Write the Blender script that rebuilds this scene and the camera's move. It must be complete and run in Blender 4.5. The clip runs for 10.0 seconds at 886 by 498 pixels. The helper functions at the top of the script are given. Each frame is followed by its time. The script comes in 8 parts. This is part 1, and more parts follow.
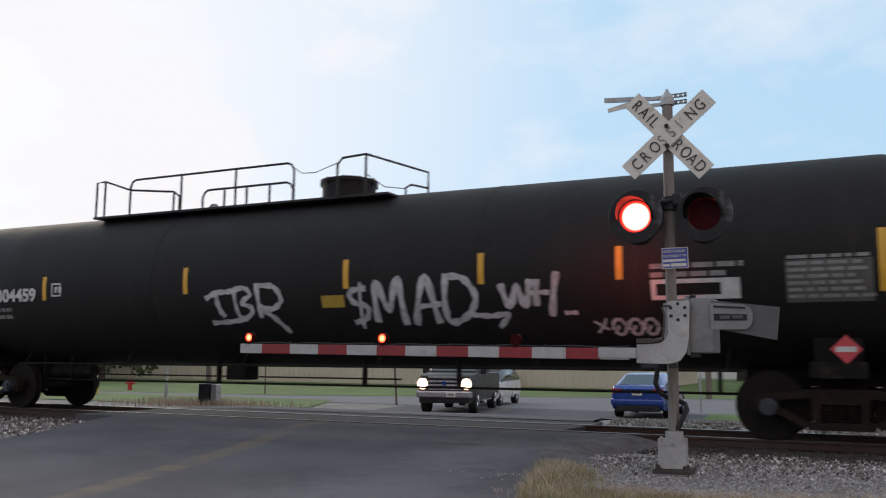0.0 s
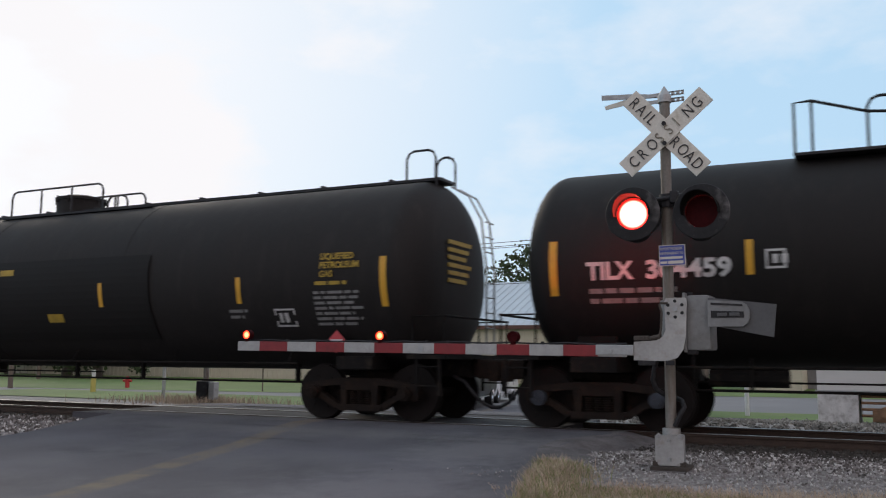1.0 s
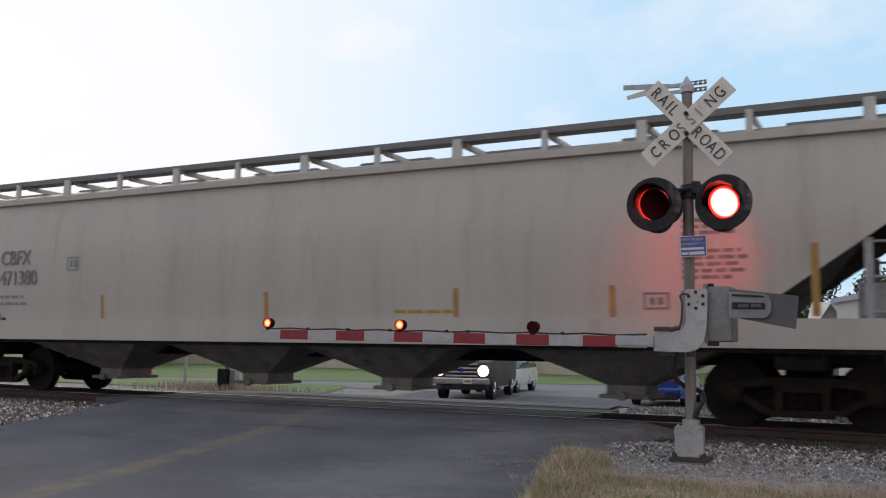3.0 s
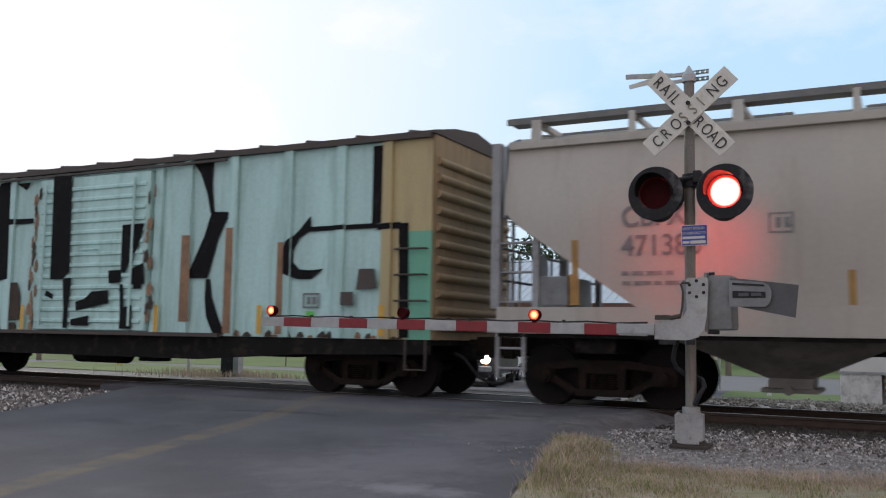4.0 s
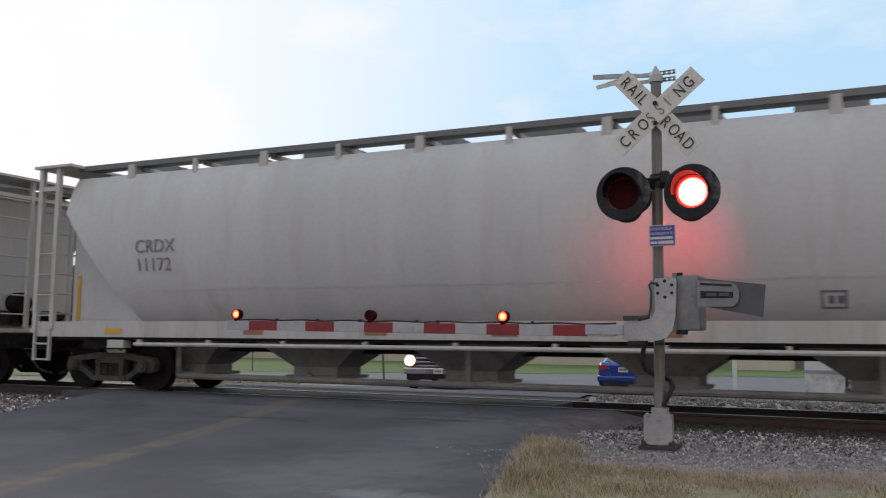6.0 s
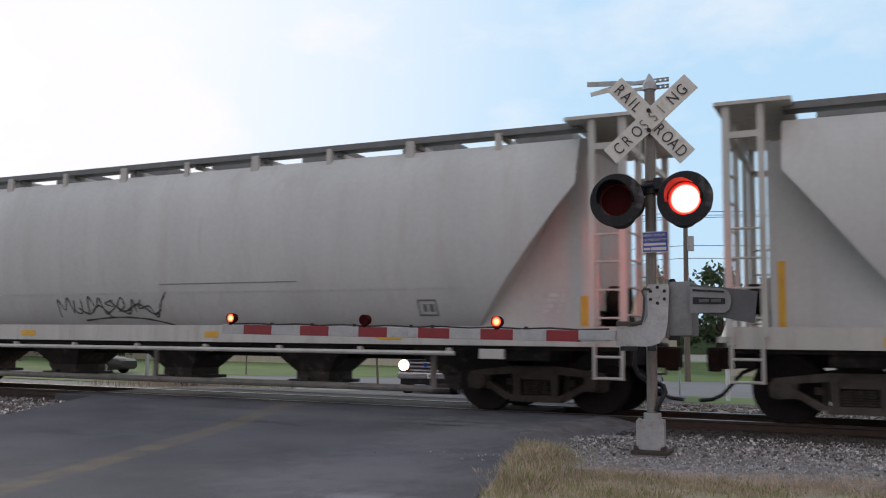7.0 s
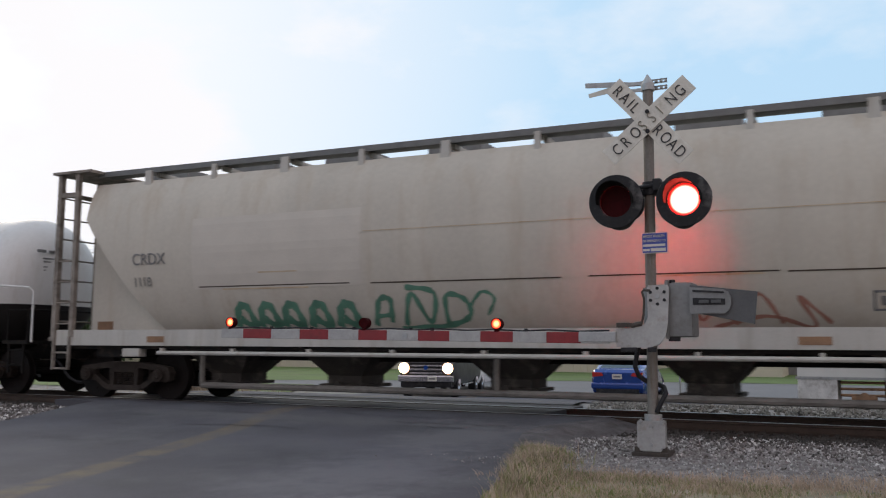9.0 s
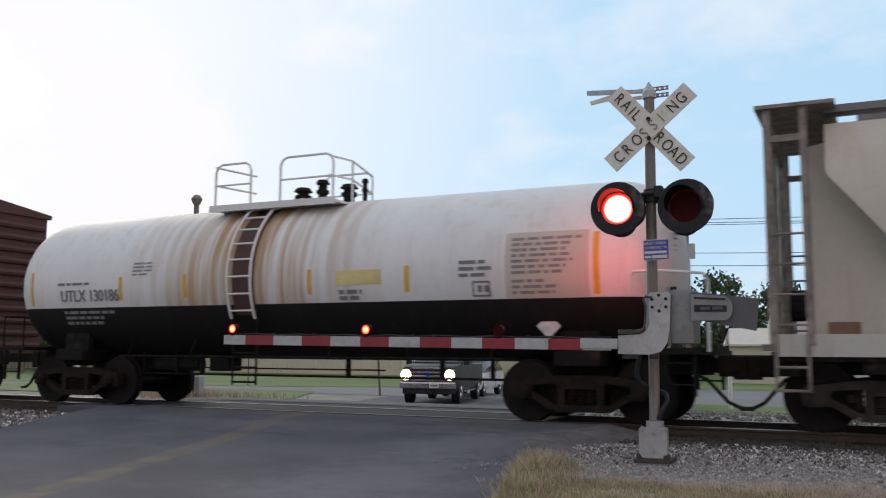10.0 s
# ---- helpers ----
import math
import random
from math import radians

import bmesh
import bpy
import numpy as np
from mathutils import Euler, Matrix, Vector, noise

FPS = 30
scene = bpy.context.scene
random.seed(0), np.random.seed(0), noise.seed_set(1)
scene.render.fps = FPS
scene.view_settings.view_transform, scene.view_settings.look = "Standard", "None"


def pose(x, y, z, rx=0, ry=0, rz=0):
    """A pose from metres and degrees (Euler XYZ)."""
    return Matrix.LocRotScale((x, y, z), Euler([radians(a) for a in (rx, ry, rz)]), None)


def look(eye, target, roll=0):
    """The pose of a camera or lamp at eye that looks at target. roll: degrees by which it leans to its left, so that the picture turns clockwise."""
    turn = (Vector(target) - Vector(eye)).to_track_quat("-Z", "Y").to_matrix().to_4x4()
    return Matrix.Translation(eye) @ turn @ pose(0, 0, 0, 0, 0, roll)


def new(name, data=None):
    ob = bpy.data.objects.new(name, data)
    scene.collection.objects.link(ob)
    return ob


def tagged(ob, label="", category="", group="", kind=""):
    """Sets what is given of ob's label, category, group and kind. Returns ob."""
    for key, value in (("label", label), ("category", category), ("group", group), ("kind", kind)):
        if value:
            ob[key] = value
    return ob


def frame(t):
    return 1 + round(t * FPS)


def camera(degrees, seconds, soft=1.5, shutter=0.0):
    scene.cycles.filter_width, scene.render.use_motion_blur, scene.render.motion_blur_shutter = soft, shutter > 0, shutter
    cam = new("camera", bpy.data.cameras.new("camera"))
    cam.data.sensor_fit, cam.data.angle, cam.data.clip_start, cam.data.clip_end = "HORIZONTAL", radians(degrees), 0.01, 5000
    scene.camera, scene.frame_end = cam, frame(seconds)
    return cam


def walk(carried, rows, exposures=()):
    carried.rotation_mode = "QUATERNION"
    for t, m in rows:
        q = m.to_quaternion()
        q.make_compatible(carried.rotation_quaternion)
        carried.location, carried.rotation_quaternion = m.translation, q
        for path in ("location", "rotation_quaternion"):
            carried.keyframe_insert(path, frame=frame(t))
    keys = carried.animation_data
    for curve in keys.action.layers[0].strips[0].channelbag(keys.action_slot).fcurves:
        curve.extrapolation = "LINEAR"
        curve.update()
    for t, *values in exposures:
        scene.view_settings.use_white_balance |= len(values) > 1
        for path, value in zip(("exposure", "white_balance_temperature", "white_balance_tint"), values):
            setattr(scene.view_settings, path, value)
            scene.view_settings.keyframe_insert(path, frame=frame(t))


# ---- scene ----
# ---- camera ----
EYE = Vector((0.0, -14.076, 1.001))
cam = camera(52.41, 10.0, soft=1.15, shutter=0.13)


def aim(yaw, pitch, roll, back):
    """A pose of the hand-held camera: it turns on the spot and sways a few centimetres back and forth."""
    y, p = radians(yaw), radians(pitch)
    ahead = Vector((-math.sin(y) * math.cos(p), math.cos(y) * math.cos(p), math.sin(p)))
    eye = EYE - back * Vector((ahead.x, ahead.y, 0))
    return look(eye, eye + ahead * 10, roll)


PATH = [
    (0, 26.402, 7.219, 0.488, -0.049), (0.5, 26.507, 7.100, 0.583, -0.046), (1, 26.241, 7.052, 0.441, -0.042),
    (1.5, 26.471, 6.915, 0.569, -0.047), (2, 26.703, 6.811, 0.591, -0.060), (2.5, 27.223, 6.663, 0.659, -0.054),
    (4, 27.667, 5.586, 1.027, 0.039), (4.5, 27.267, 5.165, 1.015, 0.056), (5, 26.604, 5.016, 0.653, 0.004),
    (5.5, 25.897, 5.417, 0.333, -0.078), (7, 25.252, 6.080, 0.770, -0.012), (7.5, 24.618, 5.966, 0.080, 0.012),
    (8, 24.777, 6.117, 0.287, -0.023), (8.5, 24.961, 6.202, 0.414, -0.019), (9, 25.209, 6.245, 0.354, -0.024),
    (9.5, 25.308, 6.372, 0.387, -0.010), (10, 25.335, 6.666, 0.395, 0.001)]
walk(cam, [(t, aim(a, b, c, d)) for t, a, b, c, d in PATH],
     exposures=[(0, -0.08, 7300, 13), (2.5, -0.06, 7300, 13), (4, 0.04, 7300, 13), (5.5, 0.0, 7300, 13), (10, -0.04, 7300, 13)])

# ---- light: a bright hazy evening sky, the sun veiled behind thin cloud beyond the train ----
SUN_AZ, SUN_EL = 56.0, 22.0      # degrees left of +y, degrees up
world = bpy.data.worlds.new("sky")
scene.world = world
world.use_nodes = True
wn, wl = world.node_tree.nodes, world.node_tree.links
wn.clear()
sky = wn.new("ShaderNodeTexSky")
sky.sky_type, sky.sun_disc = 'NISHITA', False
sky.sun_elevation, sky.sun_rotation = radians(SUN_EL), radians(-SUN_AZ)
sky.air_density, sky.dust_density, sky.ozone_density = 1.0, 2.0, 2.0
geo = wn.new("ShaderNodeTexCoord")
stretch = wn.new("ShaderNodeMapping")
stretch.inputs["Scale"].default_value = (2.4, 2.4, 5.2)
stretch.inputs["Rotation"].default_value = (0.25, 0.1, 0.4)
cloud = wn.new("ShaderNodeTexNoise")
cloud.inputs["Scale"].default_value, cloud.inputs["Detail"].default_value = 1.1, 7
cloud.inputs["Roughness"].default_value = 0.55
cramp = wn.new("ShaderNodeValToRGB")
cramp.color_ramp.elements[0].position, cramp.color_ramp.elements[1].position = 0.46, 0.68
# the veil brightens towards the sun
sdir = wn.new("ShaderNodeVectorMath")
sdir.operation = 'DOT_PRODUCT'
sdir.inputs[1].default_value = (-math.sin(radians(SUN_AZ)) * math.cos(radians(SUN_EL)),
                                math.cos(radians(SUN_AZ)) * math.cos(radians(SUN_EL)), math.sin(radians(SUN_EL)))
sramp = wn.new("ShaderNodeMapRange")
sramp.inputs["From Min"].default_value, sramp.inputs["From Max"].default_value = 0.80, 1.0
sramp.inputs["To Min"].default_value, sramp.inputs["To Max"].default_value = 0.0, 1.1
veil = wn.new("ShaderNodeMath")
veil.operation, veil.use_clamp = 'MULTIPLY_ADD', True
veil.inputs[2].default_value = 0.02
haze = wn.new("ShaderNodeMath")
haze.operation, haze.use_clamp = 'MULTIPLY_ADD', True
haze.inputs[1].default_value = 0.75
mixer = wn.new("ShaderNodeMixRGB")
mixer.inputs["Color2"].default_value = (9.4, 10.1, 11.3, 1)
tint = wn.new("ShaderNodeMixRGB")
tint.blend_type = 'MIX'
tint.inputs["Fac"].default_value = 0.85
tint.inputs["Color2"].default_value = (5.0, 8.3, 11.8, 1)
bg = wn.new("ShaderNodeBackground")
bg.inputs["Strength"].default_value = 0.1
wout = wn.new("ShaderNodeOutputWorld")
wl.new(geo.outputs["Generated"], stretch.inputs["Vector"])
wl.new(stretch.outputs["Vector"], cloud.inputs["Vector"])
wl.new(cloud.outputs["Fac"], cramp.inputs["Fac"])
wl.new(geo.outputs["Generated"], sdir.inputs[0])
wl.new(sdir.outputs["Value"], sramp.inputs["Value"])
wl.new(cramp.outputs["Color"], veil.inputs[0])
veil.inputs[1].default_value = 0.8
wl.new(sramp.outputs["Result"], haze.inputs[0])
wl.new(veil.outputs["Value"], haze.inputs[2])
wl.new(sky.outputs["Color"], tint.inputs["Color1"])
wl.new(haze.outputs["Value"], mixer.inputs["Fac"])
wl.new(tint.outputs["Color"], mixer.inputs["Color1"])
# away from the sun the thin cloud is lit from the front, a warm pinkish white
glow = wn.new("ShaderNodeMapRange")
glow.inputs["From Min"].default_value, glow.inputs["From Max"].default_value = 0.48, -0.35
glow.inputs["To Min"].default_value, glow.inputs["To Max"].default_value = 0.0, 0.8
warm = wn.new("ShaderNodeMixRGB")
warm.inputs["Color2"].default_value = (8.7, 7.7, 8.7, 1)
wl.new(sdir.outputs["Value"], glow.inputs["Value"])
wl.new(glow.outputs["Result"], warm.inputs["Fac"])
wl.new(mixer.outputs["Color"], warm.inputs["Color1"])
wl.new(warm.outputs["Color"], bg.inputs["Color"])
wl.new(bg.outputs["Background"], wout.inputs["Surface"])

sun = new("sun", bpy.data.lights.new("sun", 'SUN'))
sun.data.energy, sun.data.angle, sun.data.color = 0.8, radians(20), (1.0, 0.93, 0.84)
sun.matrix_world = look((-math.sin(radians(SUN_AZ)) * 50, math.cos(radians(SUN_AZ)) * 50, 50 * math.tan(radians(SUN_EL))), (0, 0, 0))

# ---- materials ----
MATS = {}


def M(name, col, rough=0.6, metal=0.0, var=0.25, scale=2.0, fine=40.0, bump=0.15, dirt=None, amount=0.35, streak=False,
      coat=0.0, spec=0.5):
    """A procedural surface: base colour, broad and fine variation, a second colour (dirt, rust) in patches or streaks, relief."""
    if name in MATS:
        return MATS[name]
    m = bpy.data.materials.new(name)
    MATS[name] = m
    m.use_nodes = True
    n, l = m.node_tree.nodes, m.node_tree.links
    b = n["Principled BSDF"]
    b.inputs["Metallic"].default_value = metal
    b.inputs["Coat Weight"].default_value = coat
    b.inputs["Specular IOR Level"].default_value = spec
    tc = n.new("ShaderNodeTexCoord")
    big, small = n.new("ShaderNodeTexNoise"), n.new("ShaderNodeTexNoise")
    big.inputs["Scale"].default_value, big.inputs["Detail"].default_value = scale, 5
    small.inputs["Scale"].default_value, small.inputs["Detail"].default_value = fine, 3
    src = tc.outputs["Object"]
    if streak:
        mp = n.new("ShaderNodeMapping")
        mp.inputs["Scale"].default_value = (1.6, 1.6, 0.16)
        l.new(src, mp.inputs["Vector"])
        l.new(mp.outputs["Vector"], big.inputs["Vector"])
    else:
        l.new(src, big.inputs["Vector"])
    l.new(src, small.inputs["Vector"])
    # broad and fine light-dark variation
    mul = n.new("ShaderNodeMath")
    mul.operation = 'MULTIPLY_ADD'
    mul.inputs[1].default_value = 0.45
    l.new(small.outputs["Fac"], mul.inputs[0])
    l.new(big.outputs["Fac"], mul.inputs[2])
    mr = n.new("ShaderNodeMapRange")
    mr.inputs["From Min"].default_value, mr.inputs["From Max"].default_value = 0.45, 1.0
    mr.inputs["To Min"].default_value, mr.inputs["To Max"].default_value = 1 - var, 1 + var
    l.new(mul.outputs["Value"], mr.inputs["Value"])
    vm = n.new("ShaderNodeVectorMath")
    vm.operation = 'SCALE'
    vm.inputs[0].default_value = col
    l.new(mr.outputs["Result"], vm.inputs["Scale"])
    colour = vm.outputs["Vector"]
    if dirt:
        spots = n.new("ShaderNodeTexNoise")
        spots.inputs["Scale"].default_value, spots.inputs["Detail"].default_value = scale * 1.7, 8
        spots.inputs["Roughness"].default_value = 0.65
        if streak:
            mp2 = n.new("ShaderNodeMapping")
            mp2.inputs["Scale"].default_value = (2.6, 2.6, 0.3)
            mp2.inputs["Location"].default_value = (7, 3, 1)
            l.new(src, mp2.inputs["Vector"])
            l.new(mp2.outputs["Vector"], spots.inputs["Vector"])
        else:
            l.new(src, spots.inputs["Vector"])
        rp = n.new("ShaderNodeMapRange")
        rp.inputs["From Min"].default_value, rp.inputs["From Max"].default_value = 0.62 - 0.3 * amount, 0.80 - 0.2 * amount
        rp.inputs["To Max"].default_value = min(1.0, 0.45 + amount)
        l.new(spots.outputs["Fac"], rp.inputs["Value"])
        mx = n.new("ShaderNodeMixRGB")
        mx.inputs["Color2"].default_value = (*dirt, 1)
        l.new(rp.outputs["Result"], mx.inputs["Fac"])
        l.new(colour, mx.inputs["Color1"])
        colour = mx.outputs["Color"]
    l.new(colour, b.inputs["Base Color"])
    rr = n.new("ShaderNodeMapRange")
    rr.inputs["To Min"].default_value, rr.inputs["To Max"].default_value = max(0.03, rough - 0.12), min(1, rough + 0.12)
    l.new(big.outputs["Fac"], rr.inputs["Value"])
    l.new(rr.outputs["Result"], b.inputs["Roughness"])
    if bump:
        bp = n.new("ShaderNodeBump")
        bp.inputs["Strength"].default_value, bp.inputs["Distance"].default_value = bump, 0.02
        l.new(mul.outputs["Value"], bp.inputs["Height"])
        l.new(bp.outputs["Normal"], b.inputs["Normal"])
    return m


def lamp_mat(name, core, rim, strong, weak, radius, start=0.72):
    """A glowing lens: hottest at its middle, deep colour at the rim."""
    if name in MATS:
        return MATS[name]
    m = bpy.data.materials.new(name)
    MATS[name] = m
    m.use_nodes = True
    n, l = m.node_tree.nodes, m.node_tree.links
    b = n["Principled BSDF"]
    b.inputs["Base Color"].default_value = (0.2, 0.01, 0.01, 1)
    b.inputs["Roughness"].default_value = 0.3
    tc, ln, mr = n.new("ShaderNodeTexCoord"), n.new("ShaderNodeVectorMath"), n.new("ShaderNodeMapRange")
    ln.operation = 'LENGTH'
    mr.inputs["From Min"].default_value, mr.inputs["From Max"].default_value = radius * start, radius
    l.new(tc.outputs["Object"], ln.inputs[0])
    l.new(ln.outputs["Value"], mr.inputs["Value"])
    mc, ms = n.new("ShaderNodeMixRGB"), n.new("ShaderNodeMapRange")
    mc.inputs["Color1"].default_value, mc.inputs["Color2"].default_value = (*core, 1), (*rim, 1)
    ms.inputs["To Min"].default_value, ms.inputs["To Max"].default_value = strong, weak
    l.new(mr.outputs["Result"], mc.inputs["Fac"])
    l.new(mr.outputs["Result"], ms.inputs["Value"])
    l.new(mc.outputs["Color"], b.inputs["Emission Color"])
    l.new(ms.outputs["Result"], b.inputs["Emission Strength"])
    return m


ASPHALT = M("worn grey asphalt", (0.076, 0.073, 0.083), 0.9, var=0.42, scale=0.55, fine=60, bump=0.5, dirt=(0.104, 0.102, 0.107), amount=0.42)
ASPHALT_OLD = M("dark asphalt patch", (0.05, 0.05, 0.056), 0.92, var=0.3, scale=1.5, fine=70, bump=0.6)
STREET = M("pale street asphalt", (0.15, 0.15, 0.155), 0.9, var=0.15, scale=0.3, fine=40, bump=0.3)
GROUND = M("earth and stone ground", (0.2, 0.19, 0.165), 0.95, var=0.35, scale=0.7, fine=25, bump=0.9, dirt=(0.10, 0.095, 0.07), amount=0.4)
GRAVEL = M("grey crushed gravel bed", (0.24, 0.225, 0.215), 0.95, var=0.5, scale=7, fine=55, bump=1.0, dirt=(0.1, 0.085, 0.075), amount=0.5)
GRASS_FAR = M("mown green grass", (0.085, 0.14, 0.03), 0.95, var=0.3, scale=0.25, fine=15, bump=0.5, dirt=(0.15, 0.16, 0.06), amount=0.3)
GRASS_DRY = M("dry verge earth", (0.30, 0.265, 0.205), 0.95, var=0.45, scale=1.6, fine=38, bump=1.0, dirt=(0.19, 0.185, 0.09), amount=0.6)
SHOULDER = M("dusty earth and broken asphalt", (0.118, 0.108, 0.108), 0.95, var=0.45, scale=3, fine=40, bump=1.0, dirt=(0.075, 0.065, 0.06), amount=0.45)
BED = M("ballast dark with oil and shade", (0.045, 0.038, 0.032), 0.95, var=0.5, scale=9, fine=45, bump=1.0, dirt=(0.09, 0.08, 0.07), amount=0.35)
RAIL = M("rusty rail steel", (0.06, 0.04, 0.03), 0.65, 0.5, var=0.3, scale=6)
RAIL_TOP = M("polished rail head", (0.3, 0.3, 0.3), 0.4, 0.8, var=0.15, scale=3)
TIE = M("dark creosoted timber", (0.05, 0.04, 0.033), 0.9, var=0.4, scale=8, bump=0.5)
GALV = M("weathered galvanised steel", (0.36, 0.37, 0.37), 0.5, 0.55, var=0.2, scale=4, fine=30, dirt=(0.2, 0.19, 0.18), amount=0.3)
POLE_GREY = M("dull grey painted pole", (0.2, 0.185, 0.165), 0.65, 0.2, var=0.3, scale=3, dirt=(0.12, 0.08, 0.05), amount=0.45, streak=True)
MECH_GREY = M("dull grey weathered housing", (0.2, 0.205, 0.205), 0.6, 0.3, var=0.2, scale=4, fine=30, dirt=(0.12, 0.11, 0.10), amount=0.3)
CW_GREY = M("dark weathered aluminium", (0.085, 0.088, 0.092), 0.6, 0.2, var=0.2, scale=4, dirt=(0.1, 0.1, 0.1), amount=0.3)
ALU = M("pale aluminium casting", (0.37, 0.37, 0.36), 0.5, 0.5, var=0.2, scale=4, dirt=(0.25, 0.2, 0.15), amount=0.25)
LAMP_BLACK = M("dusty faded black lamp paint", (0.02, 0.02, 0.022), 0.75, var=0.4, scale=3.0, fine=25, dirt=(0.17, 0.165, 0.165), amount=0.34, spec=0.3)
VISOR_BLACK = M("matt black visor", (0.006, 0.006, 0.006), 0.8, var=0.3, scale=6, spec=0.15)
BLACK = M("black painted metal", (0.016, 0.016, 0.018), 0.55, 0.0, var=0.4, scale=4, dirt=(0.07, 0.07, 0.07), amount=0.3, spec=0.3)
SIGN_WHITE = M("aged white sign sheet", (0.6, 0.58, 0.52), 0.5, var=0.12, scale=5, dirt=(0.42, 0.38, 0.3), amount=0.3)


def road_wear(m, line, spots):
    """The faded centre line, x = a + b * y, and worn or patched areas (x, y, rx, ry, colour, strength) of a road surface."""
    n, l = m.node_tree.nodes, m.node_tree.links
    b = n["Principled BSDF"]
    colour = b.inputs["Base Color"].links[0].from_socket
    tc, sep, ns = n.new("ShaderNodeTexCoord"), n.new("ShaderNodeSeparateXYZ"), n.new("ShaderNodeTexNoise")
    ns.inputs["Scale"].default_value, ns.inputs["Detail"].default_value, ns.inputs["Roughness"].default_value = 2.6, 9, 0.7
    l.new(tc.outputs["Object"], sep.inputs["Vector"])
    l.new(tc.outputs["Object"], ns.inputs["Vector"])

    def calc(op, a, c, clamp=False):
        q = n.new("ShaderNodeMath")
        q.operation, q.use_clamp = op, clamp
        for i, v in enumerate((a, c)):
            if isinstance(v, float):
                q.inputs[i].default_value = v
            else:
                l.new(v, q.inputs[i])
        return q.outputs["Value"]

    def blend(fac, col):
        mx = n.new("ShaderNodeMixRGB")
        mx.inputs["Color2"].default_value = (*col, 1)
        l.new(fac, mx.inputs["Fac"])
        l.new(colour, mx.inputs["Color1"])
        return mx.outputs["Color"]

    x, y = sep.outputs["X"], sep.outputs["Y"]
    a, k, half, col = line
    d = calc('ABSOLUTE', calc('SUBTRACT', x, calc('ADD', calc('MULTIPLY', y, k), a)), 0.0)
    edge = calc('MULTIPLY', calc('SUBTRACT', half, d), 9.0, True)
    wear = calc('MULTIPLY', calc('SUBTRACT', ns.outputs["Fac"], 0.33), 3.4, True)
    colour = blend(calc('MULTIPLY', calc('MULTIPLY', edge, wear), 0.85), col)
    for cx, cy, rx, ry, col, strength in spots:
        u = calc('MULTIPLY', calc('SUBTRACT', x, cx), 1.0 / rx)
        v = calc('MULTIPLY', calc('SUBTRACT', y, cy), 1.0 / ry)
        r = calc('SQRT', calc('ADD', calc('MULTIPLY', u, u), calc('MULTIPLY', v, v)), 0.0)
        rough = calc('SUBTRACT', calc('ADD', 1.0, calc('MULTIPLY', calc('SUBTRACT', ns.outputs["Fac"], 0.5), 2.6)), r)
        colour = blend(calc('MULTIPLY', calc('MULTIPLY', rough, 1.3, True), strength), col)
    l.new(colour, b.inputs["Base Color"])


road_wear(ASPHALT, (-9.03, -0.24, 0.24, (0.165, 0.128, 0.082)),
          [(-9.75, -5.2, 0.6, 0.4, (0.045, 0.045, 0.052), 0.7), (-10.6, -2.9, 0.5, 0.18, (0.045, 0.045, 0.05), 0.8),
           (-3.9, -7.3, 0.8, 0.3, (0.27, 0.27, 0.28), 0.55), (-6.5, -7.5, 0.8, 0.3, (0.055, 0.055, 0.06), 0.5),
           (-4.7, -3.4, 1.1, 1.6, (0.145, 0.14, 0.144), 0.65), (-4.6, -6.0, 1.2, 2.2, (0.142, 0.138, 0.148), 0.65), (-8.0, -2.6, 4.5, 0.5, (0.125, 0.122, 0.12), 0.5),
           (-6.0, -8.5, 0.3, 0.25, (0.2, 0.2, 0.2), 0.15), (-7.3, -8.0, 0.3, 0.2, (0.22, 0.2, 0.16), 0.15)])
LETTER_WORN = M("weathered sign lettering", (0.2, 0.18, 0.14), 0.6, var=0.4, scale=9)
LETTER_BLACK = M("black sign lettering", (0.03, 0.03, 0.032), 0.6, var=0.4, scale=9)
REFLECT_RED = M("red reflective sheet", (0.22, 0.012, 0.016), 0.4, var=0.15, scale=8, dirt=(0.13, 0.012, 0.014), amount=0.3)
REFLECT_WHITE = M("grey-white reflective sheet", (0.36, 0.36, 0.35), 0.4, var=0.15, scale=8, dirt=(0.26, 0.25, 0.24), amount=0.3)
SIGN_BLUE = M("blue sign sheet", (0.04, 0.07, 0.33), 0.4, var=0.12, scale=8)
RED_DARK = M("unlit red lens", (0.04, 0.003, 0.004), 0.5, var=0.2, scale=20, spec=0.06)
RED_LIT = lamp_mat("lit red lens", (1.0, 0.085, 0.07), (1.0, 0.012, 0.01), 36.0, 2.2, 0.146, 0.78)
RED_BACK = lamp_mat("lit red rear lens", (1.0, 0.06, 0.04), (1.0, 0.03, 0.02), 170.0, 20.0, 0.15)
RED_SMALL = lamp_mat("lit red gate lens", (1.0, 0.2, 0.08), (1.0, 0.03, 0.01), 9.0, 1.2, 0.05, 0.3)
HEADLIGHT = lamp_mat("lit headlight", (1.0, 0.88, 0.72), (1.0, 0.55, 0.32), 60.0, 2.5, 0.19, 0.5)
TANK_BLACK = M("grimy black tank paint", (0.0082, 0.0068, 0.0064), 0.66, var=0.3, scale=0.9, fine=18, bump=0.06, dirt=(0.017, 0.0145, 0.0125), amount=0.35, streak=True, spec=0.28)
TANK_MATT = M("matt faded black tank paint", (0.0145, 0.0125, 0.0118), 0.7, var=0.3, scale=0.9, fine=18, bump=0.06, dirt=(0.024, 0.021, 0.019), amount=0.35, streak=True, spec=0.28)
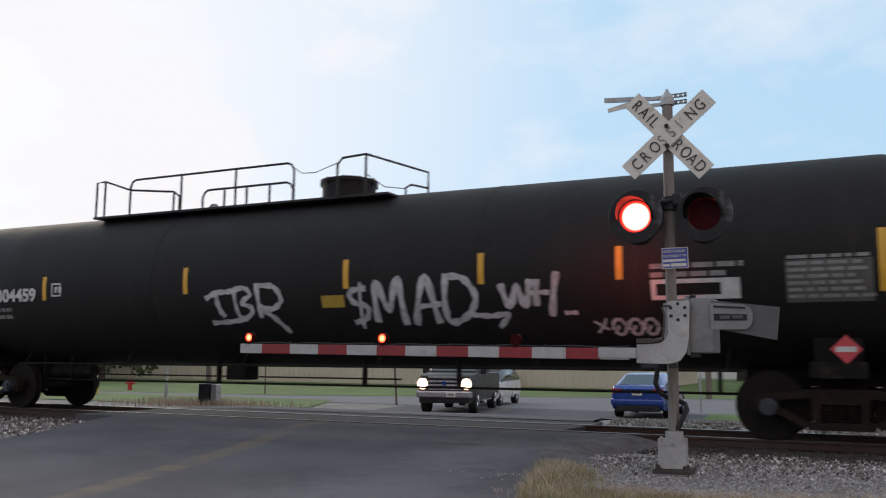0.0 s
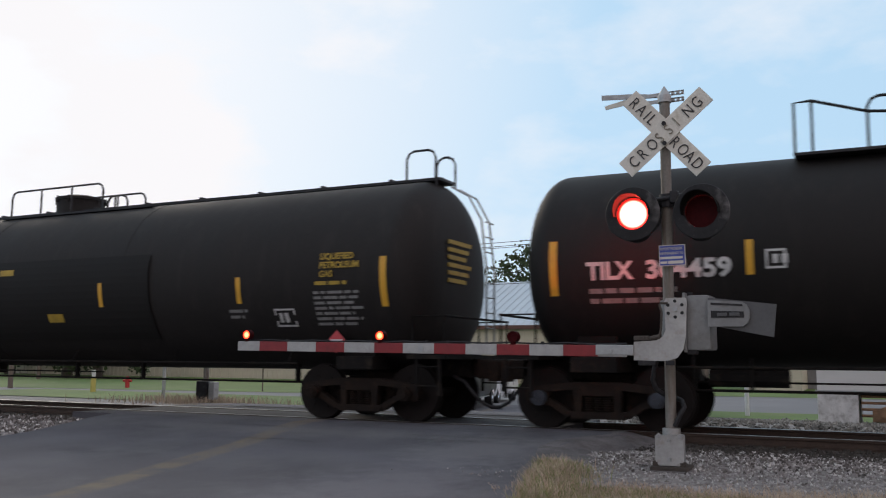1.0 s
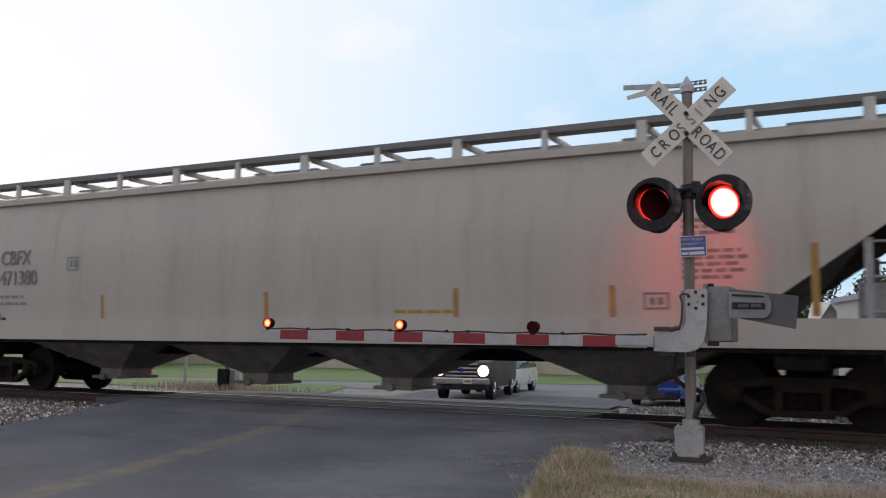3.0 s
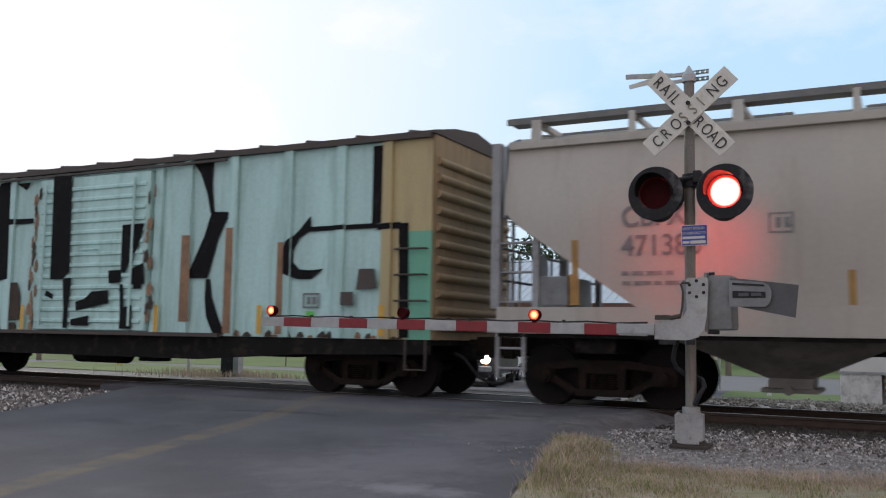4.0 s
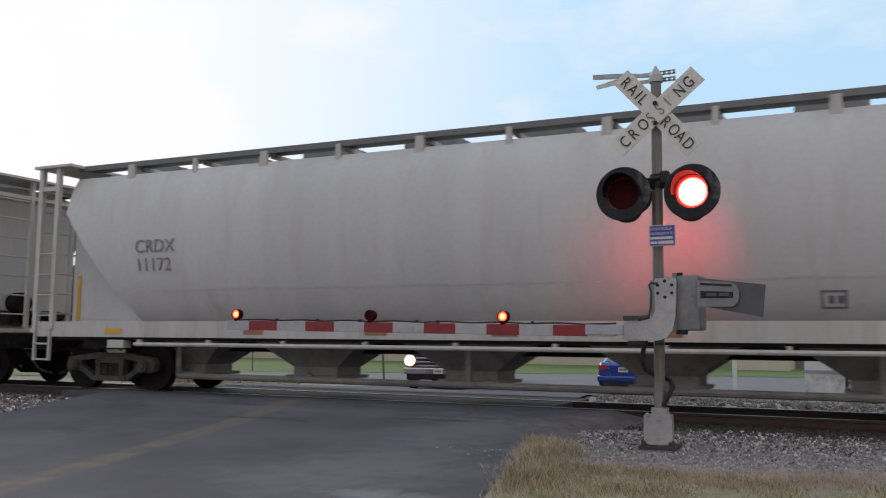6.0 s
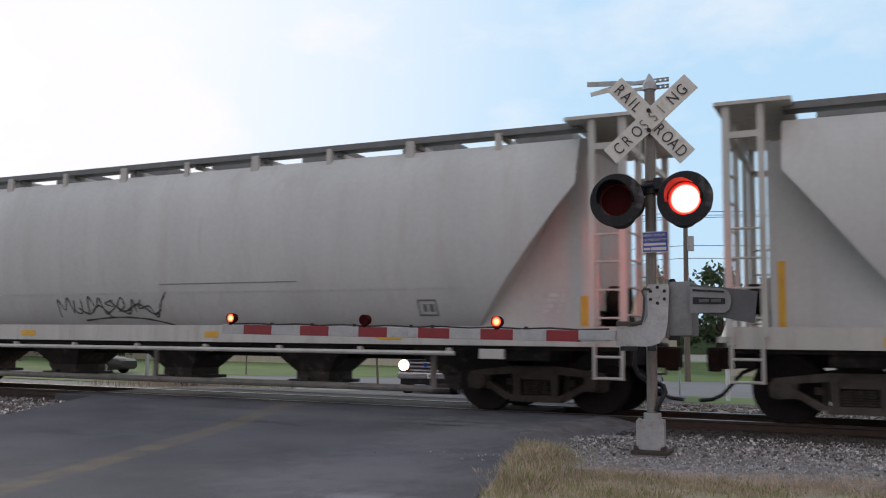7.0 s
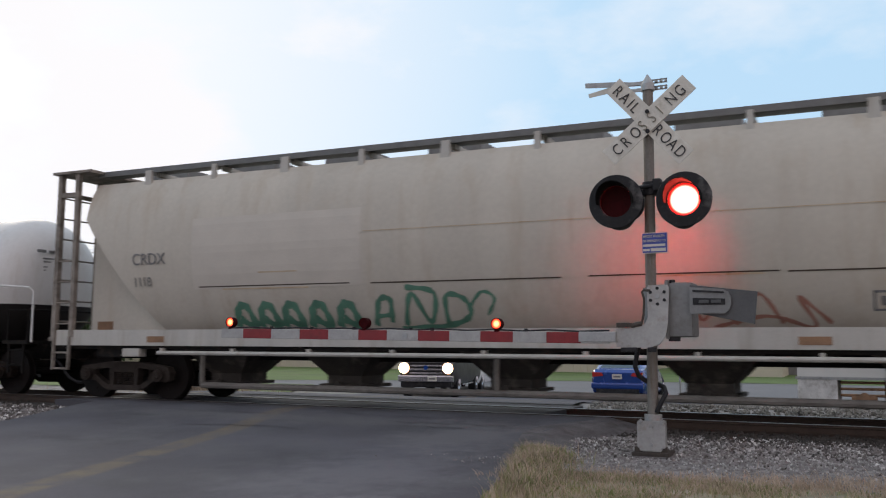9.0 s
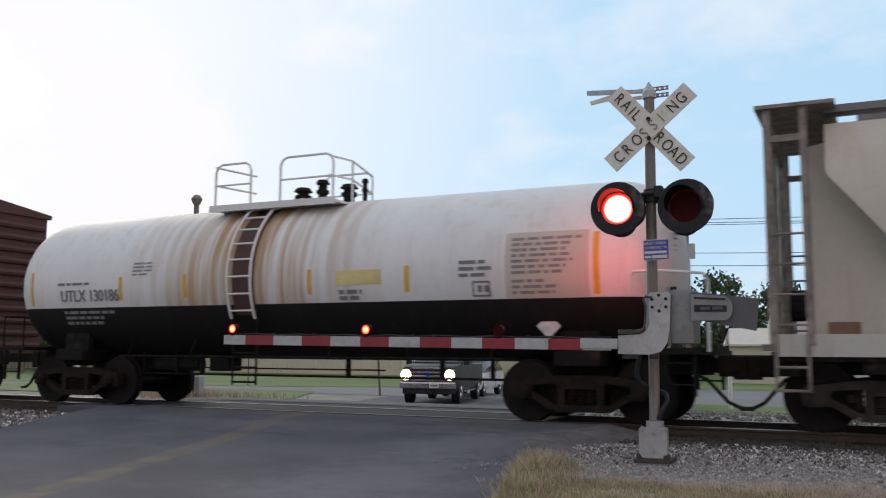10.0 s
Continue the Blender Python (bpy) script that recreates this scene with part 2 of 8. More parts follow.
TANK_PANEL = M("dark jacket paint", (0.009, 0.008, 0.0075), 0.7, var=0.3, scale=0.9, fine=18, bump=0.06, spec=0.25)
TANK_WHITE = M("white tank paint", (0.62, 0.62, 0.6), 0.5, var=0.07, scale=0.8, fine=14, bump=0.06, dirt=(0.5, 0.47, 0.42), amount=0.3, streak=True)
SPILL = M("rust and product stain", (0.5, 0.4, 0.28), 0.7, var=0.2, scale=1.2, dirt=(0.36, 0.22, 0.1), amount=0.45, streak=True)
FRAME_BLACK = M("sooty underframe", (0.010, 0.009, 0.0085), 0.85, var=0.4, scale=3, dirt=(0.04, 0.03, 0.022), amount=0.35, spec=0.15)
TRUCK_BROWN = M("rust-brown truck casting", (0.0155, 0.011, 0.009), 0.85, var=0.4, scale=4, dirt=(0.036, 0.021, 0.013), amount=0.4, spec=0.15)
TRUCK_GREY = M("dusty grey truck casting", (0.078, 0.068, 0.06), 0.85, var=0.35, scale=4, dirt=(0.05, 0.038, 0.03), amount=0.4, spec=0.2)
TRUCK_DUST = M("dirty brown truck casting", (0.043, 0.035, 0.03), 0.85, var=0.35, scale=4, dirt=(0.025, 0.018, 0.014), amount=0.4, spec=0.2)
WHEEL = M("dark rolled wheel steel", (0.012, 0.009, 0.008), 0.75, 0.2, var=0.4, scale=5, spec=0.2)
BEARING = M("blue-grey bearing cap", (0.035, 0.042, 0.055), 0.6, 0.2, var=0.3, scale=10)
HOP_TAN = M("pale tan-grey hopper paint", (0.4, 0.372, 0.325), 0.6, var=0.10, scale=0.7, fine=14, bump=0.05, dirt=(0.33, 0.295, 0.245), amount=0.35, streak=True)
HOP_GREY = M("light grey hopper paint", (0.50, 0.50, 0.475), 0.6, var=0.12, scale=0.6, fine=14, bump=0.05, dirt=(0.43, 0.40, 0.36), amount=0.35, streak=True)
HOP_CREAM = M("stained cream hopper paint", (0.50, 0.462, 0.395), 0.65, var=0.12, scale=0.6, fine=14, bump=0.05, dirt=(0.42, 0.355, 0.275), amount=0.38, streak=True)
CAGE_DUST = M("dusty grey-brown end posts", (0.24, 0.21, 0.18), 0.8, var=0.3, scale=3, dirt=(0.09, 0.075, 0.06), amount=0.5)
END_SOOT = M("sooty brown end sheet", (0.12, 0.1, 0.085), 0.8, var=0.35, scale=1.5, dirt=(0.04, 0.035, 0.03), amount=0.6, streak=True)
END_GREY = M("dull grey end steelwork", (0.27, 0.275, 0.275), 0.6, 0.1, var=0.2, scale=3, dirt=(0.13, 0.12, 0.11), amount=0.35)
HOP_PATCH = M("repainted pale patch", (0.52, 0.48, 0.42), 0.6, var=0.08, scale=2)
HOP_SILL = M("pale hopper side sill", (0.46, 0.445, 0.405), 0.6, var=0.12, scale=1.5, dirt=(0.33, 0.29, 0.24), amount=0.35, streak=True)
HOP_END = M("blue-grey end sheet", (0.36, 0.445, 0.485), 0.6, var=0.1, scale=1.5)
BAY = M("grimy bay and shaded slope sheet", (0.05, 0.044, 0.038), 0.8, var=0.4, scale=2, dirt=(0.16, 0.14, 0.12), amount=0.35, spec=0.2)
BAY_PALE = M("dusty hopper bay", (0.2, 0.185, 0.165), 0.8, var=0.35, scale=2, dirt=(0.09, 0.08, 0.07), amount=0.4)
WALKWAY = M("grey grating steel", (0.16, 0.16, 0.155), 0.6, 0.4, var=0.25, scale=4)
CYAN = M("faded pale cyan boxcar paint", (0.41, 0.62, 0.59), 0.6, var=0.18, scale=0.9, fine=14, bump=0.06, dirt=(0.26, 0.42, 0.38), amount=0.45, streak=True)
CYAN_GREEN = M("green overpaint", (0.12, 0.36, 0.25), 0.6, var=0.15, scale=1.2, dirt=(0.25, 0.3, 0.16), amount=0.3, streak=True)
BOX_YELLOW = M("old yellow boxcar paint", (0.42, 0.345, 0.18), 0.65, var=0.15, scale=1.4, dirt=(0.33, 0.26, 0.15), amount=0.45, streak=True)
BOX_END = M("tan brown end sheet", (0.30, 0.22, 0.12), 0.7, var=0.2, scale=2, dirt=(0.2, 0.12, 0.06), amount=0.4, streak=True)
BOX_ROOF = M("dull roof sheet", (0.075, 0.06, 0.052), 0.75, 0.1, var=0.25, scale=1.5)
STAINED = M("white tank paint with a spill stain", (0.62, 0.62, 0.6), 0.5, var=0.07, scale=0.8, fine=14, bump=0.06, dirt=(0.5, 0.47, 0.42), amount=0.3, streak=True)


def spill(m, x0, reach, colour):
    """Brown product stain on both sides of x0, in streaks that run down the tank."""
    n, l = m.node_tree.nodes, m.node_tree.links
    b = n["Principled BSDF"]
    old = b.inputs["Base Color"].links[0].from_socket
    tc, sep = n.new("ShaderNodeTexCoord"), n.new("ShaderNodeSeparateXYZ")
    l.new(tc.outputs["Object"], sep.inputs["Vector"])
    d = n.new("ShaderNodeMath")
    d.operation = 'SUBTRACT'
    d.inputs[1].default_value = x0
    a = n.new("ShaderNodeMath")
    a.operation = 'ABSOLUTE'
    l.new(sep.outputs["X"], d.inputs[0])
    l.new(d.outputs["Value"], a.inputs[0])
    near = n.new("ShaderNodeMapRange")
    near.inputs["From Min"].default_value, near.inputs["From Max"].default_value = reach, reach * 0.25
    l.new(a.outputs["Value"], near.inputs["Value"])
    mp, ns = n.new("ShaderNodeMapping"), n.new("ShaderNodeTexNoise")
    mp.inputs["Scale"].default_value = (3.5, 0.2, 0.22)
    ns.inputs["Scale"].default_value, ns.inputs["Detail"].default_value = 1.6, 6
    l.new(tc.outputs["Object"], mp.inputs["Vector"])
    l.new(mp.outputs["Vector"], ns.inputs["Vector"])
    st = n.new("ShaderNodeMapRange")
    st.inputs["From Min"].default_value, st.inputs["From Max"].default_value = 0.36, 0.62
    l.new(ns.outputs["Fac"], st.inputs["Value"])
    both = n.new("ShaderNodeMath")
    both.operation = 'MULTIPLY'
    l.new(near.outputs["Result"], both.inputs[0])
    l.new(st.outputs["Result"], both.inputs[1])
    mx = n.new("ShaderNodeMixRGB")
    mx.inputs["Color2"].default_value = (*colour, 1)
    l.new(both.outputs["Value"], mx.inputs["Fac"])
    l.new(old, mx.inputs["Color1"])
    l.new(mx.outputs["Color"], b.inputs["Base Color"])


spill(STAINED, -0.7, 2.9, (0.36, 0.21, 0.09))
BROWN = M("dark red-brown boxcar paint", (0.075, 0.028, 0.022), 0.7, var=0.2, scale=1.2, streak=True, dirt=(0.04, 0.025, 0.02))
SPRAY_BLACK = M("black graffiti paint", (0.009, 0.0085, 0.009), 0.85, var=0.4, scale=3, dirt=(0.03, 0.03, 0.03), amount=0.25, spec=0.15)
SPRAY_FAINT = M("thin black spray paint", (0.06, 0.06, 0.058), 0.8, var=0.3, scale=5, dirt=(0.22, 0.22, 0.21), amount=0.45)
SILL_GRIME = M("dark sill grime", (0.05, 0.034, 0.024), 0.9, var=0.4, scale=5)
STENCIL_WHITE = M("bright white stencil paint", (0.78, 0.78, 0.77), 0.6, var=0.12, scale=8)
SPRAY_WHITE = M("white spray paint", (0.42, 0.42, 0.42), 0.7, var=0.3, scale=5, dirt=(0.22, 0.22, 0.22), amount=0.5)
SPRAY_GREEN = M("faint green spray paint", (0.085, 0.215, 0.15), 0.7, var=0.25, scale=3)
SPRAY_RED = M("faint red spray paint", (0.33, 0.16, 0.12), 0.7, var=0.2, scale=3)
RUST = M("orange rust", (0.25, 0.145, 0.085), 0.85, var=0.35, scale=4)
DECAL_YELLOW = M("yellow reflective strip", (0.62, 0.33, 0.03), 0.45, var=0.12, scale=6)
DECAL_FADED = M("faded orange-brown strip", (0.36, 0.2, 0.06), 0.55, var=0.25, scale=6)
DECAL_WHITE = M("white stencil paint", (0.5, 0.5, 0.49), 0.6, var=0.25, scale=8)
DECAL_DULL = M("dull grey stencil paint", (0.2, 0.2, 0.195), 0.6, var=0.3, scale=10)
DECAL_YTEXT = M("yellow stencil paint", (0.36, 0.24, 0.03), 0.6, var=0.25, scale=8)
STENCIL_GREY = M("grey stencil on pale paint", (0.16, 0.16, 0.165), 0.6, var=0.3, scale=8)
PLACARD = M("red placard", (0.5, 0.05, 0.06), 0.5, var=0.1, scale=8)
CAR_BLUE = M("metallic blue car paint", (0.008, 0.055, 0.27), 0.25, 0.3, var=0.05, scale=2, bump=0, coat=0.8)
CAR_DARK = M("dark brown-grey car paint", (0.02, 0.018, 0.015), 0.45, 0.0, var=0.05, scale=2, bump=0, coat=0.05)
CAR_WHITE = M("white car paint", (0.62, 0.64, 0.66), 0.3, 0.0, var=0.04, scale=2, bump=0, coat=0.7)
GLASS_DARK = M("dark car glass", (0.02, 0.022, 0.025), 0.06, 0.0, var=0.1, scale=2, bump=0, coat=0.6)
CHROME = M("chrome trim", (0.5, 0.5, 0.52), 0.2, 1.0, var=0.05, scale=4, bump=0)
TYRE = M("black tyre rubber", (0.016, 0.016, 0.017), 0.9, var=0.3, scale=8)
TAIL_RED = M("red tail lamp", (0.4, 0.02, 0.02), 0.2, var=0.1, scale=8, bump=0, coat=0.6)
WALL_CREAM = M("cream ribbed metal wall", (0.5, 0.45, 0.35), 0.6, var=0.08, scale=0.8)
ROOF_METAL = M("blue-grey metal roof", (0.44, 0.5, 0.54), 0.4, 0.3, var=0.08, scale=0.8)
TRIM_BROWN = M("brown eave trim", (0.11, 0.05, 0.035), 0.6, var=0.15, scale=2)
WALL_WHITE = M("white house siding", (0.62, 0.61, 0.58), 0.7, var=0.08, scale=1.2)
ROOF_TAN = M("tan roof sheet", (0.55, 0.5, 0.43), 0.6, var=0.1, scale=1)
ROOF_GREY = M("grey shingle roof", (0.2, 0.2, 0.205), 0.8, var=0.15, scale=4)
CONCRETE = M("pale worn concrete", (0.6, 0.59, 0.57), 0.85, var=0.25, scale=3, dirt=(0.25, 0.23, 0.2), amount=0.45)
POST_WHITE = M("white post paint", (0.62, 0.62, 0.62), 0.6, var=0.1, scale=6)
POST_RED = M("red post cap", (0.45, 0.03, 0.03), 0.6, var=0.1, scale=6)
WOOD_POLE = M("weathered utility pole wood", (0.14, 0.115, 0.09), 0.9, var=0.3, scale=4, streak=True)
LEAF = M("dark green foliage", (0.035, 0.062, 0.02), 0.8, var=0.45, scale=1.5, fine=6, bump=0)
BARK = M("dark bark", (0.06, 0.05, 0.04), 0.95, var=0.3, scale=6)
BLADE = M("green grass blades", (0.2, 0.225, 0.085), 0.9, var=0.4, scale=2, bump=0, dirt=(0.42, 0.35, 0.21), amount=0.5)
STRAW = M("dry straw grass", (0.43, 0.335, 0.25), 0.9, var=0.3, scale=2, bump=0)
STONE = M("crushed stone", (0.2, 0.187, 0.168), 0.9, var=0.85, scale=7, fine=20, bump=0.4)
WIRE = M("dark wire", (0.03, 0.03, 0.03), 0.6, var=0.1, scale=4)
HYD_YELLOW = M("yellow marker paint", (0.5, 0.42, 0.12), 0.6, var=0.1, scale=6)


def pebbles(name, tones):
    """Stones that differ one by one in tone."""
    m = M(name, (0.3, 0.3, 0.3), 0.9, var=0.2, scale=20, fine=80, bump=0.3)
    n, l = m.node_tree.nodes, m.node_tree.links
    g, r, mx = n.new("ShaderNodeNewGeometry"), n.new("ShaderNodeValToRGB"), n.new("ShaderNodeMixRGB")
    while len(r.color_ramp.elements) < len(tones):
        r.color_ramp.elements.new(0.5)
    for e, (p, c) in zip(r.color_ramp.elements, tones):
        e.position, e.color = p, (*c, 1)
    l.new(g.outputs["Random Per Island"], r.inputs["Fac"])
    mx.blend_type = 'MULTIPLY'
    mx.inputs["Fac"].default_value = 0.0
    l.new(r.outputs["Color"], mx.inputs["Color1"])
    b = n["Principled BSDF"]
    l.new(mx.outputs["Color"], b.inputs["Base Color"])
    return m


STONE_MIX = pebbles("mixed dark and white crushed stone", [(0.0, (0.05, 0.042, 0.038)), (0.4, (0.13, 0.115, 0.105)), (0.74, (0.24, 0.22, 0.21)), (1.0, (0.66, 0.64, 0.61))])
GRIT = pebbles("pale packed grit", [(0.0, (0.16, 0.145, 0.135)), (0.6, (0.26, 0.24, 0.23)), (1.0, (0.52, 0.5, 0.48))])

# ---- mesh helpers ----
def box(bm, x0, x1, y0, y1, z0, z1, bev=0.0):
    r = bmesh.ops.create_cube(bm, size=1, matrix=Matrix.Translation(((x0 + x1) / 2, (y0 + y1) / 2, (z0 + z1) / 2))
                              @ Matrix.Diagonal((x1 - x0, y1 - y0, z1 - z0, 1)))
    if bev:
        edges = list({e for v in r["verts"] for e in v.link_edges})
        bmesh.ops.bevel(bm, geom=edges, offset=bev, segments=2, affect='EDGES', profile=0.7)


def rod(bm, a, b, r, seg=8, r2=None):
    a, b = Vector(a), Vector(b)
    d = b - a
    m = Matrix.Translation((a + b) / 2) @ d.to_track_quat("Z", "Y").to_matrix().to_4x4()
    bmesh.ops.create_cone(bm, cap_ends=True, segments=seg, radius1=r, radius2=r if r2 is None else r2, depth=d.length, matrix=m)


def pipe(bm, pts, r, seg=6):
    """A bent round bar through pts, in one piece."""
    pts = [Vector(p) for p in pts]
    rings, side = [], None
    for i, p in enumerate(pts):
        d = (pts[min(i + 1, len(pts) - 1)] - pts[max(i - 1, 0)]).normalized()
        side = d.orthogonal().normalized() if side is None else (side - d * side.dot(d)).normalized()
        up = d.cross(side)
        rings.append([p + side * math.cos(k * math.tau / seg) * r + up * math.sin(k * math.tau / seg) * r for k in range(seg)])
    loft(bm, rings)


def disc(bm, c, r, depth, axis="Y", seg=24, r2=None):
    turn = {"Y": Euler((radians(90), 0, 0)), "X": Euler((0, radians(90), 0)), "Z": Euler((0, 0, 0))}[axis]
    bmesh.ops.create_cone(bm, cap_ends=True, segments=seg, radius1=r, radius2=r if r2 is None else r2, depth=depth,
                          matrix=Matrix.Translation(c) @ turn.to_matrix().to_4x4())


def slab(bm, pts, y0, y1):
    """A plate of outline pts (x, z) between y0 and y1."""
    a = [bm.verts.new((x, y0, z)) for x, z in pts]
    b = [bm.verts.new((x, y1, z)) for x, z in pts]
    caps = [bm.faces.new(a), bm.faces.new(b[::-1])]
    for f in caps:
        f.normal_update()
    bmesh.ops.triangulate(bm, faces=caps)
    for i in range(len(pts)):
        j = (i + 1) % len(pts)
        bm.faces.new((a[j], a[i], b[i], b[j]))


def loft(bm, rings, caps=True):
    vs = [[bm.verts.new(p) for p in ring] for ring in rings]
    k = len(vs[0])
    for a, b in zip(vs[:-1], vs[1:]):
        for i in range(k):
            j = (i + 1) % k
            bm.faces.new((a[i], a[j], b[j], b[i]))
    if caps:
        bm.faces.new(vs[0][::-1]), bm.faces.new(vs[-1])


def mesh_of(name, bm, mats, smooth=None):
    bmesh.ops.recalc_face_normals(bm, faces=bm.faces)
    me = bpy.data.meshes.new(name)
    bm.to_mesh(me)
    bm.free()
    for m in mats if isinstance(mats, (list, tuple)) else [mats]:
        me.materials.append(m)
    if smooth:
        me.shade_smooth()
        me.set_sharp_from_angle(angle=radians(smooth))
    return me


def part(name, bm, material, parent, label="", smooth=None, at=None):
    ob = new(name, bm if isinstance(bm, bpy.types.Mesh) else mesh_of(name, bm, material, smooth))
    ob.parent = parent
    if at is not None:
        ob.matrix_basis = at
    return tagged(ob, label)


def thing(name, label, category, at=None, group="", kind=""):
    ob = new(name)
    ob.empty_display_size = 0.3
    if at is not None:
        ob.matrix_basis = at
    return tagged(ob, label, category, group, kind)


def solid(name, bm, material, label, category="", at=None, group="", kind="", smooth=None):
    ob = new(name, mesh_of(name, bm, material, smooth))
    if at is not None:
        ob.matrix_basis = at
    return tagged(ob, label, category, group, kind)


def text_mesh(body, size, stretch=1.0, bold=0.0):
    """The built-in font's letters as a flat mesh in the xz plane, facing -y, from x = 0."""
    cu = bpy.data.curves.new("letters", 'FONT')
    cu.body, cu.size, cu.extrude, cu.offset = body, size, 0.003, bold
    ob = bpy.data.objects.new("letters", cu)
    scene.collection.objects.link(ob)
    bpy.context.view_layer.update()
    me = bpy.data.meshes.new_from_object(ob.evaluated_get(bpy.context.evaluated_depsgraph_get()))
    bpy.data.objects.remove(ob)
    me.transform(Matrix.Rotation(radians(90), 4, 'X') @ Matrix.Diagonal((stretch, 1, 1, 1)))
    return me


def letters(name, body, size, x, z, yf, material, parent, stretch=1.0, bold=0.0, label=""):
    """Lettering laid on a curved side: yf(z) is the side's y."""
    me = text_mesh(body, size, stretch, bold)
    for v in me.vertices:
        v.co = (v.co.x + x, v.co.y + yf(v.co.z + z) - 0.02, v.co.z + z)
    me.materials.clear()
    me.materials.append(material)
    return part(name, me, None, parent, label)


def sheet(bm, x0, x1, z0, z1, yf, proud=0.007, nz=6, skew=0.0):
    """A thin patch on a curved side."""
    prev = None
    for i in range(nz + 1):
        z = z0 + (z1 - z0) * i / nz
        dx = skew * i / nz
        row = [bm.verts.new((x0 + dx, yf(z) - proud, z)), bm.verts.new((x1 + dx, yf(z) - proud, z))]
        if prev:
            bm.faces.new((prev[0], prev[1], row[1], row[0]))
        prev = row


def stroke(bm, pts, w, yf, proud=0.008, steps=6):
    """A sprayed line through pts (x, z) on a curved side."""
    fine = []
    n = len(pts)
    for i in range(n - 1):
        p0, p1, p2, p3 = (Vector(pts[max(i - 1, 0)]), Vector(pts[i]), Vector(pts[i + 1]), Vector(pts[min(i + 2, n - 1)]))
        for k in range(steps):
            t = k / steps
            fine.append(0.5 * (2 * p1 + (p2 - p0) * t + (2 * p0 - 5 * p1 + 4 * p2 - p3) * t * t + (3 * p1 - p0 - 3 * p2 + p3) * t ** 3))
    fine.append(Vector(pts[-1]))
    prev = None
    for i, p in enumerate(fine):
        d = (fine[min(i + 1, len(fine) - 1)] - fine[max(i - 1, 0)])
        d = d.normalized() if d.length > 1e-6 else Vector((1, 0))
        q = Vector((-d.y, d.x)) * w * (0.5 + 0.12 * math.sin(i * 1.7))
        row = [bm.verts.new((u.x, yf(u.y) - proud, u.y)) for u in (p - q, p + q)]
        if prev:
            bm.faces.new((prev[0], prev[1], row[1], row[0]))
        prev = row


def bars(bm, x0, x1, z1, rows, pitch, high, yf, gap=0.3, seed=1, proud=0.008):
    """Lines of writing too small to read, as broken bars."""
    rnd = random.Random(seed)
    for r in range(rows):
        z, x = z1 - r * pitch, x0
        end = x0 + (x1 - x0) * rnd.uniform(0.72, 1.0)
        while x < end - 0.03:
            w = rnd.uniform(0.08, 0.3)
            sheet(bm, x, min(x + w, end), z - high, z, yf, proud, 1)
            x += w + 0.04 * gap / 0.3


# ---- ground ----
GY = [-400, -40, -14, -9, -6, -3.8, -2.2, -1.6, 1.7, 2.6, 5, 10, 15, 24, 2000]
GZ = [-1.2, -0.9, -0.5, -0.38, -0.27, -0.19, -0.17, -0.17, -0.17, -0.15, -0.19, -0.5, -0.75, -0.80, -0.85]
RZ = [-1.2, -0.9, -0.5, -0.38, -0.27, -0.18, -0.05, -0.02, -0.02, -0.05, -0.16, -0.5, -0.75, -0.80, -0.85]     # along the road, raised to the rails


def ground_z(x, y):
    return float(np.interp(y, GY, GZ))


def road_z(y):
    return float(np.interp(y, GY, RZ))


def road_mid(y):
    return -7.95 - 0.24 * (y + 4.5)


def patch_of_ground(name, outline, lift, material, label, category="", kind="structure", step=1.0, rough=0.0, high=ground_z):
    """A sheet that follows the ground: outline(y) gives its left and right edge."""
    bm = bmesh.new()
    y0, y1, edge = outline
    ys = sorted(set([y0 + (y1 - y0) * i / max(1, round((y1 - y0) / step)) for i in range(round((y1 - y0) / step) + 1)] + [y for y in GY if y0 < y < y1]))
    rows = []
    for y in ys:
        a, b = edge(y)
        k = 12
        rows.append([bm.verts.new((a + (b - a) * i / k, y, high(0, y) + lift + rough * noise.noise((a + i * 1.3, y * 1.1, 2)))) for i in range(k + 1)])
    for p, q in zip(rows[:-1], rows[1:]):
        for i in range(len(p) - 1):
            bm.faces.new((p[i], p[i + 1], q[i + 1], q[i]))
    return solid(name, bm, material, label, category, kind=kind)


bm = bmesh.new()
xs = [-2000, -300, -100, -60, -40, -25, -15, -8, -4, 0, 4, 10, 25, 60, 300, 2000]
ys = sorted(GY + [-100, -25, -11, -6.5, -3.5, 0, 3.5, 7.5, 12, 20, 35, 60, 120, 400])
grid = [[bm.verts.new((x, y, ground_z(x, y))) for x in xs] for y in ys]
for p, q in zip(grid[:-1], grid[1:]):
    for i in range(len(xs) - 1):
        bm.faces.new((p[i], p[i + 1], q[i + 1], q[i]))
solid("ground", bm, GROUND, "flat earth and gravel ground round the crossing", kind="structure")

def right_edge(y):
    """Half width of the road towards the signal: it flares out where it meets the rails."""
    return 4.42 + 0.1 * math.sin(y * 2.1) * math.sin(y * 0.7) + 0.95 * max(0.0, min(1.0, (y + 3.1) / 1.5)) ** 1.4


road = patch_of_ground("road", (-40, -1.62, lambda y: (road_mid(y) - 4.2, road_mid(y) + right_edge(y))), 0.02, ASPHALT,
                       "worn grey asphalt road sloping up to the rails", "road", rough=0.004, step=0.25, high=lambda x, y: road_z(y))
patch_of_ground("road", (1.62, 20, lambda y: (road_mid(y) - 4.6, road_mid(y) + 4.6 + 0.55 * max(0, y - 7))), 0.02, ASPHALT,
                "grey asphalt road beyond the rails", "road", rough=0.004, high=lambda x, y: road_z(y))


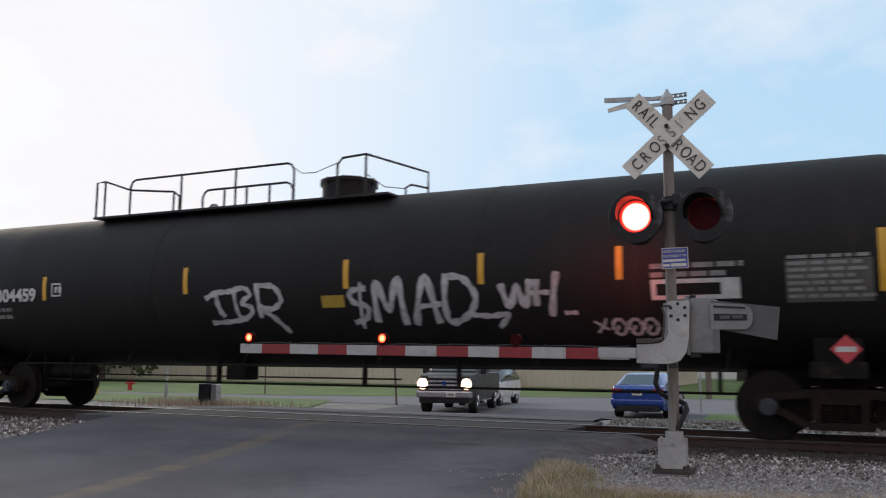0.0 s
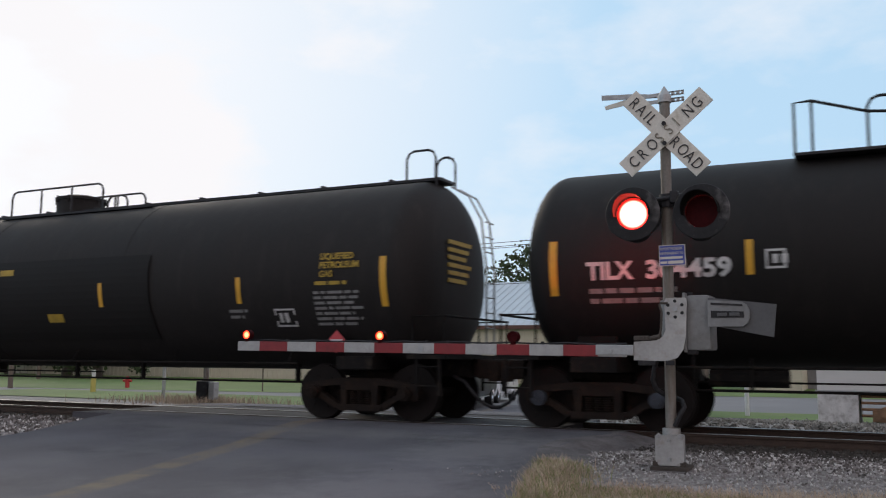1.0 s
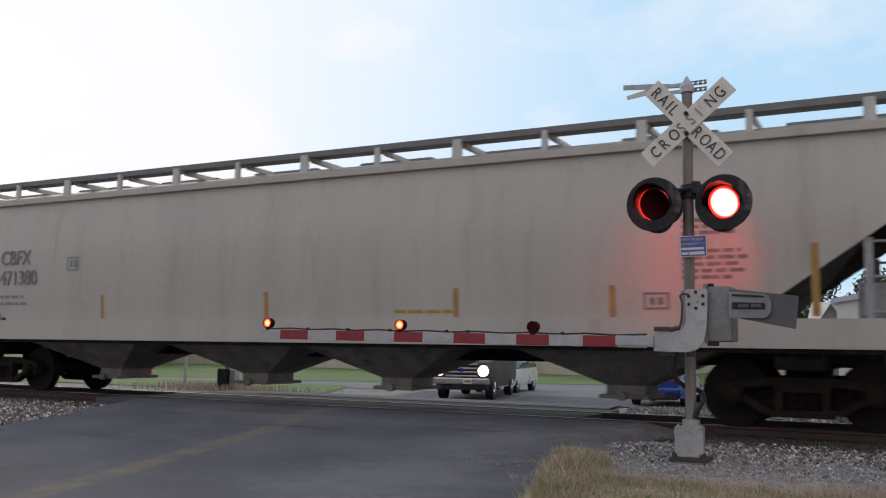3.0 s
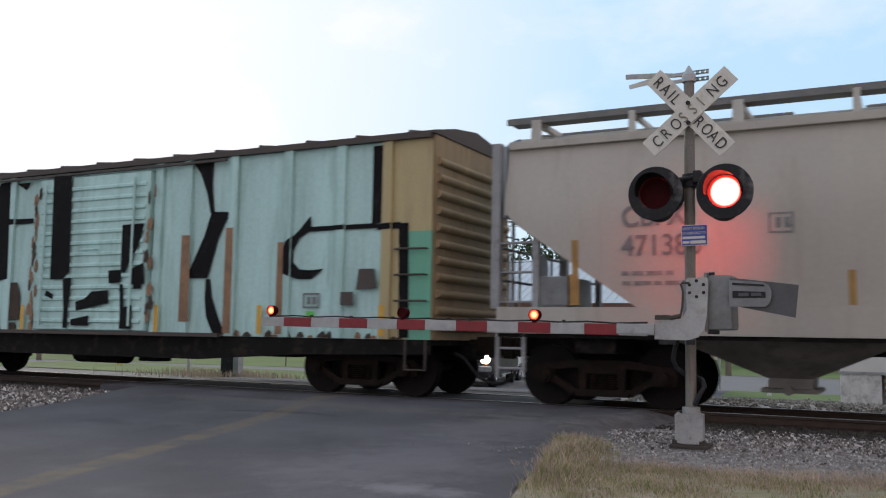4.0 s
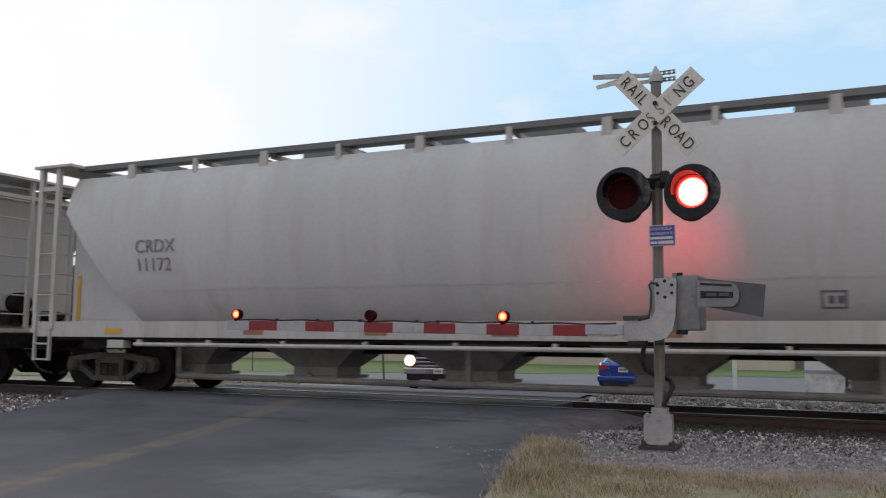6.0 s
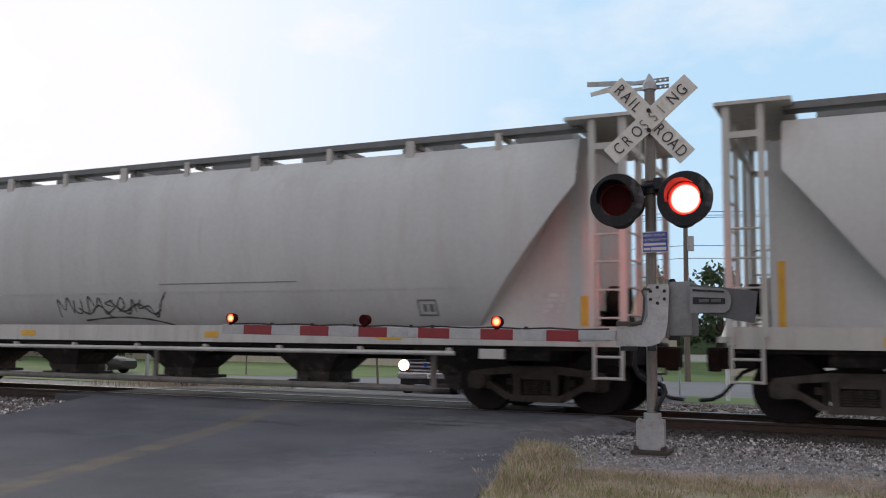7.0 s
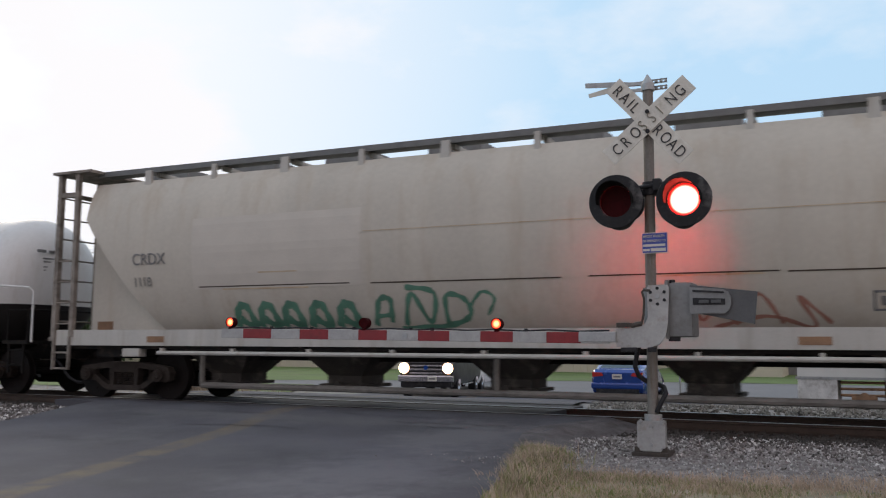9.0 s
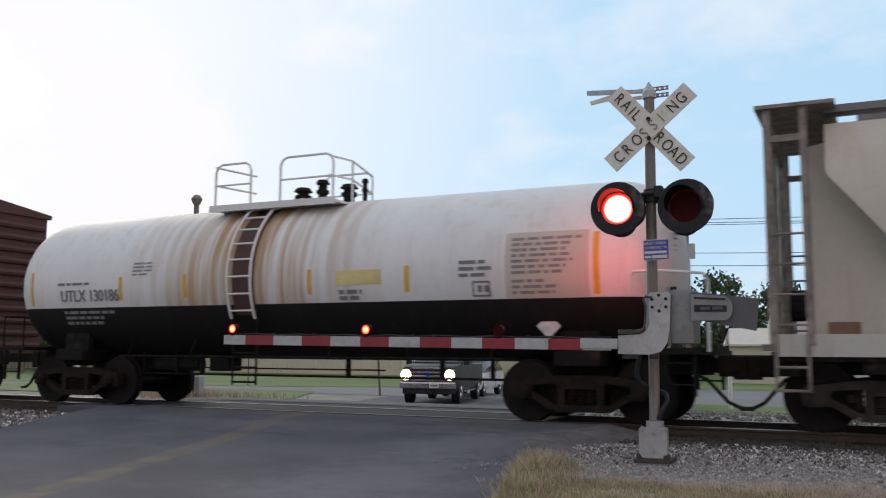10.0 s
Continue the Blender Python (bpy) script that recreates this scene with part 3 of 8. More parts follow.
def far_edge(x):
    return float(np.interp(x, [-90, -29, -15, -7, 80], [15.5, 26.0, 34, 36, 44]))


bm = bmesh.new()
prev = None
for x in (-90, -60, -40, -29, -22, -15, -7, 0, 20, 80):
    near = min(20.0 + max(0, x + 7) * 0.1, far_edge(x) - 8)
    row = [bm.verts.new((x, near, ground_z(x, near) + 0.015)), bm.verts.new((x, far_edge(x), ground_z(x, far_edge(x)) + 0.015))]
    if prev:
        bm.faces.new((prev[0], row[0], row[1], prev[1]))
    prev = row
solid("street", bm, STREET, "pale asphalt street running beside the railway", "street", kind="structure")
bm = bmesh.new()
prev = None
for x in (-200, -90, -60, -40, -29, -22, -15, -7, 0, 20, 80, 200):
    y0 = far_edge(x)
    row = [bm.verts.new((x, y0, ground_z(x, y0) + 0.03)), bm.verts.new((x, 90, ground_z(x, 90) + 0.35))]
    if prev:
        bm.faces.new((prev[0], row[0], row[1], prev[1]))
    prev = row
solid("lawn", bm, GRASS_FAR, "mown green grass beyond the street", "grass", kind="structure")
patch_of_ground("grass_strip", (15.8, 20.0, lambda y: (-5.6 - 0.1 * (y - 16), 60)), 0.03, GRASS_FAR, "strip of mown grass beside the street", "grass")
patch_of_ground("grass_strip", (11.5, 22.0, lambda y: (-120, -17.6 - 0.5 * (y - 10))), 0.03, GRASS_FAR, "strip of rough grass beyond the rails", "grass")
patch_of_ground("gravel_bed", (-5.7, -1.5, lambda y: (road_mid(y) + 4.2, 60)), 0.012, GRAVEL, "grey crushed stone beside the rails", "gravel")
patch_of_ground("gravel_bed", (-6.4, -1.5, lambda y: (-90, road_mid(y) - 4.25)), 0.012, GRAVEL, "grey crushed stone beside the rails", "gravel")
patch_of_ground("gravel_bed", (1.5, 16.0, lambda y: (road_mid(y) + 4.55 + 0.55 * max(0, y - 7), 60)), 0.012, GRAVEL, "grey crushed stone beyond the rails", "gravel")
patch_of_ground("gravel_bed", (1.5, 5.5, lambda y: (-90, road_mid(y) - 4.55)), 0.012, GRAVEL, "grey crushed stone beyond the rails", "gravel")
patch_of_ground("verge", (-40, -5.3, lambda y: (road_mid(y) + 4.36, 60)), 0.018, GRASS_DRY, "dry grassy verge beside the road", "grass")
# earth shoulder that runs from the asphalt edge down to the gravel
bm = bmesh.new()
prev = None
for i in range(61):
    y = -5.4 + 4.4 * i / 60
    e = road_mid(y) + right_edge(min(y, -1.6))
    wide = 0.55 + 0.25 * noise.noise((y * 1.7, 3, 0))
    row = []
    for j in range(7):
        k = j / 6
        x = e - 0.22 + (wide + 0.22) * k + 0.06 * noise.noise((y * 3.1, k * 4, 1))
        top, low = road_z(min(y, -1.62)) + 0.027, ground_z(0, y) + 0.005
        z = top + (low - top) * max(0, (k - 0.25) / 0.75) ** 1.1 + 0.012 * noise.noise((x * 4, y * 4, 0)) * (0.3 + k)
        row.append(bm.verts.new((x, y, z)))
    if prev:
        for j in range(6):
            bm.faces.new((prev[j], prev[j + 1], row[j + 1], row[j]))
    prev = row
solid("road_shoulder", bm, SHOULDER, "dusty earth shoulder at the edge of the asphalt", "road shoulder", kind="structure")
# cracks near the rails
bm = bmesh.new()
rnd = random.Random(8)
for x0, x1, y0 in ((-7.4, -5.2, -1.95), (-6.3, -4.4, -2.5), (-10.6, -8.4, -2.3), (-5.6, -4.4, -1.8), (-9.2, -7.0, -3.6), (-6.0, -4.9, -2.9)):
    x, y, prev = x0, y0, None
    while x < x1:
        w = rnd.uniform(0.004, 0.022)
        row = [bm.verts.new((x, y - w, road_z(y) + 0.029)), bm.verts.new((x, y + w, road_z(y) + 0.029))]
        if prev:
            bm.faces.new((prev[0], row[0], row[1], prev[1]))
        prev = row
        x += rnd.uniform(0.06, 0.16)
        y += rnd.uniform(-0.06, 0.06)
solid("road_cracks", bm, ASPHALT_OLD, "dark ragged cracks in the asphalt", "road crack", kind="structure")

# ---- track ----
GAUGE = 0.7555
for y in (-GAUGE, GAUGE):
    bm = bmesh.new()
    prof = [(-0.07, -0.165), (0.07, -0.165), (0.07, -0.145), (0.012, -0.12), (0.012, -0.045), (0.036, -0.035), (0.036, -0.006), (0.026, 0.0),
            (-0.026, 0.0), (-0.036, -0.006), (-0.036, -0.035), (-0.012, -0.045), (-0.012, -0.12), (-0.07, -0.145)]
    loft(bm, [[(x, y + a, z) for a, z in prof] for x in (-220, 120)])
    top = [f for f in bm.faces if f.calc_center_median().z > -0.004]
    for f in top:
        f.material_index = 1
    solid("rail", bm, [RAIL, RAIL_TOP], "rusty steel rail with a polished running surface", "rail", kind="structure")
bm = bmesh.new()
rnd = random.Random(4)
for i in range(240):
    x = -85 + i * 0.5
    if road_mid(0) - 4.6 < x < road_mid(0) + 4.6:
        continue
    box(bm, x - 0.11, x + 0.11, -1.3 + rnd.uniform(-0.05, 0.05), 1.3, -0.33, -0.15)
solid("sleepers", bm, TIE, "dark creosoted timber sleepers in the gravel", "sleeper", kind="stuff")
for y0, y1, n in ((-1.62, -0.83, "crossing_apron"), (-0.66, 0.66, "crossing_panel"), (0.83, 1.62, "crossing_apron")):
    bm = bmesh.new()
    box(bm, road_mid(0) - 4.9, road_mid(0) + (5.55 if y0 < -1 else 4.4), y0, y1, -0.2, -0.012, 0.01)
    solid(n, bm, ASPHALT if y0 < 0.5 and y0 < -1 else ASPHALT_OLD, "asphalt filled between the rails of the crossing", "level crossing", kind="structure")
# ballast strips: oil and the shade under the train are both in the colour
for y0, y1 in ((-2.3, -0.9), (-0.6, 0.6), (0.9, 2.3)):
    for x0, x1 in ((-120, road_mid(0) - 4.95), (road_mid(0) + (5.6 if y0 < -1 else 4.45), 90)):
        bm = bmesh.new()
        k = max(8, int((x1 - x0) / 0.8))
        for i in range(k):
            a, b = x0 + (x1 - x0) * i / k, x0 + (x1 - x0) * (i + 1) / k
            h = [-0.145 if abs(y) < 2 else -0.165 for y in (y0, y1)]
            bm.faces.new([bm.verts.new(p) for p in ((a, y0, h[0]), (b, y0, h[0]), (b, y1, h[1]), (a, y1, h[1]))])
        solid("track_bed", bm, BED, "ballast under the rails, darkened by oil and painted shade", "ballast", kind="structure")

# ---- the train ----
MESHES = {}
WHEELSETS = []


def shared(key, build, mats, smooth=None):
    if key not in MESHES:
        bm = bmesh.new()
        build(bm)
        MESHES[key] = mesh_of(key, bm, mats, smooth)
    return MESHES[key]


def build_wheelset(bm):
    rod(bm, (0, -1.02, 0), (0, 1.02, 0), 0.075, 12)
    for s in (-1, 1):
        y = s * 0.765
        disc(bm, (0, y, 0), 0.455, 0.115, "Y", 40)
        disc(bm, (0, y - s * 0.07, 0), 0.482, 0.03, "Y", 40)
        disc(bm, (0, y + s * 0.06, 0), 0.13, 0.10, "Y", 16)
    for s in (-1, 1):
        for i in range(6):
            a = i * math.tau / 6
            disc(bm, (math.cos(a) * 0.28, s * 0.826, math.sin(a) * 0.28), 0.035, 0.014, "Y", 8)


def build_frame(bm):
    """One cast side frame: top and bottom members, columns and pedestals."""
    # top chord, bottom chord, diagonals and columns as separate members that meet
    slab(bm, [(-1.12, 0.50), (-1.06, 0.61), (-0.35, 0.70), (0.35, 0.70), (1.06, 0.61), (1.12, 0.50), (0.7, 0.555), (0.3, 0.59), (-0.3, 0.59), (-0.7, 0.555)], -0.085, 0.085)
    slab(bm, [(-0.44, 0.265), (-0.40, 0.165), (0.40, 0.165), (0.44, 0.265)], -0.09, 0.09)
    for s in (-1, 1):
        slab(bm, [(s * 1.12, 0.50), (s * 0.92, 0.545), (s * 0.40, 0.265), (s * 0.46, 0.18), (s * 0.72, 0.34), (s * 0.95, 0.36), (s * 1.1, 0.37)], -0.075, 0.075)
        slab(bm, [(s * 0.245, 0.62), (s * 0.36, 0.62), (s * 0.34, 0.22), (s * 0.245, 0.22)], -0.08, 0.08)
        slab(bm, [(s * 0.74, 0.58), (s * 1.06, 0.60), (s * 1.10, 0.36), (s * 1.0, 0.33), (s * 0.78, 0.35)], -0.06, 0.06)


def build_springs(bm):
    for x in (-0.15, 0, 0.15):
        for k in range(7):
            disc(bm, (x, 0, 0.26 + k * 0.034), 0.066, 0.016, "Z", 10)
    box(bm, -0.24, 0.24, -0.08, 0.08, 0.50, 0.59)
    box(bm, -0.25, 0.25, 0.075, 0.1, 0.2, 0.6)
    box(bm, -0.24, 0.24, -0.08, 0.08, 0.22, 0.25)


def build_bolster(bm):
    box(bm, -0.2, 0.2, -0.9, 0.9, 0.5, 0.68, 0.03)
    box(bm, -0.3, 0.3, -0.35, 0.35, 0.66, 0.82, 0.02)
    for s in (-1, 1):
        box(bm, s * 0.5 - 0.05, s * 0.5 + 0.05, -0.85, 0.85, 0.40, 0.50)
        for y in (-0.75, 0.75):
            box(bm, s * 0.42 - 0.04, s * 0.42 + 0.04, y - 0.09, y + 0.09, 0.25, 0.65)


def build_cap(bm):
    disc(bm, (0, -0.04, 0), 0.115, 0.14, "Y", 16)
    disc(bm, (0, -0.12, 0), 0.075, 0.05, "Y", 12)
    for i in range(3):
        a = i * math.tau / 3 + 0.5
        disc(bm, (math.cos(a) * 0.045, -0.15, math.sin(a) * 0.045), 0.016, 0.02, "Y", 6)


def truck(car, x, casting):
    """A two-axle freight truck under a car."""
    cap = BEARING if car["cx"] == -9.0 else casting
    t = part("truck", shared("bolster " + casting.name, build_bolster, casting), None, car, at=pose(x, 0, 0))
    for y, turn in ((-1.0, 0), (1.0, 180)):
        f = part("side_frame", shared("side_frame " + casting.name, build_frame, casting, 30), None, t, at=pose(0, y, 0, 0, 0, turn))
        part("suspension_spring", shared("springs " + casting.name, build_springs, casting), None, t, at=pose(0, y, 0, 0, 0, turn))
        for s in (-1, 1):
            part("bearing_cap", shared("cap " + cap.name, build_cap, cap, 40), None, t, at=pose(s * 0.889, y + (-0.06 if y < 0 else 0.06), 0.457, 0, 0, turn))
    for s in (-1, 1):
        w = part("wheelset", shared("wheelset", lambda b: (build_wheelset(b)), WHEEL, 30), None, t, at=pose(s * 0.889, 0, 0.457))
        WHEELSETS.append((w, s * 0.889))
    return t


def coupler(car, half, z=0.86):
    for s in (-1, 1):
        bm = bmesh.new()
        box(bm, s * (half - 0.3) - 0.4, s * (half - 0.3) + 0.4, -0.11, 0.11, z - 0.11, z + 0.11, 0.02)
        x = s * (half + 0.3)
        box(bm, x - 0.22, x + 0.22, -0.17, 0.17, z - 0.16, z + 0.16, 0.05)
        box(bm, x + s * 0.1 - 0.1, x + s * 0.1 + 0.1, -0.2, -0.02, z - 0.2, z + 0.14, 0.03)
        part("coupler", bm, TRUCK_BROWN, car)
        bm = bmesh.new()
        pipe(bm, [(s * (half - 0.2), -0.45, z - 0.12), (s * (half - 0.02), -0.45, z - 0.2), (s * (half + 0.12), -0.43, z - 0.36), (s * (half + 0.26), -0.4, z - 0.52),
                  (s * (half + 0.42), -0.36, z - 0.6), (s * (half + 0.6), -0.33, z - 0.62)], 0.028, 8)
        part("air_hose", bm, BLACK, car)


def ladder(bm, x0, x1, y, z0, z1, rungs, r=0.014):
    for x in (x0, x1):
        box(bm, x - 0.022, x + 0.022, y - 0.022, y + 0.022, z0, z1)
    for i in range(rungs):
        z = z0 + (z1 - z0) * (i + 0.5) / rungs
        rod(bm, (x0, y - 0.01, z), (x1, y - 0.01, z), r, 6)


def rail_loop(bm, x0, x1, y, z0, z1, posts=2, r=0.022, mid=True):
    """A bent hand rail: posts, rounded top corners, a top and a middle rail."""
    c = 0.14
    pts = [(x0, y, z0), (x0, y, z1 - c), (x0 + c * 0.35, y, z1 - c * 0.3), (x0 + c, y, z1), (x1 - c, y, z1), (x1 - c * 0.35, y, z1 - c * 0.3), (x1, y, z1 - c), (x1, y, z0)]
    pipe(bm, pts, r)
    for i in range(posts):
        x = x0 + (x1 - x0) * (i + 1) / (posts + 1)
        rod(bm, (x, y, z0), (x, y, z1), r, 6)
    if mid:
        rod(bm, (x0, y, (z0 + z1) / 2), (x1, y, (z0 + z1) / 2), r * 0.85, 6)


def brake_pipe(car, x0, x1, y, z, r, material, drops=()):
    bm = bmesh.new()
    rod(bm, (x0, y, z), (x1, y, z), r, 8)
    for x, top in drops:
        rod(bm, (x, y, z), (x, y, top), r * 0.9, 6)
    return part("brake_pipe", bm, material, car)


def tank_body(car, half, R, zc, material, head=0.62, belly=None, zbelly=0.0):
    """Cylinder with dished heads; a second colour below zbelly where belly is given."""
    bm = bmesh.new()
    prof = [(half - head + head * math.sin(a), R * math.cos(a) ** 0.62) for a in [i * math.pi / 2 / 12 for i in range(12)]]
    prof = [(-x, r) for x, r in prof[::-1]] + [(-half * 0.5, R), (0, R), (half * 0.5, R)] + prof
    seg = 64
    loft(bm, [[(x, -math.sin(i * math.tau / seg) * r, zc + math.cos(i * math.tau / seg) * r) for i in range(seg)] for x, r in prof])
    mats = [material]
    if belly:
        bmesh.ops.bisect_plane(bm, geom=bm.verts[:] + bm.edges[:] + bm.faces[:], plane_co=(0, 0, zbelly), plane_no=(0, 0, 1))
        for f in bm.faces:
            if f.calc_center_median().z < zbelly:
                f.material_index = 1
        mats.append(belly)
    return part("tank", bm, mats, car, smooth=40)


def weld(car, xs, R, zc, material):
    for x in xs:
        bm = bmesh.new()
        ring = [[(x + dx, -math.sin(i * math.tau / 64) * r, zc + math.cos(i * math.tau / 64) * r) for i in range(64)]
                for dx, r in ((-0.03, R - 0.01), (-0.02, R + 0.006), (0.02, R + 0.006), (0.03, R - 0.01))]
        loft(bm, ring, caps=False)
        part("weld_band", bm, material, car, smooth=40)


def tank_under(car, half, toff, R, zc, casting, frame_mat):
    """Stub sills, cradles and side rods of a tank car."""
    for s in (-1, 1):
        bm = bmesh.new()
        x0, x1 = sorted((s * (toff - 1.3), s * (half + 0.35)))
        box(bm, x0, x1, -0.22, 0.22, 0.72, 1.12, 0.02)
        box(bm, s * toff - 0.35, s * toff + 0.35, -1.25, 1.25, 0.84, 1.06, 0.02)
        slab(bm, [(s * toff - 0.5, 1.0), (s * toff + 0.5, 1.0), (s * toff + 0.35, 1.0)], -1.0, 1.0)
        for y in (-1.0, 1.0):
            box(bm, s * toff - 0.3, s * toff + 0.3, y - 0.06, y + 0.06, 1.0, 1.45)
        part("stub_sill", bm, frame_mat, car)
        bm = bmesh.new()
        x = s * (half + 0.1)
        box(bm, x - 0.35, x + 0.35, -1.35, 1.35, 1.02, 1.09)
        for y in (-1.3, 1.3):
            pipe(bm, [(x - 0.28, y, 1.05), (x - 0.28, y, 1.7), (x + 0.28, y, 1.7), (x + 0.28, y, 1.05)], 0.02)
            ladder(bm, x - 0.2, x + 0.2, y, 0.45, 1.05, 2)
        rod(bm, (x + s * 0.3, -1.3, 1.7), (x + s * 0.3, 1.3, 1.7), 0.02, 6)
        part("end_platform", bm, frame_mat, car)
        truck(car, s * toff, casting)
    coupler(car, half + 0.35)
    bm = bmesh.new()
    rod(bm, (-toff + 1.2, -1.15, 0.93), (toff - 1.2, -1.15, 0.93), 0.02, 8)
    for i in range(6):
        x = -toff + 1.4 + (2 * toff - 2.8) * i / 5
        rod(bm, (x, -1.15, 0.93), (x, -0.95, 1.25), 0.016, 6)
    part("side_rod", bm, frame_mat, car)
    bm = bmesh.new()
    rod(bm, (-toff + 0.9, -0.55, 0.60), (toff - 0.9, -0.55, 0.60), 0.02, 8)
    rod(bm, (-toff + 0.9, -0.5, 0.72), (1.5, -0.5, 0.72), 0.014, 8)
    for x in (-toff + 1.3, -toff + 2.1, -2.4, 0.8, 2.6, toff - 1.6):
        box(bm, x - 0.025, x + 0.025, -0.6, -0.5, 0.58, zc - R + 0.15)
    rod(bm, (-toff + 1.5, -0.45, 0.78), (-toff + 2.6, -0.45, 0.78), 0.13, 10)
    box(bm, -2.2, -1.75, -0.6, -0.2, 0.66, 0.92, 0.03)
    part("brake_rigging", bm, frame_mat, car)


def strips(car, xs, z0, z1, yf, w=0.1, material=DECAL_YELLOW):
    for x in xs:
        bm = bmesh.new()
        sheet(bm, x - w / 2, x + w / 2, z0, z1, yf)
        part("reflector_strip", bm, material, car)


def placard(car, x, z, yf, colour=None):
    bm = bmesh.new()
    y = yf(z) - 0.05
    slab(bm, [(x - 0.19, z), (x, z - 0.19), (x + 0.19, z), (x, z + 0.19)], y, y + 0.012)
    p = part("placard", bm, colour or PLACARD, car, "diamond hazard placard")
    bm = bmesh.new()
    slab(bm, [(x - 0.12, z - 0.035), (x + 0.12, z - 0.035), (x + 0.12, z + 0.035), (x - 0.12, z + 0.035)], y - 0.008, y - 0.004)
    part("placard_bar", bm, DECAL_WHITE, p)


def frame_label(car, x, z, yf, material, w=0.36, h=0.26):
    bm = bmesh.new()
    for a, b, c, d in ((x, x + w, z, z + 0.03), (x, x + w, z + h - 0.03, z + h), (x, x + 0.03, z, z + h), (x + w - 0.03, x + w, z, z + h),
                       (x + 0.09, x + 0.16, z + 0.07, z + h - 0.07), (x + 0.2, x + 0.28, z + 0.07, z + h - 0.07)):
        sheet(bm, a, b, c, d, yf, nz=1)
    return part("stencil_box", bm, material, car)


def bar_block(car, x0, x1, z1, rows, pitch, high, yf, material, seed):
    bm = bmesh.new()
    bars(bm, x0, x1, z1, rows, pitch, high, yf, seed=seed)
    return part("stencil_text", bm, material, car)


def side_of(R, zc):
    return lambda z: -math.sqrt(max(0.0, R * R - (z - zc) ** 2))


def dome(car, x, z0, R, r, h, material):
    bm = bmesh.new()
    disc(bm, (x, 0, z0 + h / 2), r, h, "Z", 28)
    disc(bm, (x, 0, z0 + h), r + 0.03, 0.06, "Z", 28)
    disc(bm, (x, 0, z0 + h + 0.06), r * 0.9, 0.06, "Z", 28, r * 0.6)
    for i in range(10):
        a = i * math.tau / 10
        rod(bm, (x + math.cos(a) * (r + 0.02), math.sin(a) * (r + 0.02), z0 + h - 0.1), (x + math.cos(a) * (r + 0.02), math.sin(a) * (r + 0.02), z0 + h + 0.05), 0.02, 5)
    part("valve_dome", bm, material, car, smooth=40)


def car_at(cx, name, label):
    c = thing(name, label, "freight car", pose(cx, 0, 0), group="train of freight cars")
    c["cx"] = cx
    CARS.append((c, cx))
    return c


CARS = []

# -- black tank car with white graffiti --
A = car_at(-9.0, "tank_car", "long grimy black tank car with white graffiti tags")
R, zc = 1.52, 2.46
yA = side_of(R, zc)
tank_body(A, 9.5, R, zc, TANK_BLACK, head=0.55)
weld(A, (-3.3, 3.3), R, zc, TANK_BLACK)
tank_under(A, 9.4, 8.35, R, zc, TRUCK_BROWN, FRAME_BLACK)
dome(A, 0.05, 3.86, R, 0.5, 0.46, TANK_BLACK)
bm = bmesh.new()
box(bm, -5.55, 1.4, -0.9, 0.9, 3.86, 3.90)
part("top_walkway", bm, BLACK, A)
bm = bmesh.new()
rail_loop(bm, -4.6, -0.6, -0.85, 3.88, 4.6, 2, mid=False)
rail_loop(bm, -2.7, -0.6, -0.87, 3.88, 4.24, 3, mid=False)
pipe(bm, [(-5.53, -0.85, 3.88), (-5.53, -0.85, 4.62), (-5.3, -0.85, 4.63), (-4.6, -0.85, 4.4), (-3.45, -0.85, 4.28), (-3.3, -0.85, 4.18), (-3.3, -0.85, 3.88)], 0.022)
rod(bm, (-5.3, -0.85, 4.63), (-5.3, -0.85, 3.88), 0.022, 6)
rod(bm, (-3.45, -0.85, 4.26), (-3.45, -0.85, 3.88), 0.022, 6)
pipe(bm, [(0.4, -0.95, 3.84), (0.4, -0.95, 4.45), (0.5, -0.95, 4.56), (0.95, -0.9, 4.6), (1.32, 0.75, 4.56), (1.32, 0.75, 3.8)], 0.022)
rod(bm, (0.95, -0.9, 4.6), (0.95, -0.9, 3.84), 0.022, 6)
pipe(bm, [(1.25, 0.0, 3.9), (1.25, 0.0, 4.14), (1.28, 0.15, 4.22), (1.32, 0.75, 4.26)], 0.02)
part("hand_rail", bm, BLACK, A)
for pts in ([(-0.6, -0.85, 4.5), (-0.4, -0.87, 4.38), (-0.1, -0.9, 4.36), (0.4, -0.95, 4.48)], [(0.95, -0.9, 4.25), (1.1, -0.5, 4.08), (1.25, 0.0, 4.12)]):
    bm = bmesh.new()
    pipe(bm, pts, 0.009, 5)
    part("safety_chain", bm, BLACK, A)
bm = bmesh.new()
rod(bm, (-2.75, -0.4, 3.85), (-2.75, -0.4, 4.0), 0.09, 8)
part("vent_valve", bm, GALV, A)
strips(A, (-6.1,), 2.17, 2.64, yA)
strips(A, (-2.45, 0.98, 3.41, 5.56), 2.2, 2.68, yA)
strips(A, (-8.86, 8.95), 1.95, 2.75, yA, 0.12)
letters("reporting_mark", "TILX", 0.345, -8.35, 2.17, yA, DECAL_WHITE, A, 0.93, 0.012)
letters("car_number", "304459", 0.345, -7.5, 2.17, yA, DECAL_WHITE, A, 1.13, 0.012)
frame_label(A, -5.9, 2.24, yA, DECAL_WHITE, 0.26, 0.26)
bar_block(A, -8.33, -6.75, 2.04, 2, 0.14, 0.07, yA, DECAL_DULL, 3)
bm = bmesh.new()
sheet(bm, 0.48, 0.92, 1.9, 2.1, yA)
part("yellow_label", bm, DECAL_YTEXT, A)
bm = bmesh.new()      # first tag: three loose letters
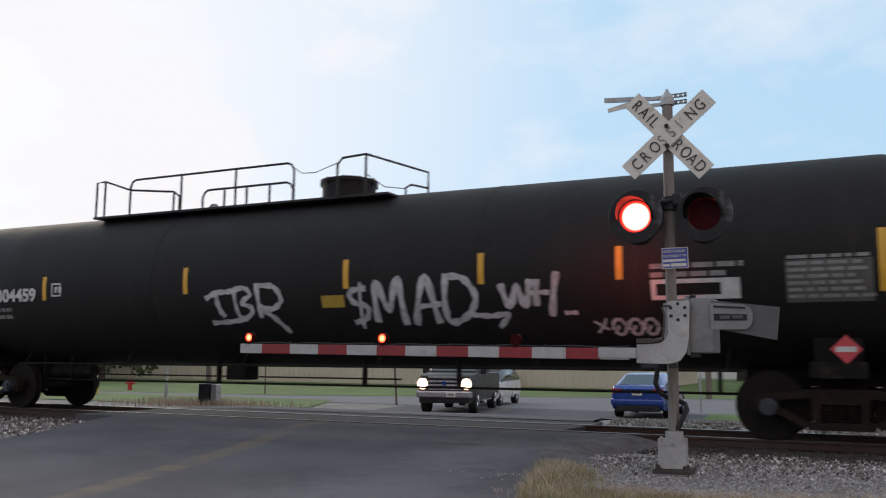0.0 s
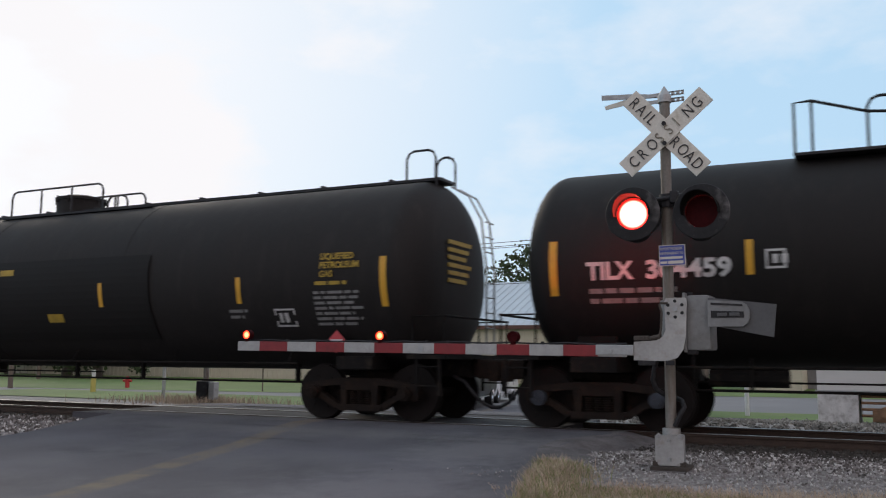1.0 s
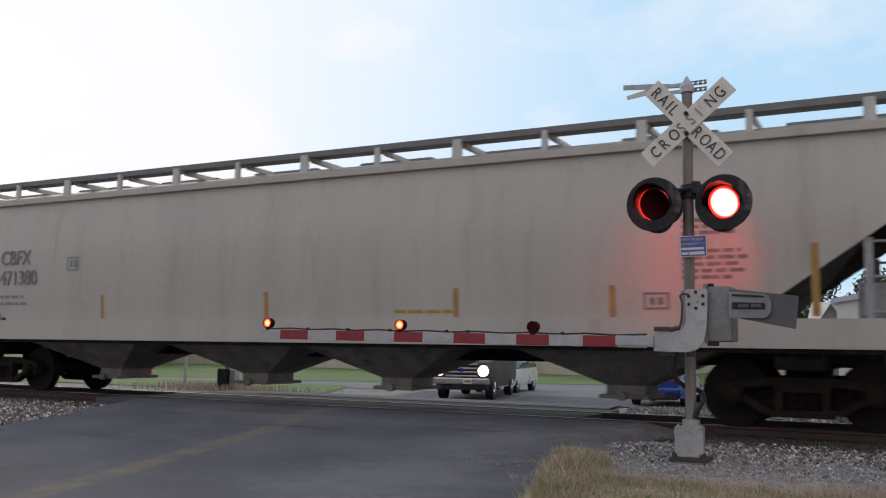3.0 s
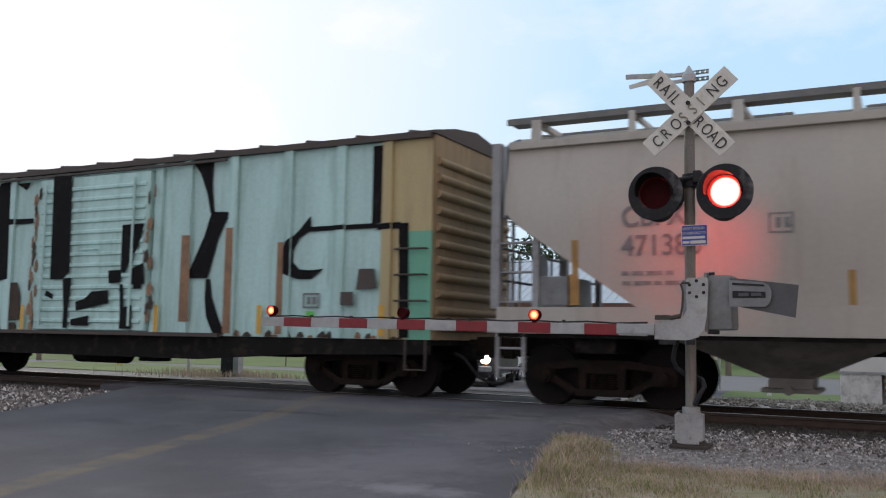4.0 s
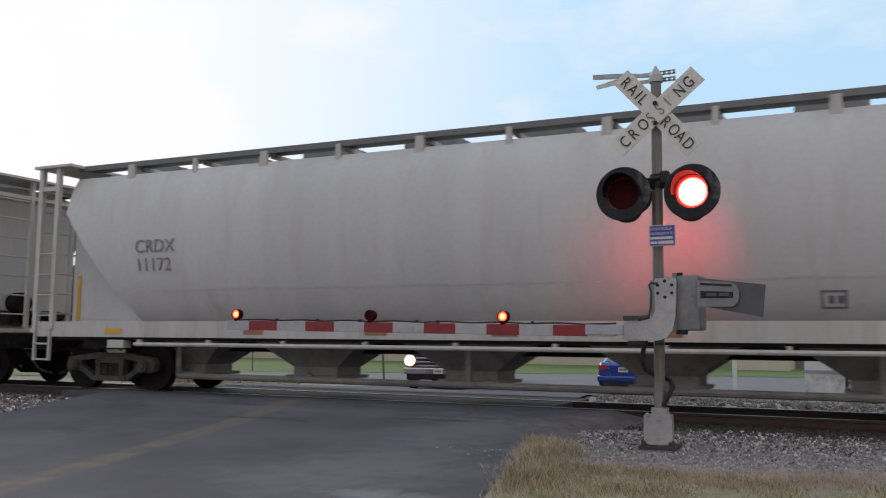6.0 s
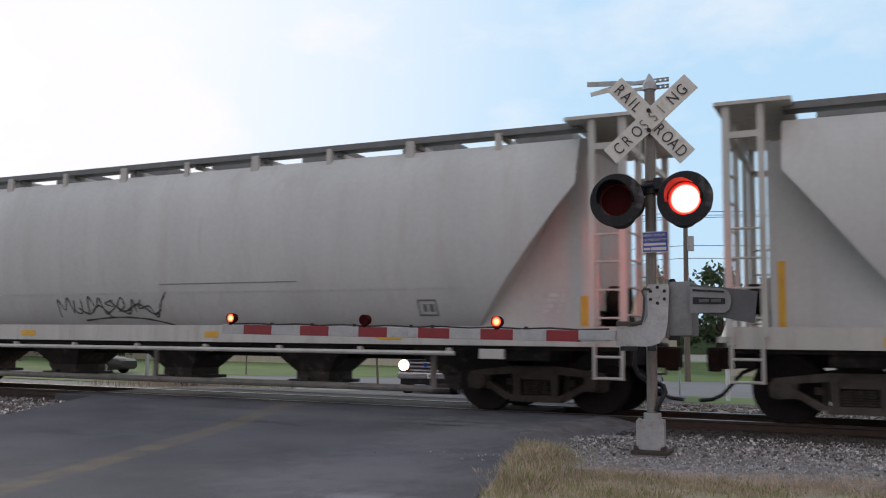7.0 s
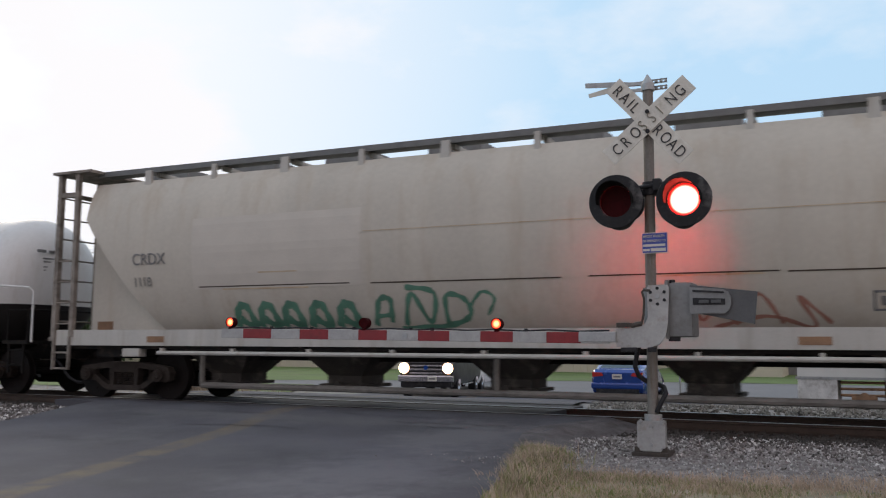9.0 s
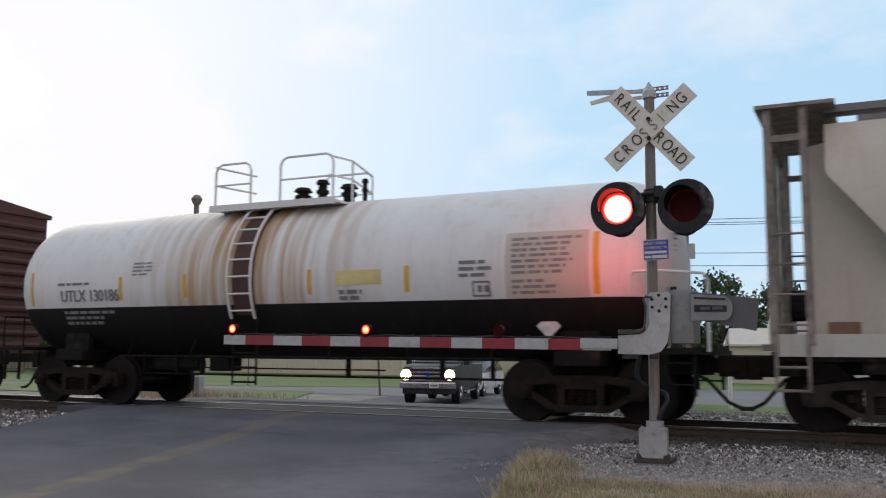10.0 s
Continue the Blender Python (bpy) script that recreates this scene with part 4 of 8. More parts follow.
stroke(bm, [(-2.0, 2.1), (-1.75, 2.2), (-1.45, 2.22), (-1.2, 2.28)], 0.09, yA)
stroke(bm, [(-1.75, 2.25), (-1.72, 1.95), (-1.62, 1.78)], 0.1, yA)
stroke(bm, [(-1.95, 1.68), (-1.5, 1.70), (-1.15, 1.74)], 0.08, yA)
stroke(bm, [(-1.35, 2.25), (-1.3, 1.8), (-1.1, 1.78), (-0.98, 1.92), (-1.2, 2.02), (-1.0, 2.15), (-1.12, 2.27), (-1.35, 2.25)], 0.08, yA)
stroke(bm, [(-0.85, 2.3), (-0.82, 1.75)], 0.09, yA)
stroke(bm, [(-0.9, 2.3), (-0.5, 2.28), (-0.35, 2.05), (-0.55, 1.9), (-0.8, 1.93), (-0.55, 1.75), (-0.3, 1.5)], 0.09, yA)
part("graffiti_tag", bm, SPRAY_WHITE, A, "white spray-painted tag")
bm = bmesh.new()      # second tag
stroke(bm, [(1.35, 2.2), (1.05, 2.15), (1.1, 1.98), (1.35, 1.9), (1.3, 1.72), (1.05, 1.65)], 0.09, yA)
stroke(bm, [(1.25, 2.3), (1.2, 1.55)], 0.06, yA)
stroke(bm, [(1.5, 1.65), (1.55, 2.3), (1.75, 1.85), (1.95, 2.35), (2.02, 1.6)], 0.11, yA)
stroke(bm, [(2.2, 1.6), (2.45, 2.36), (2.62, 1.62)], 0.11, yA)
stroke(bm, [(2.25, 1.88), (2.7, 1.92)], 0.08, yA)
stroke(bm, [(2.8, 2.32), (2.78, 1.68), (3.1, 1.72), (3.3, 2.0), (3.1, 2.3), (2.75, 2.34)], 0.1, yA)
stroke(bm, [(3.2, 1.75), (3.5, 1.72), (3.8, 1.74), (3.62, 1.55)], 0.08, yA)
part("graffiti_tag", bm, SPRAY_WHITE, A, "white spray-painted tag")
bm = bmesh.new()      # third tag
stroke(bm, [(3.72, 2.2), (3.85, 1.85), (3.98, 2.15), (4.1, 1.85), (4.2, 2.25)], 0.1, yA)
stroke(bm, [(4.3, 2.25), (4.28, 1.85)], 0.1, yA)
stroke(bm, [(4.2, 2.05), (4.5, 2.05)], 0.07, yA)
stroke(bm, [(4.62, 2.35), (4.5, 1.7)], 0.1, yA)
stroke(bm, [(4.7, 1.75), (4.9, 1.75)], 0.06, yA)
part("graffiti_tag", bm, SPRAY_WHITE, A, "white spray-painted tag")
bm = bmesh.new()
stroke(bm, [(5.12, 1.62), (5.22, 1.56), (5.32, 1.5)], 0.035, yA)
stroke(bm, [(5.15, 1.46), (5.25, 1.56), (5.3, 1.66)], 0.035, yA)
for x in (5.38, 5.62, 5.84):
    stroke(bm, [(x, 1.5), (x + 0.03, 1.62), (x + 0.13, 1.64), (x + 0.2, 1.54), (x + 0.14, 1.44), (x + 0.04, 1.46), (x + 0.1, 1.56)], 0.045, yA)
part("graffiti_tag", bm, SPRAY_WHITE, A, "small white spray-painted tag")
bm = bmesh.new()
for a, b, c, d in ((6.0, 7.2, 2.12, 2.18), (6.0, 7.2, 1.9, 1.96), (6.0, 6.07, 1.96, 2.12), (6.95, 7.2, 1.96, 2.12)):
    sheet(bm, a, b, c, d, yA, nz=2)
part("pale_label", bm, DECAL_WHITE, A, "white outlined label worn at its middle")
bm = bmesh.new()
sheet(bm, 7.78, 8.82, 1.83, 2.38, yA, proud=0.004, nz=6)
part("stencil_panel", bm, M("smeared grey stencil panel", (0.075, 0.073, 0.07), 0.7, var=0.3, scale=4), A)
bar_block(A, 6.0, 7.4, 2.4, 2, 0.12, 0.07, yA, DECAL_DULL, 5)
bar_block(A, 7.8, 8.85, 2.44, 7, 0.085, 0.045, yA, DECAL_DULL, 6)
placard(A, 8.46, 1.22, lambda z: -1.25)

# -- second black tank car --
B = car_at(-29.32, "tank_car", "long matt black tank car with yellow stencils and a valve dome")
R, zc = 1.65, 2.47
yB = side_of(R, zc)
tank_body(B, 9.3, R, zc, TANK_MATT, head=0.62)
weld(B, (-4.2, -1.0, 3.0), R, zc, TANK_MATT)
tank_under(B, 9.2, 7.9, R, zc, TRUCK_BROWN, FRAME_BLACK)
dome(B, 0.0, 4.03, R, 0.5, 0.4, TANK_MATT)
bm = bmesh.new()
box(bm, -9.1, 9.0, -0.3, 0.3, 4.11, 4.16)
for i in range(12):
    box(bm, -8.0 + i * 1.45, -7.94 + i * 1.45, -0.28, 0.28, 3.99, 4.2)
part("top_walkway", bm, BLACK, B)
bm = bmesh.new()
box(bm, -1.7, 2.7, -0.65, 0.65, 4.02, 4.06)
rail_loop(bm, -1.45, 1.3, -0.6, 4.04, 4.62, 2, mid=False)
rail_loop(bm, -1.45, 1.3, 0.6, 4.04, 4.62, 2, mid=False)
rail_loop(bm, 1.45, 2.0, -0.6, 4.04, 4.32, 1, mid=False)
rail_loop(bm, 8.33, 8.9, -0.3, 4.14, 4.66, 0, mid=False)
rail_loop(bm, 8.92, 9.28, -0.3, 3.94, 4.49, 0, mid=False)
rail_loop(bm, -9.2, -8.72, -0.3, 3.94, 4.66, 0, mid=False)
rail_loop(bm, -8.95, -8.39, -0.3, 4.04, 4.46, 0, mid=False)
part("hand_rail", bm, BLACK, B)
bm = bmesh.new()
for dy in (0.55, 0.9):
    pipe(bm, [(8.8, dy, 4.15), (9.15, dy, 3.95), (9.4, dy, 3.5), (9.5, dy, 2.6), (9.5, dy, 1.1)], 0.02)
for i in range(9):
    rod(bm, (9.48, 0.55, 1.3 + i * 0.27), (9.48, 0.9, 1.3 + i * 0.27), 0.014, 5)
part("end_ladder", bm, GALV, B)
bm = bmesh.new()
sheet(bm, -4.4, 3.7, 1.35, 2.9, yB, proud=0.03, nz=12)
part("jacket_panel", bm, TANK_PANEL, B, "darker flat jacket panel")
strips(B, (-4.64, 5.75), 1.95, 2.4, yB)
strips(B, (-0.88, 2.5), 1.95, 2.4, lambda z: yB(z) - 0.028)
strips(B, (-8.85, 8.65), 1.85, 2.65, yB, 0.12)
letters("reporting_mark", "UTLX 910563", 0.36, -7.85, 1.78, yB, DECAL_YTEXT, B, 0.82, 0.008)
bar_block(B, -7.85, -6.6, 2.28, 1, 0.12, 0.08, yB, DECAL_YTEXT, 11)
bar_block(B, -7.7, -6.4, 1.62, 3, 0.11, 0.06, yB, DECAL_YTEXT, 12)
letters("product_stencil", "LIQUEFIED\nPETROLEUM\nGAS", 0.145, 7.45, 2.64, yB, DECAL_YTEXT, B, 0.95, 0.004)
bar_block(B, 7.35, 8.15, 2.28, 1, 0.1, 0.06, yB, DECAL_YTEXT, 21)
bar_block(B, 7.3, 8.25, 2.12, 7, 0.085, 0.045, yB, DECAL_DULL, 22)
frame_label(B, 6.45, 1.55, yB, DECAL_WHITE, 0.42, 0.3)
bar_block(B, 5.5, 5.9, 1.85, 2, 0.1, 0.05, yB, DECAL_DULL, 23)
bm = bmesh.new()
sheet(bm, 1.0, 1.42, 1.68, 1.84, yB, proud=0.034)
part("yellow_label", bm, DECAL_YTEXT, B)
bm = bmesh.new()
sheet(bm, -0.3, 0.1, 2.62, 2.74, yB, proud=0.034)
part("yellow_label", bm, DECAL_YTEXT, B)
placard(B, 7.6, 1.3, lambda z: -1.28)
bm = bmesh.new()
for r in range(6):
    box(bm, 9.3, 9.312, -0.6, 0.3 - 0.1 * (r % 3), 2.95 - r * 0.13, 3.02 - r * 0.13)
part("end_stencil", bm, DECAL_YTEXT, B)


def hopper_section(z, top=3.95, low=1.25, bulge=0.12, base=1.46):
    """Half width of a hopper body at height z."""
    k = (z - low) / (top - low)
    return base + bulge * math.sin(math.pi * min(max(k, 0), 1)) - 0.10 * max(0, k - 0.6) / 0.4


def barrel(z):
    """Half width of a barrel-sided hopper: it tucks in below the side seam and towards the roof."""
    return float(np.interp(z, [1.24, 1.5, 1.75, 1.95, 2.3, 2.7, 3.1, 3.45, 3.75, 3.95, 4.1], [1.02, 1.21, 1.345, 1.425, 1.51, 1.555, 1.55, 1.505, 1.425, 1.34, 1.24]))


def hopper_body(car, ends, material, low, top, crown, width, smooth=35, slope=None):
    """ends(z): half length of the body at height z; width(z): its half width."""
    bm = bmesh.new()
    zs = [low + (top - low) * i / 12 for i in range(13)]
    prof = [(-width(z), z) for z in zs]
    prof += [(-0.9, crown - 0.06), (-0.4, crown), (0.4, crown), (0.9, crown - 0.06)]
    prof += [(-y, z) for y, z in prof[:13][::-1]]
    cols = []
    for f in (-1, -0.6, -0.2, 0.2, 0.6, 1):
        cols.append([(ends(z) * f, y, z) for y, z in prof])
    loft(bm, cols)
    bm.normal_update()
    if slope:       # slope sheets at both ends, coloured dark for the shade they lie in
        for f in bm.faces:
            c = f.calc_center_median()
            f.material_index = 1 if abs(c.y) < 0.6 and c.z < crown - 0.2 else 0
    return part("body", bm, [material, slope] if slope else material, car, smooth=smooth)


def hopper_roof(car, half, xs, y, z_edge, z_board, material, hatch=0.02, length=0.75):
    """Running boards on brackets along both roof edges and round the ends, and hatch covers between them."""
    for s in (-1, 1):
        bm = bmesh.new()
        box(bm, -half, half, s * y - 0.22, s * y + 0.22, z_board, z_board + 0.05)
        box(bm, -half, half, s * (y + 0.22) - 0.015, s * (y + 0.22) + 0.015, z_board - 0.04, z_board + 0.06)
        part("running_board", bm, WALKWAY, car)
    for i, x in enumerate(xs):
        bm = bmesh.new()
        w = 0.055 if i % 2 else 0.09
        for s in (-1, 1):
            slab(bm, [(x - w, z_edge - 0.25), (x + w, z_edge - 0.25), (x + w * 0.8, z_board), (x - w * 0.8, z_board)], s * (y + 0.24) - 0.03, s * (y + 0.24) + 0.03)
        box(bm, x - w * 0.5, x + w * 0.5, -y, y, z_board - 0.08, z_board)
        part("board_bracket", bm, material, car)
    n = 8
    for i in range(n):
        x = -half + 0.9 + (2 * half - 1.8) * i / (n - 1)
        bm = bmesh.new()
        box(bm, x - length, x + length, -0.32, 0.32, z_edge + 0.08, z_board + hatch, 0.03)
        part("hatch_cover", bm, WALKWAY, car)


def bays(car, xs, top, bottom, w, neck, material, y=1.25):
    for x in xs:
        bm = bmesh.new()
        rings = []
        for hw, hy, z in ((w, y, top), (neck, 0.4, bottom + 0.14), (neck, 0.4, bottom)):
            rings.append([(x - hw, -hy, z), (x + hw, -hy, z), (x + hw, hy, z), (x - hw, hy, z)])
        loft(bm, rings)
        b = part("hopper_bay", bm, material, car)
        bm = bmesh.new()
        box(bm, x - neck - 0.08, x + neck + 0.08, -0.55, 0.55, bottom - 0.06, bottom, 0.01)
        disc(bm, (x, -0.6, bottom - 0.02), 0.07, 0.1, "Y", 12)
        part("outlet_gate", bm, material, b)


def end_cage(car, s, half, zsill, ztop, material, inset=0.45, y=1.5):
    """Corner posts, platform, ladders and braces at one end of a covered hopper."""
    bm = bmesh.new()
    for sy in (-1, 1):
        box(bm, s * half - 0.05, s * half + 0.05, sy * y - 0.05, sy * y + 0.05, zsill, ztop)
        box(bm, s * (half - inset) - 0.045, s * (half - inset) + 0.045, sy * y - 0.045, sy * y + 0.045, zsill, ztop)
        box(bm, min(s * half, s * (half - inset)), max(s * half, s * (half - inset)), sy * y - 0.04, sy * y + 0.04, ztop - 0.45, ztop - 0.36)
    for sy in (-0.55, 0.55):
        box(bm, s * half - 0.04, s * half + 0.04, sy - 0.04, sy + 0.04, zsill, ztop)
    box(bm, s * half - 0.03, s * half + 0.03, -y, y, ztop - 0.40, ztop - 0.32)
    for sy in (-y + 0.03, y - 0.03):
        for i in range(4):
            z = zsill + 0.25 + i * 0.4
            rod(bm, (s * half, sy - 0.04, z), (s * (half - inset), sy - 0.04, z), 0.016, 6)
    for i in range(7):
        z = zsill + 0.3 + i * 0.4
        rod(bm, (s * (half + 0.03), -y, z), (s * (half + 0.03), -0.55, z), 0.016, 6)
    part("end_cage", bm, material, car)
    bm = bmesh.new()
    box(bm, s * (half - 0.35) - 0.5, s * (half - 0.35) + 0.5, -y - 0.1, y + 0.1, ztop, ztop + 0.05)
    part("roof_platform", bm, material, car)
    bm = bmesh.new()
    box(bm, s * half - 0.16, s * half + 0.08, -y, y, zsill - 0.08, zsill)
    for sy in (-1, 1):
        for x in (half - 0.42, half - 0.02):
            box(bm, s * x - 0.02, s * x + 0.02, sy * (y + 0.02) - 0.03, sy * (y + 0.02) + 0.03, zsill - 0.62, zsill)
        rod(bm, (s * (half - 0.42), sy * (y + 0.02), zsill - 0.6), (s * (half - 0.02), sy * (y + 0.02), zsill - 0.6), 0.02, 6)
        rod(bm, (s * (half - 0.42), sy * (y + 0.02), zsill - 0.3), (s * (half - 0.02), sy * (y + 0.02), zsill - 0.3), 0.02, 6)
    part("end_step", bm, material, car)
    bm = bmesh.new()
    disc(bm, (s * (half - 0.3), -0.5, zsill + 0.55), 0.22, 0.3, "X", 16)
    rod(bm, (s * (half - 0.5), -0.2, zsill + 0.25), (s * (half - 0.5), 0.7, zsill + 0.25), 0.16, 12)
    part("brake_gear", bm, FRAME_BLACK, car)


def sills(car, half, z0, z1, y, material):
    for s in (-1, 1):
        bm = bmesh.new()
        box(bm, -half, half, s * y - 0.05, s * y + 0.05, z0, z1)
        part("side_sill", bm, material, car)
        # black strip that stands for the shaded gap below the sill
        bm = bmesh.new()
        box(bm, -half, half, s * (y - 0.09) - 0.09, s * (y - 0.09) + 0.09, z0 - 0.06, z0 - 0.004)
        part("sill_gap_shade", bm, FRAME_BLACK, car)
    bm = bmesh.new()
    box(bm, -half - 0.1, half + 0.1, -0.2, 0.2, z0 - 0.25, z0 + 0.05)
    part("centre_sill", bm, FRAME_BLACK, car)


def cage_hopper(cx, half, body_mat, label, bay_mat, toff, casting, bay_xs, pipe_mat=BAY_PALE, bay_w=0.8, neck=0.34, end_mat=None, cage_mat=HOP_SILL):
    """Covered hopper with a barrel side, sloped ends behind flat gusset sheets, and caged end platforms."""
    car = car_at(cx, "hopper_car", label)
    low, top, crown = 1.24, 4.1, 4.24
    hopper_body(car, lambda z: half - 2.42 + 1.72 * min(1, max(0, (z - low)) / 2.15), body_mat, low, top, crown, barrel)
    for s in (-1, 1):
        for sy in (-1, 1):
            bm = bmesh.new()
            slab(bm, [(s * (half - 2.6), low), (s * (half - 0.48), low), (s * (half - 0.48), top - 0.25), (s * (half - 0.75), top - 0.2)], sy * 1.02 - 0.02, sy * 1.02 + 0.02)
            part("gusset_sheet", bm, body_mat, car)
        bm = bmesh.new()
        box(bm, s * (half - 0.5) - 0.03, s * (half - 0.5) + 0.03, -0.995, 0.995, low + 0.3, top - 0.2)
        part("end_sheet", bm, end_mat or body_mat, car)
        end_cage(car, s, half, 1.16, 4.30, cage_mat)
        truck(car, s * toff, casting)
        bm = bmesh.new()
        box(bm, s * toff - 0.35, s * toff + 0.35, -1.42, 1.42, 0.78, 0.96, 0.02)
        part("body_bolster", bm, FRAME_BLACK, car)
    for s in (-1, 1):
        bm = bmesh.new()
        box(bm, s * (half - 0.12) - 0.18, s * (half - 0.12) + 0.18, -1.35, 1.35, 0.74, 1.06, 0.02)
        part("end_sill", bm, FRAME_BLACK, car)
    sills(car, half - 0.05, 1.0, 1.29, 1.46, HOP_SILL)
    hopper_roof(car, half - 0.7, [-6.95 + i * 1.545 for i in range(10)], 1.02, 4.13, 4.29, HOP_SILL, hatch=0.2, length=0.5)
    for s in (-1, 1):       # pale jacking pads under the sill, by the trucks
        bm = bmesh.new()
        box(bm, s * (toff - 0.55) - 0.2, s * (toff - 0.55) + 0.2, -1.5, -1.3, 0.80, 0.95, 0.02)
        part("jacking_pad", bm, HOP_SILL, car)
    bays(car, bay_xs, 0.98, 0.36, bay_w, neck, bay_mat, 0.75)
    brake_pipe(car, -half + 3.2, half - 3.2, -1.0, 0.30, 0.055, pipe_mat, [(-half + 3.2, 0.9), (half - 3.2, 0.9), (0.0, 0.9)])
    bm = bmesh.new()
    rod(bm, (-half + 2.6, -1.52, 0.875), (half - 2.6, -1.52, 0.875), 0.036, 8)
    for i in range(9):
        x = -half + 2.7 + (2 * half - 5.4) * i / 8
        box(bm, x - 0.03, x + 0.03, -1.54, -1.44, 0.85, 0.96)
    part("side_rod", bm, HOP_SILL, car)
    coupler(car, half)
    return car


yH = lambda z: -barrel(z)
yGusset = lambda z: -1.044
ySill = lambda z: -1.512

# -- tan covered hopper with rounded sides --
C = car_at(-49.67, "hopper_car", "pale tan covered hopper with smooth rounded sides")
halfC = 9.55
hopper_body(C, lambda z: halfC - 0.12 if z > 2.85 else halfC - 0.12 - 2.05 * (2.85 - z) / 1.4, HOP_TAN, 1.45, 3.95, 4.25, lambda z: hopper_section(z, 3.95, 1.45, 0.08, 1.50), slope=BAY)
yC = lambda z: -hopper_section(z, 3.95, 1.45, 0.08, 1.50)
sills(C, halfC, 1.08, 1.47, 1.53, HOP_TAN)
bm = bmesh.new()
for s in (-1, 1):
    box(bm, -halfC + 0.15, halfC - 0.15, s * 1.44 - 0.05, s * 1.44 + 0.05, 3.9, 4.02, 0.015)
part("roof_edge", bm, HOP_TAN, C)
hopper_roof(C, halfC - 0.05, [-9.0 + i * 1.5 for i in range(13)], 1.12, 4.12, 4.36, HOP_SILL)
for s in (-1, 1):
    bm = bmesh.new()
    x = s * (halfC - 0.07)
    loft(bm, [[(x + d, y, z) for y, z in ((-1.46, 2.85), (1.46, 2.85), (1.46, 3.96), (1.2, 4.09), (0.9, 4.2), (0.4, 4.262), (-0.4, 4.262), (-0.9, 4.2), (-1.2, 4.09), (-1.46, 3.96))] for d in (-0.02, 0.02)])
    part("end_sheet", bm, HOP_END, C)
    bm = bmesh.new()
    for sy in (-1.5, 1.5):
        box(bm, s * halfC - 0.1, s * halfC + 0.04, sy - 0.07, sy + 0.07, 1.45, 4.0)
        box(bm, s * (halfC - 0.62) - 0.05, s * (halfC - 0.62) + 0.05, sy - 0.05, sy + 0.05, 1.45, 2.5)
        for i in range(3):
            z = 1.55 + i * 0.45
            rod(bm, (s * halfC, sy, z), (s * (halfC - 0.62), sy, z), 0.02, 6)
        box(bm, s * (halfC - 0.45), s * (halfC - 0.4), sy - 0.03, sy + 0.03, 0.5, 1.1)
        box(bm, s * halfC - 0.03, s * halfC + 0.03, sy - 0.03, sy + 0.03, 0.4, 1.1)
        rod(bm, (s * halfC, sy, 0.55), (s * (halfC - 0.43), sy, 0.55), 0.02, 6)
        rod(bm, (s * halfC, sy, 0.85), (s * (halfC - 0.43), sy, 0.85), 0.02, 6)
    ladder(bm, s * (halfC + 0.02), s * (halfC + 0.021), -0.9, 1.3, 4.1, 8)
    for sy in (-1.0, -0.55, 0.3, 0.9):
        rod(bm, (s * (halfC + 0.05), sy, 1.45), (s * (halfC + 0.05), sy, 2.4), 0.022, 6)
    for z in (1.9, 2.4):
        rod(bm, (s * (halfC + 0.05), -1.5, z), (s * (halfC + 0.05), 1.5, z), 0.022, 6)
    for i in range(6):
        rod(bm, (s * (halfC + 0.05), -1.1, 2.6 + i * 0.25), (s * (halfC + 0.05), -0.6, 2.6 + i * 0.25), 0.014, 6)
    box(bm, s * halfC - 0.2, s * halfC + 0.1, -1.5, 1.5, 1.08, 1.3)
    box(bm, s * halfC - 0.45, s * halfC + 0.3, 0.1, 1.2, 4.36, 4.41)
    part("end_frame", bm, END_GREY, C)
    bm = bmesh.new()
    box(bm, s * (halfC - 0.5) - 0.3, s * (halfC - 0.5) + 0.3, -0.6, 0.6, 1.5, 2.0, 0.05)
    disc(bm, (s * (halfC + 0.05), 0.45, 2.2), 0.25, 0.05, "X", 20)
    part("brake_gear", bm, GALV, C)
    truck(C, s * 8.05, TRUCK_BROWN)
    bm = bmesh.new()
    box(bm, s * 8.05 - 0.3, s * 8.05 + 0.3, -1.4, 1.4, 0.8, 1.05)
    part("body_bolster", bm, FRAME_BLACK, C)
coupler(C, halfC)
bays(C, (-5.5, -1.7, 1.4, 5.46), 1.06, 0.36, 1.55, 0.3, BAY_PALE)
letters("reporting_mark", "CBFX\n471380", 0.42, -7.6, 2.62, yC, STENCIL_GREY, C, 0.9, 0.004)
bar_block(C, -7.6, -6.5, 1.98, 2, 0.14, 0.06, yC, DECAL_DULL, 31)
frame_label(C, -5.6, 2.45, yC, DECAL_DULL, 0.32, 0.28)
for x in (-8.35, -4.6, -0.6, 3.1, 5.6):
    strips(C, (x,), 1.5, 1.95, yC, 0.09, DECAL_FADED)
strips(C, (8.3, -8.3), 1.5, 2.45, yC, 0.1, DECAL_FADED)
bar_block(C, 6.6, 7.35, 2.85, 3, 0.09, 0.05, yC, STENCIL_GREY, 32)
bar_block(C, 6.6, 7.5, 2.42, 5, 0.09, 0.05, yC, STENCIL_GREY, 33)
frame_label(C, 6.05, 1.6, yC, STENCIL_GREY, 0.36, 0.24)
bar_block(C, 2.0, 3.2, 1.62, 1, 0.1, 0.05, yC, DECAL_YTEXT, 34)
for x in (-6.0, -2.0, 2.0, 6.2):
    bm = bmesh.new()
    sheet(bm, x - 0.012, x + 0.012, 1.5, 3.88, yC, proud=0.004, nz=10)
    part("seam", bm, HOP_TAN, C)

